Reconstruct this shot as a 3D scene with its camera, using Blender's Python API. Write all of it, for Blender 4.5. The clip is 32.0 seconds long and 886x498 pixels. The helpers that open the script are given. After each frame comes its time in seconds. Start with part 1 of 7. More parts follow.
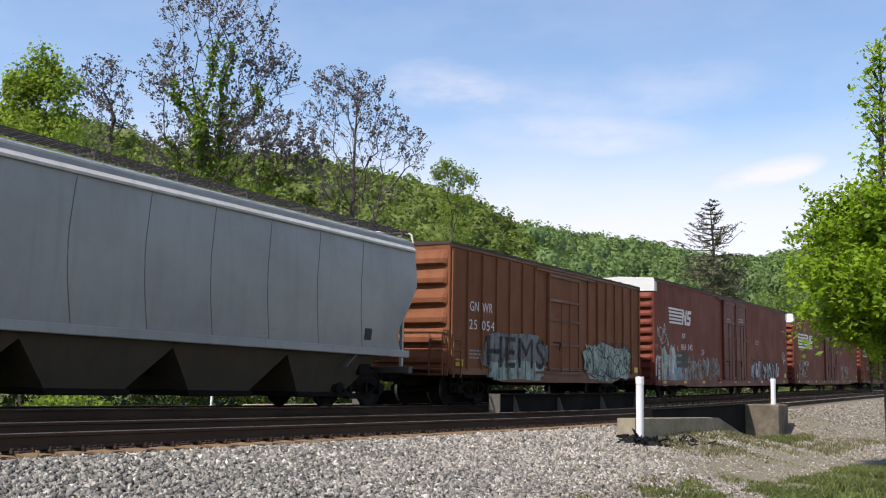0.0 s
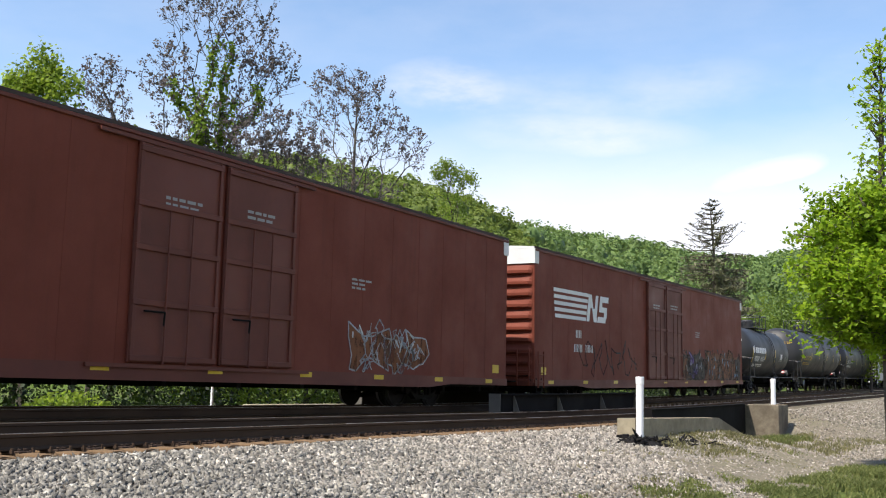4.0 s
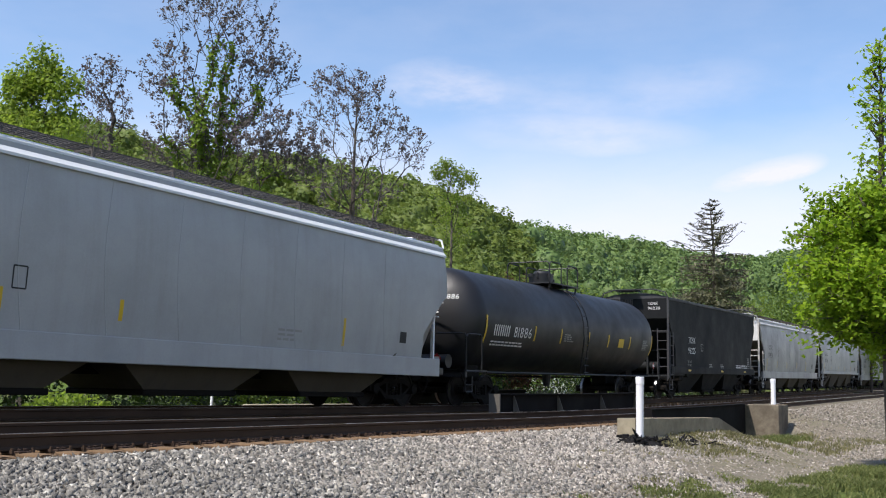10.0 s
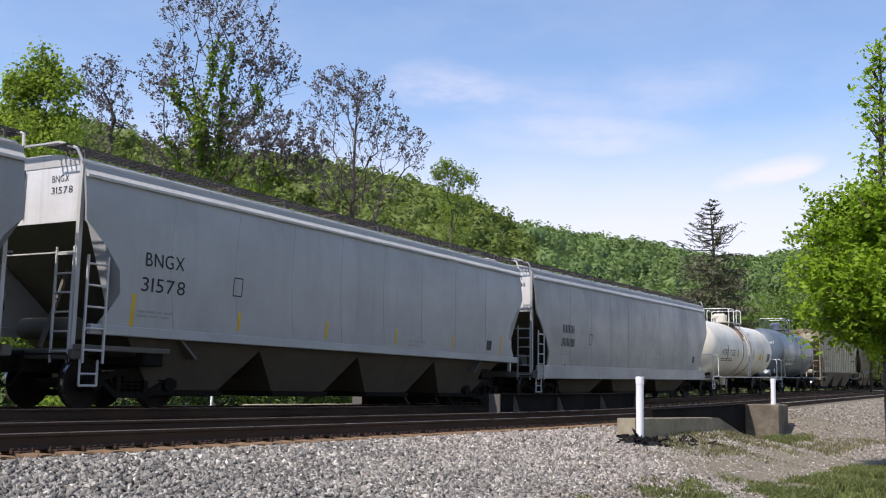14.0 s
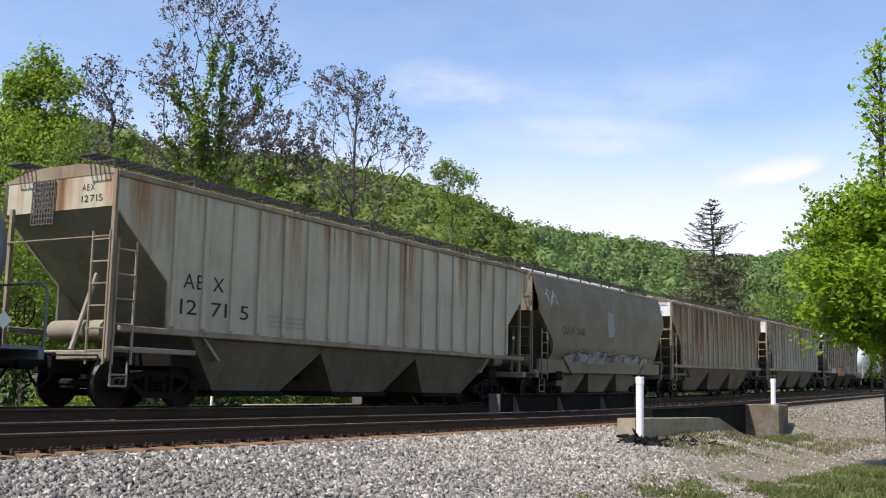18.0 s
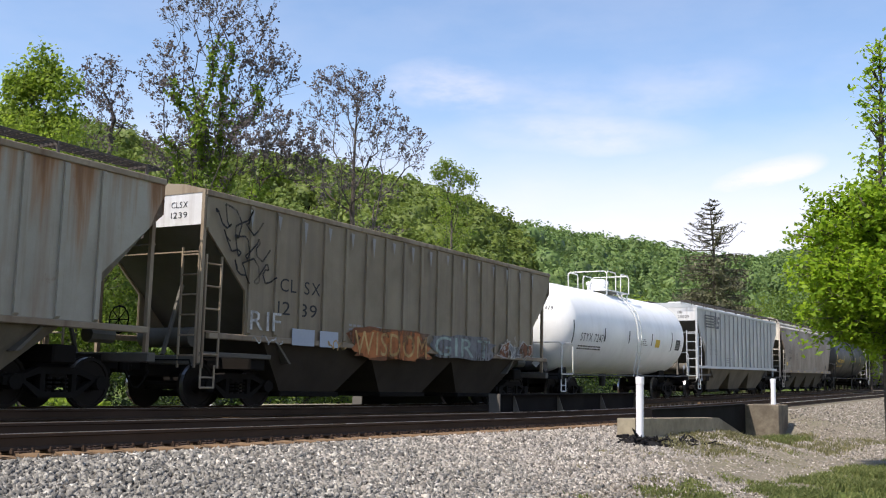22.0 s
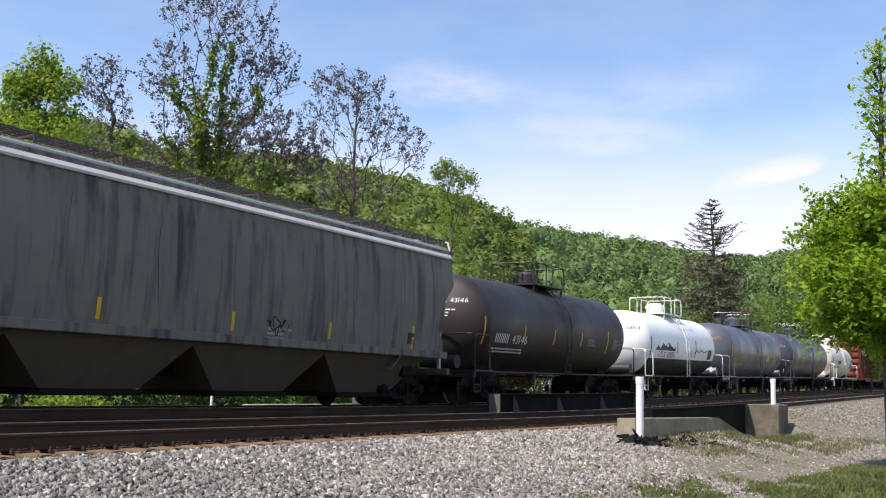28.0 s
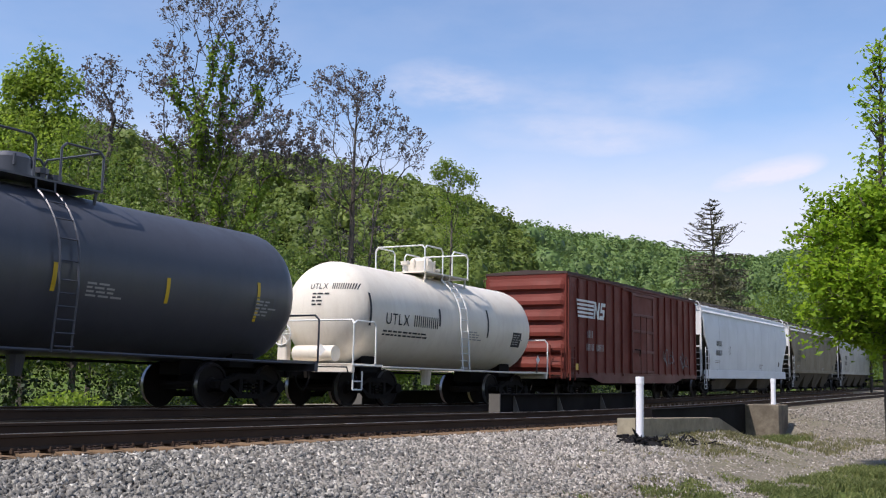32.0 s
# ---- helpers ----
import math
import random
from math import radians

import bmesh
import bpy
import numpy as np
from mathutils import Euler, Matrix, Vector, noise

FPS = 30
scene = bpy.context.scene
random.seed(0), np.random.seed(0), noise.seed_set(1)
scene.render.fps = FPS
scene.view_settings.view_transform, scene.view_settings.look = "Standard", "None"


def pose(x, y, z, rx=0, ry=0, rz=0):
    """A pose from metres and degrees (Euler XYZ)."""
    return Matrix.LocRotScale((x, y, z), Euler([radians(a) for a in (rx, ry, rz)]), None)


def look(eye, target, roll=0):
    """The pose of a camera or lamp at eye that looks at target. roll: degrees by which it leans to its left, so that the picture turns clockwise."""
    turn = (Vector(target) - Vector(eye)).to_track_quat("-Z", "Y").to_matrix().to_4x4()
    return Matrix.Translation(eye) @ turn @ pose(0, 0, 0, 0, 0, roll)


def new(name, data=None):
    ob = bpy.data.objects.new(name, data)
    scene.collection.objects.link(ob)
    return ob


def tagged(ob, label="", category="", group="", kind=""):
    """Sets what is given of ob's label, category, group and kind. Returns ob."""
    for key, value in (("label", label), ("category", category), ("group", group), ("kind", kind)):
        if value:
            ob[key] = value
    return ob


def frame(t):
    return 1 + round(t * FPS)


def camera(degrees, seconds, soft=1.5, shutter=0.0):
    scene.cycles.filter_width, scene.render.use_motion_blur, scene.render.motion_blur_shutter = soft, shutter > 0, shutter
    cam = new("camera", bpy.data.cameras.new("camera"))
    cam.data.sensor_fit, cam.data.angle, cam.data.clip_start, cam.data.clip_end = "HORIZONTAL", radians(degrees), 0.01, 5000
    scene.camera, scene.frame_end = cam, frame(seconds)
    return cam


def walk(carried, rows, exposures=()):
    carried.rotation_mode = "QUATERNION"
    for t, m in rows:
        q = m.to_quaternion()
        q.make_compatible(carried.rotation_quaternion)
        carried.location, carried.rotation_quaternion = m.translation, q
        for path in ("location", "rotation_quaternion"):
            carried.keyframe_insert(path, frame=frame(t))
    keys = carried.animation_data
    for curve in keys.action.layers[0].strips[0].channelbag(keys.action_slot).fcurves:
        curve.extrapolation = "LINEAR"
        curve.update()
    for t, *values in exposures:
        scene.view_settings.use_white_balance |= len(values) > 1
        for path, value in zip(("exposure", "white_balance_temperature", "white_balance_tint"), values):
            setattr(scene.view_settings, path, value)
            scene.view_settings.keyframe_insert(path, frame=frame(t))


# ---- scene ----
import colorsys

# ---------------------------------------------------------------- camera
cam = camera(46.19, 32.0, soft=1.12)
EYE = Vector((0.0, 0.0, 0.507))
TURN, TILT = radians(30.2156), radians(7.644)
AIM = EYE + 50 * Vector((math.cos(TURN) * math.cos(TILT), math.sin(TURN) * math.cos(TILT), math.sin(TILT)))
VIEW = look(EYE, AIM, 1.313)
GAIN = [(t, 0.56 + g, k, q) for t, g, k, q in ((0.0, 0.0, 6650, 12.3), (1.0, 0.08, 6700, 10.8), (3.0, 0.2, 6800, 10.3), (6.0, 0.28, 6800, 10.8), (8.0, 0.14, 6700, 10.8), (9.0, 0.06, 6550, 12.5), (10.0, -0.02, 6450, 12.5), (11.0, 0.12, 6600, 12.0), (12.0, 0.2, 6800, 13.5), (13.0, 0.08, 6550, 15.0), (14.0, -0.06, 6400, 16.5), (17.0, -0.2, 6350, 15.0), (18.0, 0.06, 6500, 14.0), (20.0, 0.1, 6650, 13.5), (22.0, 0.1, 6650, 13.5), (23.0, -0.22, 6400, 16.0), (24.0, -0.29, 6350, 16.0), (25.0, -0.06, 6450, 16.0), (28.0, 0.06, 6500, 15.0), (29.0, 0.0, 6350, 15.0), (30.0, -0.34, 6350, 15.0), (31.0, -0.12, 6350, 14.8), (32.0, -0.18, 6300, 16.0))]
walk(cam, [(0.0, VIEW), (32.0, VIEW)], exposures=GAIN)

# ---------------------------------------------------------------- light
SUN_ELEV, SUN_BEARING = 56.0, 158.0          # degrees; bearing counted from +x towards +y
world = bpy.data.worlds.new("sky")
scene.world = world
world.use_nodes = True
wn, wl = world.node_tree.nodes, world.node_tree.links
sky = wn.new("ShaderNodeTexSky")
sky.sky_type = "NISHITA"
sky.sun_disc = False
sky.sun_elevation = radians(SUN_ELEV)
sky.sun_rotation = radians(90.0 - SUN_BEARING)
sky.air_density, sky.dust_density, sky.ozone_density = 1.0, 0.15, 2.2
wn["Background"].inputs["Strength"].default_value = 0.135
wl.new(sky.outputs[0], wn["Background"].inputs["Color"])
sun_data = bpy.data.lights.new("sun", "SUN")
sun_data.energy, sun_data.angle, sun_data.color = 4.7, radians(0.5), (1.0, 0.95, 0.87)
sun = new("sun", sun_data)
SUN_WAY = Vector((math.cos(radians(SUN_BEARING)) * math.cos(radians(SUN_ELEV)), math.sin(radians(SUN_BEARING)) * math.cos(radians(SUN_ELEV)), math.sin(radians(SUN_ELEV))))
sun.matrix_world = look(SUN_WAY * 100, (0, 0, 0))


# ---------------------------------------------------------------- materials
def nodes_of(name):
    m = bpy.data.materials.new(name)
    m.use_nodes = True
    n, l = m.node_tree.nodes, m.node_tree.links
    return m, n, l, n["Principled BSDF"]


def noise_node(n, l, coord, scale, stretch=(1, 1, 1), detail=5.0, rough=0.55, seed=None):
    mp = n.new("ShaderNodeMapping")
    mp.inputs["Scale"].default_value = stretch
    l.new(coord, mp.inputs["Vector"])
    t = n.new("ShaderNodeTexNoise")
    t.inputs["Scale"].default_value, t.inputs["Detail"].default_value, t.inputs["Roughness"].default_value = scale, detail, rough
    if seed is not None:
        t.noise_dimensions = "4D"
        l.new(seed, t.inputs["W"])
    l.new(mp.outputs[0], t.inputs["Vector"])
    return t.outputs["Fac"]


def ramp(n, l, fac, lo, hi, a=0.0, b=1.0):
    r = n.new("ShaderNodeMapRange")
    r.inputs["From Min"].default_value, r.inputs["From Max"].default_value = lo, hi
    r.inputs["To Min"].default_value, r.inputs["To Max"].default_value = a, b
    l.new(fac, r.inputs["Value"])
    return r.outputs[0]


def mix(n, l, fac, a, b, mode="MIX"):
    x = n.new("ShaderNodeMix")
    x.data_type, x.blend_type = "RGBA", mode
    if isinstance(fac, (int, float)):
        x.inputs[0].default_value = fac
    else:
        l.new(fac, x.inputs[0])
    for socket, v in ((x.inputs[6], a), (x.inputs[7], b)):
        if isinstance(v, (tuple, list)):
            socket.default_value = (*v[:3], 1.0)
        else:
            l.new(v, socket)
    return x.outputs[2]


def seed_of(n, l):
    info = n.new("ShaderNodeObjectInfo")
    k = n.new("ShaderNodeMath")
    k.operation = "MULTIPLY"
    k.inputs[1].default_value = 60.0
    l.new(info.outputs["Random"], k.inputs[0])
    return k.outputs[0]


def bump_of(n, l, height, p, strength=0.3, distance=0.01):
    b = n.new("ShaderNodeBump")
    b.inputs["Strength"].default_value, b.inputs["Distance"].default_value = strength, distance
    l.new(height, b.inputs["Height"])
    l.new(b.outputs[0], p.inputs["Normal"])


def paint(name, col, dirt=(0.10, 0.085, 0.07), dirt_amount=0.5, streak=(0.12, 0.06, 0.03), streak_amount=0.0, rough=0.5, metal=0.0, spot=0.0, gloss=0.3, streak_span=(0.50, 0.72), top_rust=None):
    """Weathered paint: broad grime, streaks that run down, fine grain."""
    m, n, l, p = nodes_of(name)
    co = n.new("ShaderNodeTexCoord").outputs["Object"]
    sd = seed_of(n, l)
    broad = noise_node(n, l, co, 0.8, detail=7, rough=0.62, seed=sd)
    runs = noise_node(n, l, co, 1.0, (4.2, 4.2, 0.22), detail=6, rough=0.6, seed=sd)
    fine = noise_node(n, l, co, 26.0, detail=4, rough=0.7)
    c = mix(n, l, ramp(n, l, broad, 0.40, 0.78, 0.0, dirt_amount), col, dirt)
    if streak_amount:
        c = mix(n, l, ramp(n, l, runs, *streak_span, 0.0, streak_amount), c, streak)
    if spot:
        rust = noise_node(n, l, co, 3.1, (1, 1, 0.7), detail=8, rough=0.75, seed=sd)
        c = mix(n, l, ramp(n, l, rust, 0.60, 0.70, 0.0, spot), c, (0.16, 0.065, 0.025))
    if top_rust:
        sep = n.new("ShaderNodeSeparateXYZ")
        l.new(co, sep.inputs[0])
        down = ramp(n, l, sep.outputs["Z"], *top_rust, 0.0, 0.62)
        lanes = noise_node(n, l, co, 1.0, (1.6, 1.6, 0.12), detail=5, rough=0.6, seed=sd)
        k = n.new("ShaderNodeMath")
        k.operation = "ADD"
        l.new(down, k.inputs[0])
        l.new(ramp(n, l, lanes, 0.34, 0.66, 0.08, 0.86), k.inputs[1])
        c = mix(n, l, ramp(n, l, k.outputs[0], 0.62, 0.92, 0.0, 0.85), c, (0.26, 0.105, 0.022))
        c = mix(n, l, ramp(n, l, k.outputs[0], 0.84, 1.12, 0.0, 0.92), c, (0.085, 0.032, 0.012))
    c = mix(n, l, ramp(n, l, fine, 0.3, 0.7, 0.0, 0.16), c, tuple(v * 0.55 for v in col))
    p.inputs["Specular IOR Level"].default_value = gloss
    l.new(c, p.inputs["Base Color"])
    l.new(ramp(n, l, broad, 0.3, 0.7, max(0.05, rough - 0.12), min(1.0, rough + 0.15)), p.inputs["Roughness"])
    p.inputs["Metallic"].default_value = metal
    bump_of(n, l, fine, p, 0.12, 0.004)
    m["base"] = list(col)
    return m


def foliage(name, low, high, glow=0.45, spread=0.10, leafy=1.0, depth=0.55, span=(0.35, 0.7)):
    """Leaves: light through the blade, each leaf or clump its own shade."""
    m, n, l, p = nodes_of(name)
    geo = n.new("ShaderNodeNewGeometry")
    co = n.new("ShaderNodeTexCoord").outputs["Object"]
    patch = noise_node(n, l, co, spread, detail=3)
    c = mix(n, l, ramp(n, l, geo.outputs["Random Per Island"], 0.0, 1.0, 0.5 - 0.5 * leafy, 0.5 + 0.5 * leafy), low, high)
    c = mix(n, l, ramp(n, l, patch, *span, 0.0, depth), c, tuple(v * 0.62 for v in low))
    l.new(c, p.inputs["Base Color"])
    p.inputs["Roughness"].default_value = 0.55
    p.inputs["Specular IOR Level"].default_value = 0.25
    tr = n.new("ShaderNodeBsdfTranslucent")
    l.new(mix(n, l, 0.35, c, tuple(min(1, v * 1.5) for v in high)), tr.inputs["Color"])
    ms = n.new("ShaderNodeMixShader")
    ms.inputs[0].default_value = glow
    l.new(p.outputs[0], ms.inputs[1])
    l.new(tr.outputs[0], ms.inputs[2])
    l.new(ms.outputs[0], n["Material Output"].inputs["Surface"])
    return m


def rough_stuff(name, cols, scale, rough=0.9, bump=0.5, dist=0.02, big=0.25):
    """Earth, stone, concrete, bark: two colours of grain and broad stains of a third."""
    m, n, l, p = nodes_of(name)
    co = n.new("ShaderNodeTexCoord").outputs["Object"]
    a = noise_node(n, l, co, scale, detail=8, rough=0.7)
    b = noise_node(n, l, co, big, detail=5)
    c = mix(n, l, ramp(n, l, a, 0.35, 0.65), cols[0], cols[1])
    c = mix(n, l, ramp(n, l, b, 0.45, 0.7, 0.0, 0.8), c, cols[2])
    l.new(c, p.inputs["Base Color"])
    p.inputs["Roughness"].default_value = rough
    p.inputs["Specular IOR Level"].default_value = 0.15
    bump_of(n, l, a, p, bump, dist)
    return m


def islands(name, cols, rough=0.9, fine=30.0):
    """Loose pieces joined in one mesh, each with a shade of its own."""
    m, n, l, p = nodes_of(name)
    geo = n.new("ShaderNodeNewGeometry")
    co = n.new("ShaderNodeTexCoord").outputs["Object"]
    r = n.new("ShaderNodeValToRGB")
    r.color_ramp.interpolation = "LINEAR"
    r.color_ramp.elements[0].color = (*cols[0], 1)
    r.color_ramp.elements[1].color = (*cols[-1], 1)
    for k, c in enumerate(cols[1:-1], 1):
        r.color_ramp.elements.new(k / (len(cols) - 1)).color = (*c, 1)
    l.new(geo.outputs["Random Per Island"], r.inputs[0])
    g = noise_node(n, l, co, fine, detail=5, rough=0.7)
    l.new(mix(n, l, ramp(n, l, g, 0.3, 0.7, 0.0, 0.45), r.outputs[0], tuple(v * 0.45 for v in cols[0])), p.inputs["Base Color"])
    p.inputs["Roughness"].default_value = rough
    bump_of(n, l, g, p, 0.3, 0.01)
    return m


M = {}
M["char"] = rough_stuff("char", ((0.008, 0.0075, 0.009), (0.022, 0.02, 0.02), (0.012, 0.011, 0.01)), 12.0, bump=1.0)
M["gravel"] = rough_stuff("gravel", ((0.15, 0.125, 0.10), (0.06, 0.05, 0.042), (0.16, 0.125, 0.09)), 17.0, bump=1.0, dist=0.035)
M["stones"] = islands("stones", ((0.045, 0.043, 0.040), (0.20, 0.19, 0.168), (0.40, 0.375, 0.325), (0.085, 0.081, 0.073), (0.29, 0.27, 0.235), (0.055, 0.052, 0.047), (0.64, 0.60, 0.52)))
M["pale_stones"] = islands("pale_stones", ((0.06, 0.053, 0.046), (0.29, 0.26, 0.22), (0.52, 0.47, 0.405), (0.12, 0.108, 0.094), (0.40, 0.36, 0.305), (0.08, 0.072, 0.064), (0.72, 0.66, 0.58)))
M["dirt_gravel"] = rough_stuff("dirt_gravel", ((0.235, 0.203, 0.155), (0.105, 0.09, 0.068), (0.15, 0.137, 0.085)), 22.0, bump=1.0, dist=0.03, big=0.6)
M["dirt_stones"] = islands("dirt_stones", ((0.07, 0.06, 0.048), (0.25, 0.215, 0.17), (0.40, 0.355, 0.29), (0.13, 0.115, 0.09), (0.56, 0.50, 0.43)))
M["dry_blade"] = foliage("dry_blade", (0.12, 0.12, 0.05), (0.24, 0.21, 0.10), 0.3, 0.8)
M["rail_steel"] = paint("rail_steel", (0.062, 0.040, 0.027), (0.03, 0.021, 0.016), 0.7, rough=0.85, gloss=0.12)
M["rail_top"] = paint("rail_top", (0.38, 0.37, 0.37), (0.25, 0.23, 0.22), 0.3, rough=0.3, metal=0.9)
M["tie_wood"] = rough_stuff("tie_wood", ((0.22, 0.145, 0.085), (0.08, 0.055, 0.035), (0.16, 0.10, 0.055)), 9.0, bump=0.7)
M["plate"] = paint("plate", (0.045, 0.026, 0.018), (0.025, 0.018, 0.014), 0.6, rough=0.85)
M["concrete"] = rough_stuff("concrete", ((0.34, 0.295, 0.21), (0.22, 0.187, 0.13), (0.14, 0.116, 0.08)), 3.0, bump=0.35, big=0.7)
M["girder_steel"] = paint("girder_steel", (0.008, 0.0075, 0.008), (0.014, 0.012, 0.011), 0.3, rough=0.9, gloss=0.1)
# ballast with the shade under the train put into its colour
M["shaded_ballast"] = rough_stuff("shaded_ballast", ((0.030, 0.025, 0.022), (0.012, 0.010, 0.009), (0.022, 0.018, 0.016)), 17.0, bump=1.0, dist=0.035)
M["pvc"] = paint("pvc", (0.80, 0.79, 0.80), (0.55, 0.52, 0.48), 0.12, rough=0.35)
M["bark"] = rough_stuff("bark", ((0.115, 0.095, 0.08), (0.06, 0.05, 0.042), (0.15, 0.13, 0.11)), 14.0, bump=0.8)
M["leaf_fresh"] = foliage("leaf_fresh", (0.13, 0.21, 0.022), (0.27, 0.35, 0.045), 0.6, 0.5)
M["leaf_green"] = foliage("leaf_green", (0.125, 0.20, 0.028), (0.25, 0.32, 0.048), 0.58, 0.3)
M["leaf_maple"] = foliage("leaf_maple", (0.15, 0.27, 0.015), (0.30, 0.42, 0.03), 0.55, 0.6)
M["leaf_copper"] = foliage("leaf_copper", (0.07, 0.03, 0.022), (0.13, 0.06, 0.04), 0.35, 0.4)
M["leaf_deep"] = foliage("leaf_deep", (0.075, 0.13, 0.022), (0.17, 0.24, 0.038), 0.45, 0.4)
M["leaf_young"] = foliage("leaf_young", (0.085, 0.07, 0.076), (0.20, 0.17, 0.155), 0.42, 0.3)
M["leaf_vine"] = foliage("leaf_vine", (0.13, 0.22, 0.03), (0.25, 0.34, 0.05), 0.5, 0.6)
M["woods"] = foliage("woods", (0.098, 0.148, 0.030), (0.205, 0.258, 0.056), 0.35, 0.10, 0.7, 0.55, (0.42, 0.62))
# bluer than the near woods: distance haze is put into the leaf colour
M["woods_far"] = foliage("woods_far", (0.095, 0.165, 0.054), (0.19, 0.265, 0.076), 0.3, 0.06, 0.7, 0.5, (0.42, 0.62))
M["needles"] = foliage("needles", (0.095, 0.10, 0.055), (0.18, 0.175, 0.095), 0.25, 0.4)
M["blade"] = foliage("blade", (0.07, 0.10, 0.022), (0.24, 0.25, 0.085), 0.4, 0.8)
# near-black greens: the shade beneath the trees is painted into these leaves
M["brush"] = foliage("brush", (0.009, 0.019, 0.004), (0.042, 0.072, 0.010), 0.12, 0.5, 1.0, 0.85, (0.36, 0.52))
M["abutment"] = rough_stuff("abutment", ((0.20, 0.168, 0.125), (0.12, 0.098, 0.073), (0.06, 0.048, 0.036)), 3.0, bump=0.35, big=0.9)


# ---------------------------------------------------------------- mesh tools
class Shape:
    """Collects corners and faces; pieces are added in metres."""

    def __init__(self):
        self.v, self.f = [], []

    def add(self, verts, faces):
        k = len(self.v)
        self.v.extend(verts)
        self.f.extend([tuple(i + k for i in f) for f in faces])
        return self

    def box(self, x0, x1, y0, y1, z0, z1, c=0.0):
        if c <= 0:
            vs = [(x, y, z) for z in (z0, z1) for y in (y0, y1) for x in (x0, x1)]
            return self.add(vs, [(0, 2, 3, 1), (4, 5, 7, 6), (0, 1, 5, 4), (2, 6, 7, 3), (0, 4, 6, 2), (1, 3, 7, 5)])
        vs = []
        for z, d in ((z0, c), (z0 + c, 0), (z1 - c, 0), (z1, c)):
            vs += [(x0 + c, y0 + d, z), (x1 - c, y0 + d, z), (x1 - d, y0 + c, z), (x1 - d, y1 - c, z), (x1 - c, y1 - d, z), (x0 + c, y1 - d, z), (x0 + d, y1 - c, z), (x0 + d, y0 + c, z)]
        fs = [tuple(range(7, -1, -1)), tuple(range(24, 32))]
        for r in range(3):
            for k in range(8):
                a, b = r * 8 + k, r * 8 + (k + 1) % 8
                fs.append((a, b, b + 8, a + 8))
        return self.add(vs, fs)

    def prism(self, profile, x0, x1):
        """A closed outline of (y, z), drawn out along x."""
        n = len(profile)
        vs = [(x0, y, z) for y, z in profile] + [(x1, y, z) for y, z in profile]
        return self.add(vs, [tuple(range(n)), tuple(range(2 * n - 1, n - 1, -1))] + [(k, k + n, (k + 1) % n + n, (k + 1) % n) for k in range(n)])

    def slab(self, profile, y0, y1):
        """A closed outline of (x, z), drawn out along y."""
        n = len(profile)
        vs = [(x, y0, z) for x, z in profile] + [(x, y1, z) for x, z in profile]
        return self.add(vs, [tuple(range(n)), tuple(range(2 * n - 1, n - 1, -1))] + [(k, k + n, (k + 1) % n + n, (k + 1) % n) for k in range(n)])

    def rod(self, a, b, r, r2=None, n=6, caps=True):
        a, b = Vector(a), Vector(b)
        r2 = r if r2 is None else r2
        w = (b - a).normalized()
        u = w.cross(Vector((0, 0, 1)) if abs(w.z) < 0.9 else Vector((1, 0, 0))).normalized()
        t = w.cross(u)
        vs = []
        for c, q in ((a, r), (b, r2)):
            for k in range(n):
                g = 2 * math.pi * k / n
                vs.append(tuple(c + (u * math.cos(g) + t * math.sin(g)) * q))
        fs = [(k, (k + 1) % n, (k + 1) % n + n, k + n) for k in range(n)]
        if caps:
            fs += [tuple(range(n - 1, -1, -1)), tuple(range(n, 2 * n))]
        return self.add(vs, fs)

    def pipe(self, pts, r, n=6):
        for a, b in zip(pts, pts[1:]):
            self.rod(a, b, r, n=n)
        return self

    def rings(self, rows, close=True):
        """Rings of equal count joined one to the next."""
        n = len(rows[0])
        vs = [p for row in rows for p in row]
        fs = []
        for r in range(len(rows) - 1):
            for k in range(n if close else n - 1):
                a, b = r * n + k, r * n + (k + 1) % n
                fs.append((a, b, b + n, a + n))
        if close:
            fs += [tuple(range(n - 1, -1, -1)), tuple(range((len(rows) - 1) * n, len(rows) * n))]
        return self.add(vs, fs)

    def wheel(self, c, r, w, n=20):
        """A disc about the y axis."""
        x, y, z = c
        return self.rod((x, y - w / 2, z), (x, y + w / 2, z), r, n=n)

    def data(self, name, smooth=False):
        me = bpy.data.meshes.new(name)
        me.from_pydata(self.v, [], self.f)
        if smooth:
            me.polygons.foreach_set("use_smooth", [True] * len(me.polygons))
        me.update()
        return me


def part(name, shape, material, parent=None, label="", smooth=False):
    """One mesh object under a thing or under a part."""
    me = shape.data(name, smooth)
    me.materials.append(material)
    ob = new(name, me)
    if smooth:
        me.set_sharp_from_angle(angle=radians(35))
    if parent is not None:
        ob.parent = parent
    if label:
        ob["label"] = label
    return ob


def mesh_np(name, verts, faces, material):
    """One mesh object from arrays of corners and of equal faces."""
    me = bpy.data.meshes.new(name)
    verts, faces = np.asarray(verts, np.float32), np.asarray(faces, np.int32)
    k = faces.shape[1]
    me.vertices.add(len(verts))
    me.vertices.foreach_set("co", verts.ravel())
    me.loops.add(faces.size)
    me.loops.foreach_set("vertex_index", faces.ravel())
    me.polygons.add(len(faces))
    me.polygons.foreach_set("loop_start", np.arange(0, faces.size, k, dtype=np.int32))
    me.update(calc_edges=True)
    me.materials.append(material)
    return new(name, me)


# ---------------------------------------------------------------- the line of the railway
def rise(x):
    """Height of the line above its level stretch: it climbs past the bridge, then runs level again."""
    g, w = 0.0179, 4.0
    up = lambda u: w * math.log1p(math.exp(max(-60.0, min(60.0, u / w))))
    return g * (up(x - 29.4) - up(x - 160.0))


TRAIN_Y = 15.75
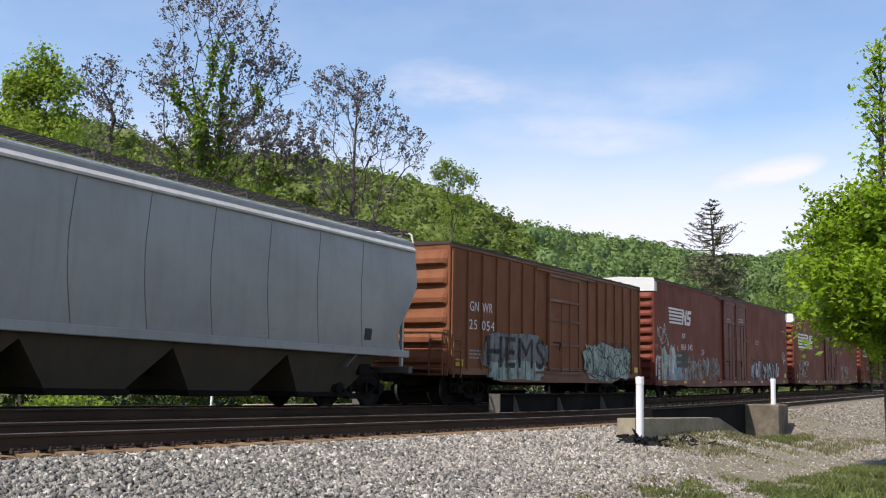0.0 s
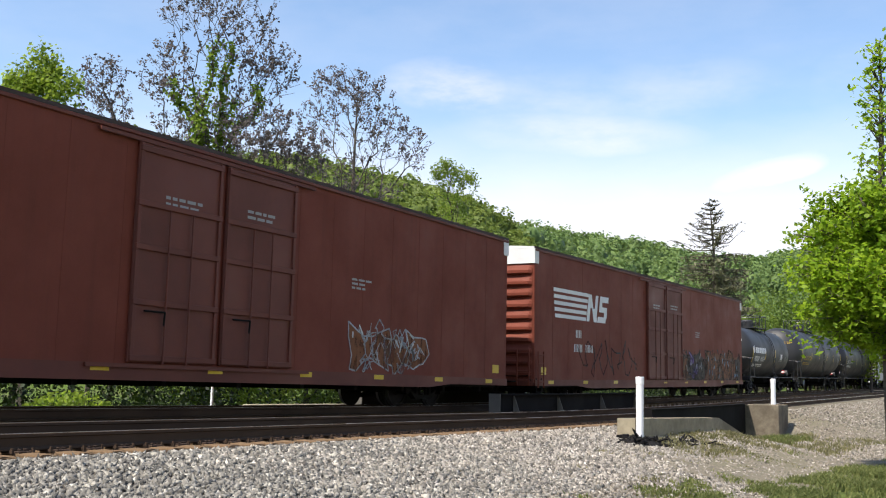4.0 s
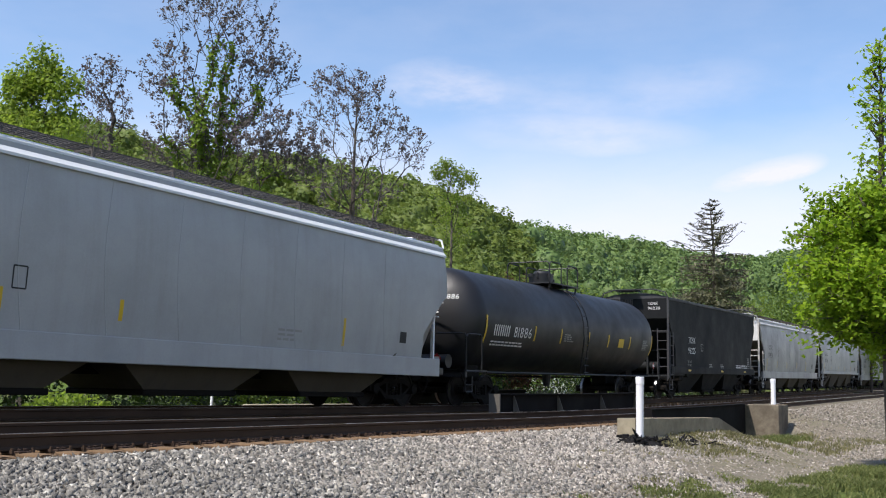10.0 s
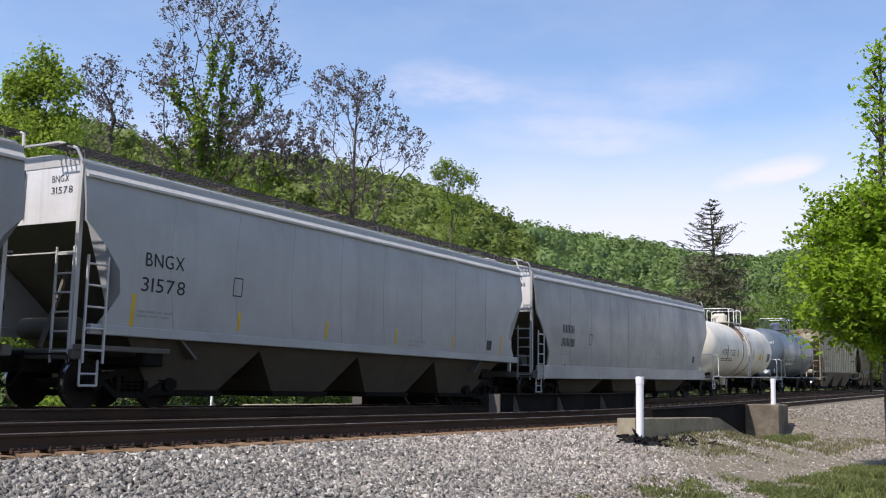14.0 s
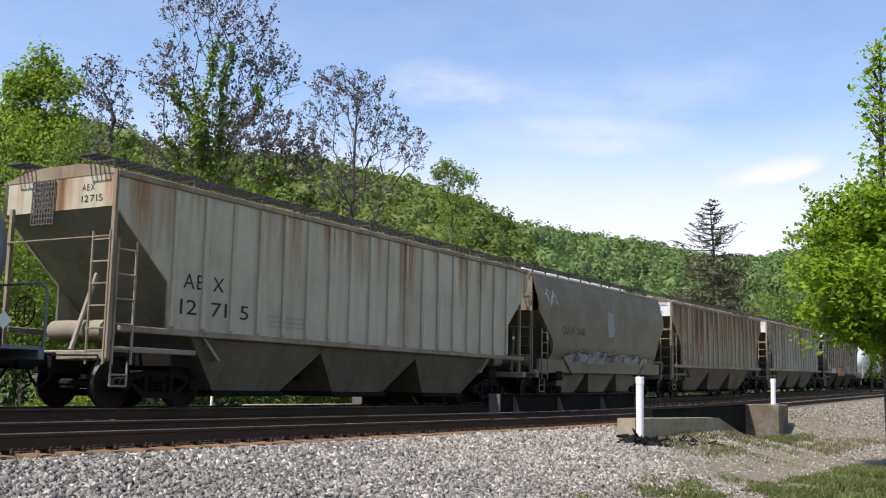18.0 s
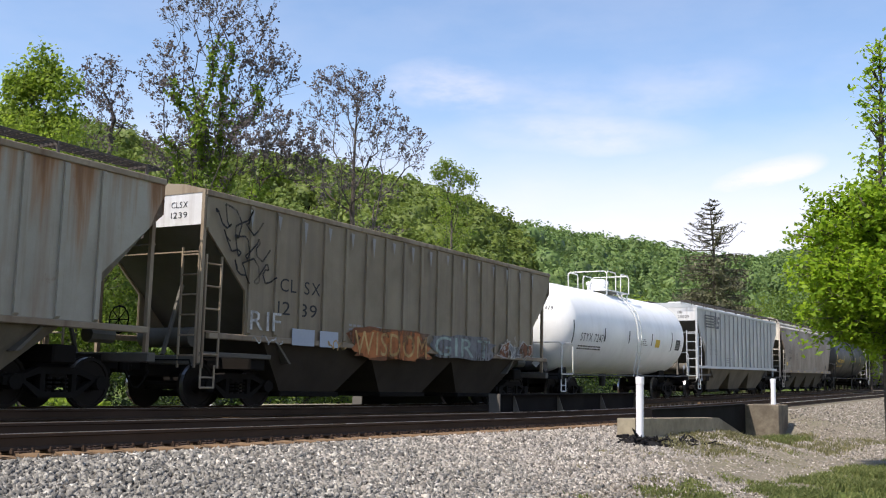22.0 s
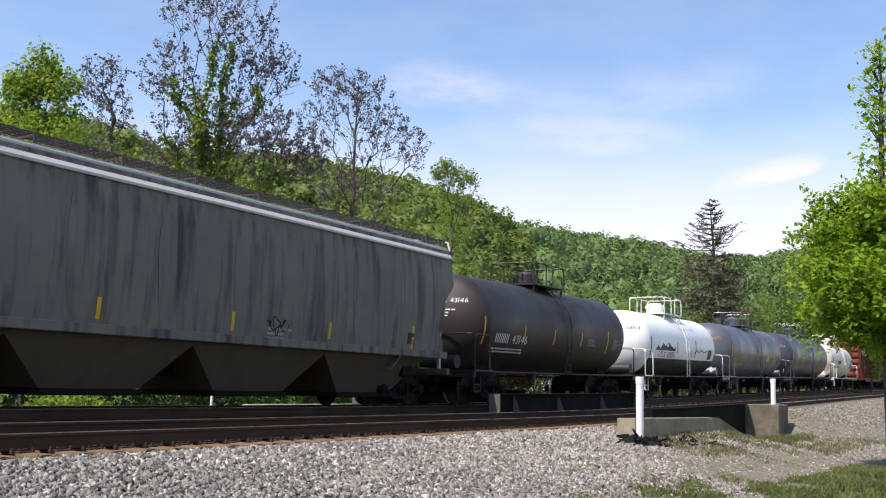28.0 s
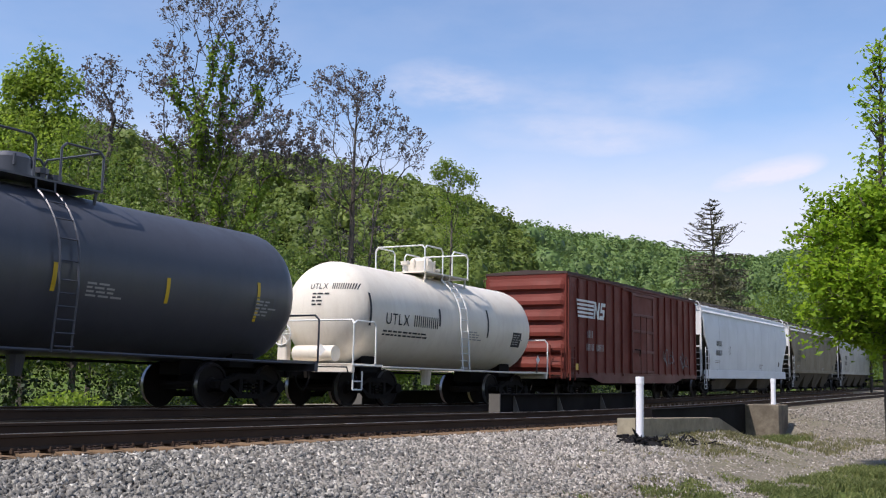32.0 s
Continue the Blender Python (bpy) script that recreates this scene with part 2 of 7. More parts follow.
NEAR_RAIL, FAR_RAIL = 10.2, 11.7
STREAM = (29.6, 40.0)


def smooth01(a, b, x):
    t = max(0.0, min(1.0, (x - a) / (b - a)))
    return t * t * (3 - 2 * t)


def bank(x, y):
    """Top of the ballast and of the bank that falls away towards the viewer and behind the tracks."""
    if y < 9.3:
        z = -0.37 - 0.09 * (9.3 - y) - 0.033 * max(0.0, 9.3 - y) ** 1.6
        z = max(z, -1.12)
    elif y < 17.6:
        z = -0.37
    else:
        z = -0.37 - 0.28 * min(2.6, y - 17.6)
    hollow = smooth01(28.5, 33.0, x) * (1 - smooth01(40.2, 43.5, x)) * smooth01(4.2, 5.4, y) * (1 - smooth01(9.6, 10.4, y))
    z += hollow * (min(z, -1.16) - z)
    near = smooth01(3.0, 9.0, y) * (1 - smooth01(18, 24, y))
    return z + rise(x) * (0.25 + 0.75 * near)


def at_bearing(deg, r):
    return (r * math.cos(radians(deg)), r * math.sin(radians(deg)))


RIDGE = ((-60, 4.0), (6.9, 7.86), (11.5, 7.9), (13.2, 7.55), (15.9, 7.76), (18.9, 8.27), (23.5, 8.83), (25.97, 9.18), (27.2, 9.75), (29.2, 10.66), (33.0, 11.65), (37.4, 12.5), (46.0, 12.6), (48.4, 13.3), (54.0, 13.7), (70, 13.0), (120, 9.0), (180, 4.0))


def ridge_far(a):
    """How far off the crest lies at a bearing: the slope draws near towards the left."""
    return 240.0 + 250.0 * (1 - smooth01(15.0, 30.0, a))


def hill(x, y):
    r, a = math.hypot(x, y), math.degrees(math.atan2(y, x))
    far = ridge_far(a)
    crown = 6.5 + 5.0 * (1 - smooth01(15.0, 30.0, a))
    crest = far * math.tan(radians(float(np.interp(a, [q[0] for q in RIDGE], [q[1] for q in RIDGE])))) - crown
    lump = 1.4 * noise.noise((x * 0.012, y * 0.012, 0.3)) * smooth01(90, 200, r)
    rim = smooth01(-60, 0, a) * (1 - smooth01(150, 180, a))
    up = smooth01(96.0 + 70.0 * (1 - smooth01(15.0, 30.0, a)), far, r)
    return crest * rim * up * (1 - 0.25 * smooth01(far + 30, far + 400, r)) + lump


def ground_z(x, y):
    z = bank(x, y) - 0.04
    if y > 20:
        z += hill(x, y)
    d = max(abs(x - 35.9) - 3.4, 0.0)
    cut = (1 - smooth01(0.0, 1.2, d)) * smooth01(8.7, 9.8, y) * (1 - smooth01(45, 80, y))
    return z - 1.75 * cut


def span(*stops):
    """Uneven steps: (from, to, count) stretches laid end to end."""
    out = []
    for a, b, n in stops:
        out += [a + (b - a) * k / n for k in range(n)]
    return out + [stops[-1][1]]


def floor_of_valley():
    """Grass below, brown floor where the woods stand, darkened to give shaded gaps between crowns."""
    m, n, l, p = nodes_of("valley_floor")
    co = n.new("ShaderNodeTexCoord").outputs["Object"]
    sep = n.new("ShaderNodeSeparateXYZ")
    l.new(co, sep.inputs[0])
    a = noise_node(n, l, co, 5.0, detail=8, rough=0.7)
    b = noise_node(n, l, co, 0.25, detail=5)
    c = mix(n, l, ramp(n, l, a, 0.35, 0.65), (0.05, 0.085, 0.014), (0.095, 0.135, 0.028))
    c = mix(n, l, ramp(n, l, b, 0.48, 0.7, 0.0, 0.7), c, (0.10, 0.085, 0.045))
    # uphill the floor turns dark: shade between the crowns, put into the colour
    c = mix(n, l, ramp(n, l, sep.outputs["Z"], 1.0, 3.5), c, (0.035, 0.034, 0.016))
    l.new(c, p.inputs["Base Color"])
    p.inputs["Roughness"].default_value = 0.9
    p.inputs["Specular IOR Level"].default_value = 0.15
    bump_of(n, l, a, p, 0.8, 0.05)
    return m


XS = span((-1500, -300, 10), (-300, -30, 18), (-30, 0, 10), (0, 60, 100), (60, 130, 35), (130, 400, 30), (400, 2500, 24))
YS = span((-1500, -60, 8), (-60, 0, 12), (0, 26, 52), (26, 60, 20), (60, 320, 40), (320, 700, 24), (700, 2500, 10))
gv = [(x, y, ground_z(x, y)) for y in YS for x in XS]
nx = len(XS)
gf = [(j * nx + i, j * nx + i + 1, (j + 1) * nx + i + 1, (j + 1) * nx + i) for j in range(len(YS) - 1) for i in range(nx - 1)]
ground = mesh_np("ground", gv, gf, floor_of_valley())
tagged(ground, "grassy valley floor rising into wooded hills", "ground", kind="structure")


def bed(name, x0, x1, y0, y1, label, mat="gravel", lift=0.0):
    """A sheet of ballast over the ground."""
    nxs, nys = max(2, int((x1 - x0) / 0.6)), max(2, int((y1 - y0) / 0.3))
    xs = [x0 + (x1 - x0) * i / nxs for i in range(nxs + 1)]
    ys = [y0 + (y1 - y0) * j / nys for j in range(nys + 1)]
    v, f = [], []
    for j, y in enumerate(ys):
        for i, x in enumerate(xs):
            e = 0.35 * noise.noise((x * 0.45, y * 0.45, 2.0)) + 0.15 * noise.noise((x * 1.7, y * 1.7, 5.0))
            yy = y + (e * 1.5 if j == 0 else 0)
            z = bank(x, yy) + lift + 0.02 * noise.noise((x * 2, yy * 2, 1.0))
            if j == 0 or j == nys:
                z -= 0.10
            v.append((x, yy, z))
    n = nxs + 1
    f = [(j * n + i, j * n + i + 1, (j + 1) * n + i + 1, (j + 1) * n + i) for j in range(nys) for i in range(nxs)]
    return tagged(mesh_np(name, v, f, M[mat]), label, "ballast", kind="structure")


bed("ballast_west", -260, STREAM[0] - 0.3, 4.2, 19.0, "grey crushed stone ballast bed under both tracks")
# dark sheet laid where the train's shade falls, reaching the near track
bed("track_bed", -60, STREAM[0] - 0.5, 10.32, 18.0, "ballast under the passing train, coloured dark for its shade", "shaded_ballast", 0.05)
bed("bank_gravel", STREAM[0] - 0.9, STREAM[1] + 0.4, 3.3, 8.7, "brownish gravel bank between wing wall and abutment", "dirt_gravel")
bed("gravel_edge", 19.0, STREAM[0] - 0.6, 3.4, 7.0, "trodden brown gravel at the foot of the ballast", "dirt_gravel", 0.035)
bed("ballast_east", STREAM[1] + 0.3, 330, 2.8, 19.0, "brownish crushed stone bank beyond the bridge", "dirt_gravel")


# ---------------------------------------------------------------- tracks
def line_mesh(profile, x0, x1, y, z, step=3.0):
    """A closed (y, z) outline carried along the line with its rise."""
    s = Shape()
    n = max(1, int((x1 - x0) / step))
    rows = []
    for k in range(n + 1):
        x = x0 + (x1 - x0) * k / n
        rows.append([(x, y + py, z + pz + rise(x)) for py, pz in profile])
    return s.rings(rows)


RAIL = [(-0.07, -0.185), (0.07, -0.185), (0.07, -0.17), (0.012, -0.145), (0.010, -0.05), (0.035, -0.038), (0.036, -0.006), (0.028, 0.0), (-0.028, 0.0), (-0.036, -0.006), (-0.035, -0.038), (-0.010, -0.05), (-0.012, -0.145), (-0.07, -0.17)]
TOP = [(-0.026, 0.0), (0.026, 0.0), (0.026, 0.003), (-0.026, 0.003)]


def rail(y, z, label):
    ob = part("rail", line_mesh(RAIL, -330, 400, y, z), M["rail_steel"])
    part("rail_head", line_mesh(TOP, -330, 400, y, z), M["rail_top"], ob, "polished running surface")
    return tagged(ob, label, "rail", group="rails of the two tracks", kind="structure")


rail(NEAR_RAIL, -0.115, "rust-brown steel rail with a polished top")
rail(FAR_RAIL, -0.065, "rust-brown steel rail with a polished top")
rail(TRAIN_Y - 0.75, 0.0, "dark steel rail under the passing train")
rail(TRAIN_Y + 0.75, 0.0, "dark steel rail under the passing train")


# ---------------------------------------------------------------- the train: shared pieces
def gone(t):
    """How far the train has run to the left by t seconds, counted from 16 s."""
    u = (t - 16.0) / 16.0
    return 264.48 * u - 7.06 * u * u - 0.73 * u ** 3 + 2.31 * u ** 4


P = {}


def tone(name, *args, **kw):
    if name not in P:
        P[name] = paint(name, *args, **kw)
    return P[name]


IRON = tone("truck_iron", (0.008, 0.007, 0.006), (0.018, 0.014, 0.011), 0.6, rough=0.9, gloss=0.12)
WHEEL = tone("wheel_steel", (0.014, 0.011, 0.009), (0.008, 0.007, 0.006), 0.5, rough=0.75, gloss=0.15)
TREAD = tone("tread_steel", (0.30, 0.30, 0.31), (0.15, 0.14, 0.14), 0.4, rough=0.32, metal=0.9)
YELLOW = tone("reflector_yellow", (0.62, 0.40, 0.02), (0.25, 0.17, 0.05), 0.35, rough=0.4)
WHITE = tone("stencil_white", (0.72, 0.71, 0.69), (0.35, 0.33, 0.31), 0.3, rough=0.6)
BLACK = tone("stencil_black", (0.02, 0.02, 0.022), (0.06, 0.06, 0.06), 0.3, rough=0.6)
FADED = tone("stencil_faded", (0.30, 0.29, 0.28), (0.2, 0.19, 0.18), 0.4, rough=0.7)
GOLD = tone("stencil_gold", (0.52, 0.33, 0.03), (0.25, 0.17, 0.05), 0.3, rough=0.6)
RED = tone("placard_red", (0.34, 0.025, 0.025), (0.3, 0.05, 0.04), 0.2, rough=0.4)
def spray(name, col):
    """Worn aerosol paint: what is under it shows through in specks and streaks."""
    m, n, l, p = nodes_of(name)
    co = n.new("ShaderNodeTexCoord").outputs["Object"]
    a = noise_node(n, l, co, 2.2, (1, 1, 0.8), detail=8, rough=0.7)
    b = noise_node(n, l, co, 1.3, (5.0, 5.0, 0.4), detail=5, rough=0.6)
    l.new(mix(n, l, ramp(n, l, a, 0.35, 0.65), col, tuple(v * 0.55 for v in col)), p.inputs["Base Color"])
    p.inputs["Roughness"].default_value = 0.6
    p.inputs["Specular IOR Level"].default_value = 0.2
    k = n.new("ShaderNodeMath")
    k.operation = "ADD"
    l.new(a, k.inputs[0])
    l.new(b, k.inputs[1])
    l.new(ramp(n, l, k.outputs[0], 0.92, 1.22, 0.97, 0.35), p.inputs["Alpha"])
    return m


SPRAY = {k: spray("spray_" + k, c) for k, c in {
    "black": (0.018, 0.018, 0.02), "mint": (0.36, 0.45, 0.40), "silver": (0.40, 0.41, 0.42), "umber": (0.06, 0.04, 0.028), "purple": (0.20, 0.12, 0.36), "blue": (0.22, 0.40, 0.55),
    "orange": (0.48, 0.16, 0.05), "amber": (0.62, 0.40, 0.16), "ochre": (0.42, 0.25, 0.12), "white": (0.62, 0.62, 0.60), "rust": (0.20, 0.07, 0.025), "green": (0.25, 0.33, 0.22), "pink": (0.55, 0.22, 0.36), "grey": (0.20, 0.20, 0.21)}.items()}


def like(name, me, parent, x=0.0, y=0.0, z=0.0, rz=0.0):
    """A further object on a mesh that is there already."""
    ob = new(name, me)
    ob.parent = parent
    ob.location, ob.rotation_euler = (x, y, z), (0, 0, rz)
    return ob


def twin(name, shape, material, car, label="", smooth=False):
    """A part and its like at the other end and side of the car."""
    a = part(name, shape, material, car, label, smooth)
    b = like(name, a.data, car, rz=math.pi)
    if label:
        b["label"] = label
    return a, b


def lathe(profile, n=20):
    """(radius, y) steps turned about the y axis."""
    return Shape().rings([[(r * math.cos(2 * math.pi * k / n), y, r * math.sin(2 * math.pi * k / n)) for k in range(n)] for r, y in profile])


def truck_meshes():
    ax = Shape().rod((0, -0.95, 0), (0, 0.95, 0), 0.075, n=8)
    for q in (-1, 1):
        w = lathe([(0.10, q * 0.66), (0.485, q * 0.67), (0.488, q * 0.695), (0.462, q * 0.71), (0.457, q * 0.80), (0.40, q * 0.805), (0.39, q * 0.775), (0.17, q * 0.755), (0.14, q * 0.83), (0.10, q * 0.83)])
        ax.add(w.v, w.f)
    axle = ax.data("wheelset", True)
    axle.materials.append(WHEEL)
    axle.materials.append(TREAD)
    for q in (10, 192):
        for k in range(q + 60, q + 80):
            axle.polygons[k].material_index = 1
    axle.set_sharp_from_angle(angle=radians(35))
    f = Shape()
    f.slab([(-1.12, 0.54), (-0.72, 0.60), (-0.42, 0.72), (0.42, 0.72), (0.72, 0.60), (1.12, 0.54), (1.12, 0.40), (1.02, 0.40), (1.0, 0.46), (0.78, 0.48), (0.42, 0.60), (-0.42, 0.60), (-0.78, 0.48), (-1.0, 0.46), (-1.02, 0.40), (-1.12, 0.40)], -0.08, 0.08)
    f.slab([(-0.80, 0.50), (-0.70, 0.50), (-0.33, 0.30), (0.33, 0.30), (0.70, 0.50), (0.80, 0.50), (0.40, 0.20), (-0.40, 0.20)], -0.075, 0.075)
    for x in (-0.33, 0.33):
        f.box(x - 0.05, x + 0.05, -0.07, 0.07, 0.28, 0.62)
    for x in (-0.9, 0.9):
        f.wheel((x, -0.02, 0.46), 0.135, 0.22, 10)
    side = f.data("side_frame")
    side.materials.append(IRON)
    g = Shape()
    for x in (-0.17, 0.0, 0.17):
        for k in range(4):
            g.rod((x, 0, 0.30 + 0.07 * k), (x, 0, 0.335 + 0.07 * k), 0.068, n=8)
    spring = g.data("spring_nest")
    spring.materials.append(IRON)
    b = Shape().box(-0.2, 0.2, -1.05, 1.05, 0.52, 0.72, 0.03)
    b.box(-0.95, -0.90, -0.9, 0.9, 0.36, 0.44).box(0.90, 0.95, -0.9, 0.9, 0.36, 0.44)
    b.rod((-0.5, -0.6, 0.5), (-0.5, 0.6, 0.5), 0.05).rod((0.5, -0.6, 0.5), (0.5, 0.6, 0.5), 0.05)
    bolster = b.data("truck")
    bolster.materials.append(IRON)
    return axle, side, spring, bolster


AXLE, SIDE, SPRING, BOLSTER = truck_meshes()
WHEELSETS = []


def trucks(car, x):
    for q in (-1, 1):
        t = like("truck", BOLSTER, car, q * x)
        for y, r in ((-1.0, 0.0), (1.0, math.pi)):
            like("side_frame", SIDE, t, y=y, rz=r)
            like("spring_nest", SPRING, t, y=y)["kind"] = "stuff"
        for xa in (-0.9, 0.9):
            w = like("wheelset", AXLE, t, xa, 0, 0.463)
            w["label"] = "steel wheelset with bright treads"
            WHEELSETS.append((w, xa))


def couplers(car, h, reach=0.62):
    s = Shape().box(-h - reach + 0.20, -h + 0.5, -0.11, 0.11, 0.74, 0.96, 0.02)
    s.box(-h - reach - 0.04, -h - reach + 0.26, -0.19, 0.10, 0.68, 1.02, 0.04)
    s.rod((-h - reach + 0.02, 0.13, 0.70), (-h - reach + 0.02, 0.13, 1.00), 0.075, n=8)
    twin("coupler", s, IRON, car)
    p = [(-h - 0.1 - 0.12 * k, -0.34, 0.72 - 0.34 * math.sin(math.pi * k / 5) + 0.0 * k) for k in range(6)]
    twin("air_hose", Shape().pipe(p, 0.025, 5), IRON, car)
    twin("uncoupling_lever", Shape().pipe([(-h - 0.08, -1.45, 0.78), (-h - 0.08, -1.4, 0.95), (-h - 0.1, -0.25, 0.95), (-h - 0.3, -0.2, 0.98)], 0.016, 5), IRON, car)


def ladder(car, at, along, width, z0, z1, count, material, r=0.02):
    """Two stiles and round rungs; at: the middle of its foot; along: 'x' or 'y'. Both ends of the car get one."""
    x, y = at
    u = (1, 0) if along == "x" else (0, 1)
    s = Shape()
    for q in (-0.5, 0.5):
        a, b = x + u[0] * q * width, y + u[1] * q * width
        s.box(a - 0.018, a + 0.018, b - 0.018, b + 0.018, z0, z1)
    rung = None
    for ob in twin("ladder", s, material, car):
        for k in range(count):
            z = z0 + (z1 - z0) * (k + 0.6) / count
            if rung is None:
                rung = Shape().rod((x - u[0] * width / 2, y - u[1] * width / 2, 0), (x + u[0] * width / 2, y + u[1] * width / 2, 0), r, n=5).data("rung")
                rung.materials.append(material)
            like("rung", rung, ob, z=z)


def stirrup(car, x, y, material):
    s = Shape().pipe([(x - 0.19, y, 0.86), (x - 0.19, y, 0.42), (x + 0.19, y, 0.42), (x + 0.19, y, 0.86)], 0.022, 5)
    s.rod((x - 0.19, y, 0.62), (x + 0.19, y, 0.62), 0.018, n=5)
    twin("step", s, material, car)


def decal(shape, x0, x1, z0, z1, face, skew=0.0):
    """A painted patch that lies on the car's side; face(x, z) gives its y."""
    n = max(1, int(abs(z1 - z0) / 0.09))
    for k in range(n):
        a, b = z0 + (z1 - z0) * k / n, z0 + (z1 - z0) * (k + 1) / n
        sa, sb = skew * (a - z0), skew * (b - z0)
        shape.add([(x0 + sa, face(x0, a), a), (x1 + sa, face(x1, a), a), (x1 + sb, face(x1, b), b), (x0 + sb, face(x0, b), b)], [(0, 1, 2, 3)])


def glyphs(letters):
    """Outlines of the built-in font's capitals and figures, one unit high: corners, faces, width."""
    tmp = {}
    for ch in letters:
        cu = bpy.data.curves.new("glyph", "FONT")
        cu.body, cu.resolution_u = ch, 3
        tmp[ch] = new("glyph", cu)
    bpy.context.view_layer.update()
    deps = bpy.context.evaluated_depsgraph_get()
    out = {}
    for ch, ob in tmp.items():
        me = bpy.data.meshes.new_from_object(ob.evaluated_get(deps))
        vs = [(v.co.x, v.co.y) for v in me.vertices]
        x0, top = min(q[0] for q in vs), 0.729
        out[ch] = ([((x - x0) / top, y / top) for x, y in vs], [tuple(p.vertices) for p in me.polygons], (max(q[0] for q in vs) - x0) / top)
        bpy.data.meshes.remove(me)
        cu = ob.data
        bpy.data.objects.remove(ob)
        bpy.data.curves.remove(cu)
    out["#"] = ([(0, 0), (0.16, 0), (0.16, 1), (0, 1), (0.36, 0), (0.52, 0), (0.52, 1), (0.36, 1)], [(0, 1, 2, 3), (4, 5, 6, 7)], 0.52)
    return out


GLYPH = glyphs("ABCDEFGHILMNOPRSTUWXY0123456789")


def set_line(text, high, wide):
    """Corners (along, up) and faces of a line of characters, wide metres long; a # is a plain pair of bars."""
    v, f, x = [], [], 0.0
    for ch in text:
        if ch == " ":
            x += 0.62
            continue
        vs, fs, w = GLYPH[ch]
        k = len(v)
        v += [(x + a, b) for a, b in vs]
        f += [tuple(i + k for i in q) for q in fs]
        x += w + 0.2
    fit = wide / (x - 0.2)
    return [(a * fit, b * high) for a, b in v], f


def lettering(car, x, z, text, cw, ch, face, material, label="painted lettering"):
    """A stencilled line that lies on the side; cw: width to each character."""
    v, f = set_line(text, ch, cw * (len(text) - 0.22))
    s = Shape().add([(x + a, face(x + a, z + b) - 0.004, z + b) for a, b in v], f)
    ob = part("lettering", s, material, car, label)
    ob["kind"] = "stuff"
    return ob


def small_print(car, x, z, rows, width, face, material, seed=0, h=0.05):
    rng = random.Random(seed)
    s = Shape()
    for r in range(rows):
        a = x
        while a < x + width * rng.uniform(0.7, 1.0):
            w = rng.uniform(0.10, 0.26)
            decal(s, a, a + w, z - r * h * 2.0, z - r * h * 2.0 + h, face)
            a += w + 0.05
    ob = part("small_print", s, material, car, "rows of small stencilled data")
    ob["kind"] = "stuff"
    return ob


def blob(s, cx, cz, w, h, face, rng, n=11):
    ring = []
    for k in range(n):
        g = 2 * math.pi * k / n
        q = rng.uniform(0.78, 1.12) if n > 11 else rng.choice((rng.uniform(0.5, 0.8), rng.uniform(0.85, 1.3)))
        e = abs(math.cos(g)) ** 0.6 * (1 if math.cos(g) > 0 else -1), abs(math.sin(g)) ** 0.6 * (1 if math.sin(g) > 0 else -1)
        x, z = cx + 0.5 * w * q * e[0], cz + 0.5 * h * (q if e[1] > 0 else min(q, 1.0)) * e[1]
        ring.append((x, z))
    s.add([(x, face(x, z), z) for x, z in ring], [tuple(range(n))])
    return ring


def stroke(s, pts, width, face):
    for (x0, z0), (x1, z1) in zip(pts, pts[1:]):
        d = math.hypot(x1 - x0, z1 - z0) or 1.0
        nx_, nz_ = -(z1 - z0) / d * width / 2, (x1 - x0) / d * width / 2
        q = [(x0 - nx_, z0 - nz_), (x1 - nx_, z1 - nz_), (x1 + nx_, z1 + nz_), (x0 + nx_, z0 + nz_)]
        s.add([(x, face(x, z), z) for x, z in q], [(0, 1, 2, 3)])


def graffiti(car, x0, x1, z0, z1, count, face, fills, line, seed, thick=0.05, accent=None):
    """Sprayed blobs and strokes in a row, with no words in them."""
    rng = random.Random(seed)
    f1 = lambda x, z: face(x, z) - 0.002
    f2 = lambda x, z: face(x, z) - 0.004
    f3 = lambda x, z: face(x, z) - 0.006
    lines, spark = Shape(), Shape()
    w = (x1 - x0) / count
    for k in range(count):
        cx, cz = x0 + w * (k + 0.5), (z0 + z1) / 2 + rng.uniform(-0.06, 0.06) * (z1 - z0)
        f = fills[k % len(fills)] if len(fills) < 3 else rng.choice(fills)
        lift = 0.0008 * (k % 2)
        one = Shape()
        ring = blob(one, cx, cz, w * 1.3, (z1 - z0) * rng.uniform(0.85, 1.05), lambda x, z: f1(x, z) - lift, rng)
        part("graffiti_patch", one, SPRAY[f], car, "sprayed graffiti colour field")
        stroke(lines, ring + ring[:1], thick * 0.7, f2)
        for _ in range(7):
            a = [(cx + rng.uniform(-0.42, 0.42) * w, cz + rng.uniform(-0.42, 0.42) * (z1 - z0))]
            for _ in range(4):
                a.append((a[-1][0] + rng.uniform(-0.28, 0.28) * w, min(z1 + 0.15, max(z0, a[-1][1] + rng.uniform(-0.26, 0.26) * (z1 - z0)))))
            stroke(lines, a, thick * rng.uniform(0.4, 0.75), f2)
        if accent:
            for _ in range(2):
                a = (cx + rng.uniform(-0.4, 0.4) * w, cz + rng.uniform(-0.3, 0.4) * (z1 - z0))
                stroke(spark, [a, (a[0] + rng.uniform(-0.2, 0.2), a[1] + rng.uniform(0.1, 0.3))], thick * 0.9, f3)
    part("graffiti_outline", lines, SPRAY[line], car, "sprayed graffiti outlines")
    if accent:
        part("graffiti_highlight", spark, SPRAY[accent], car, "sprayed graffiti highlights")["kind"] = "stuff"


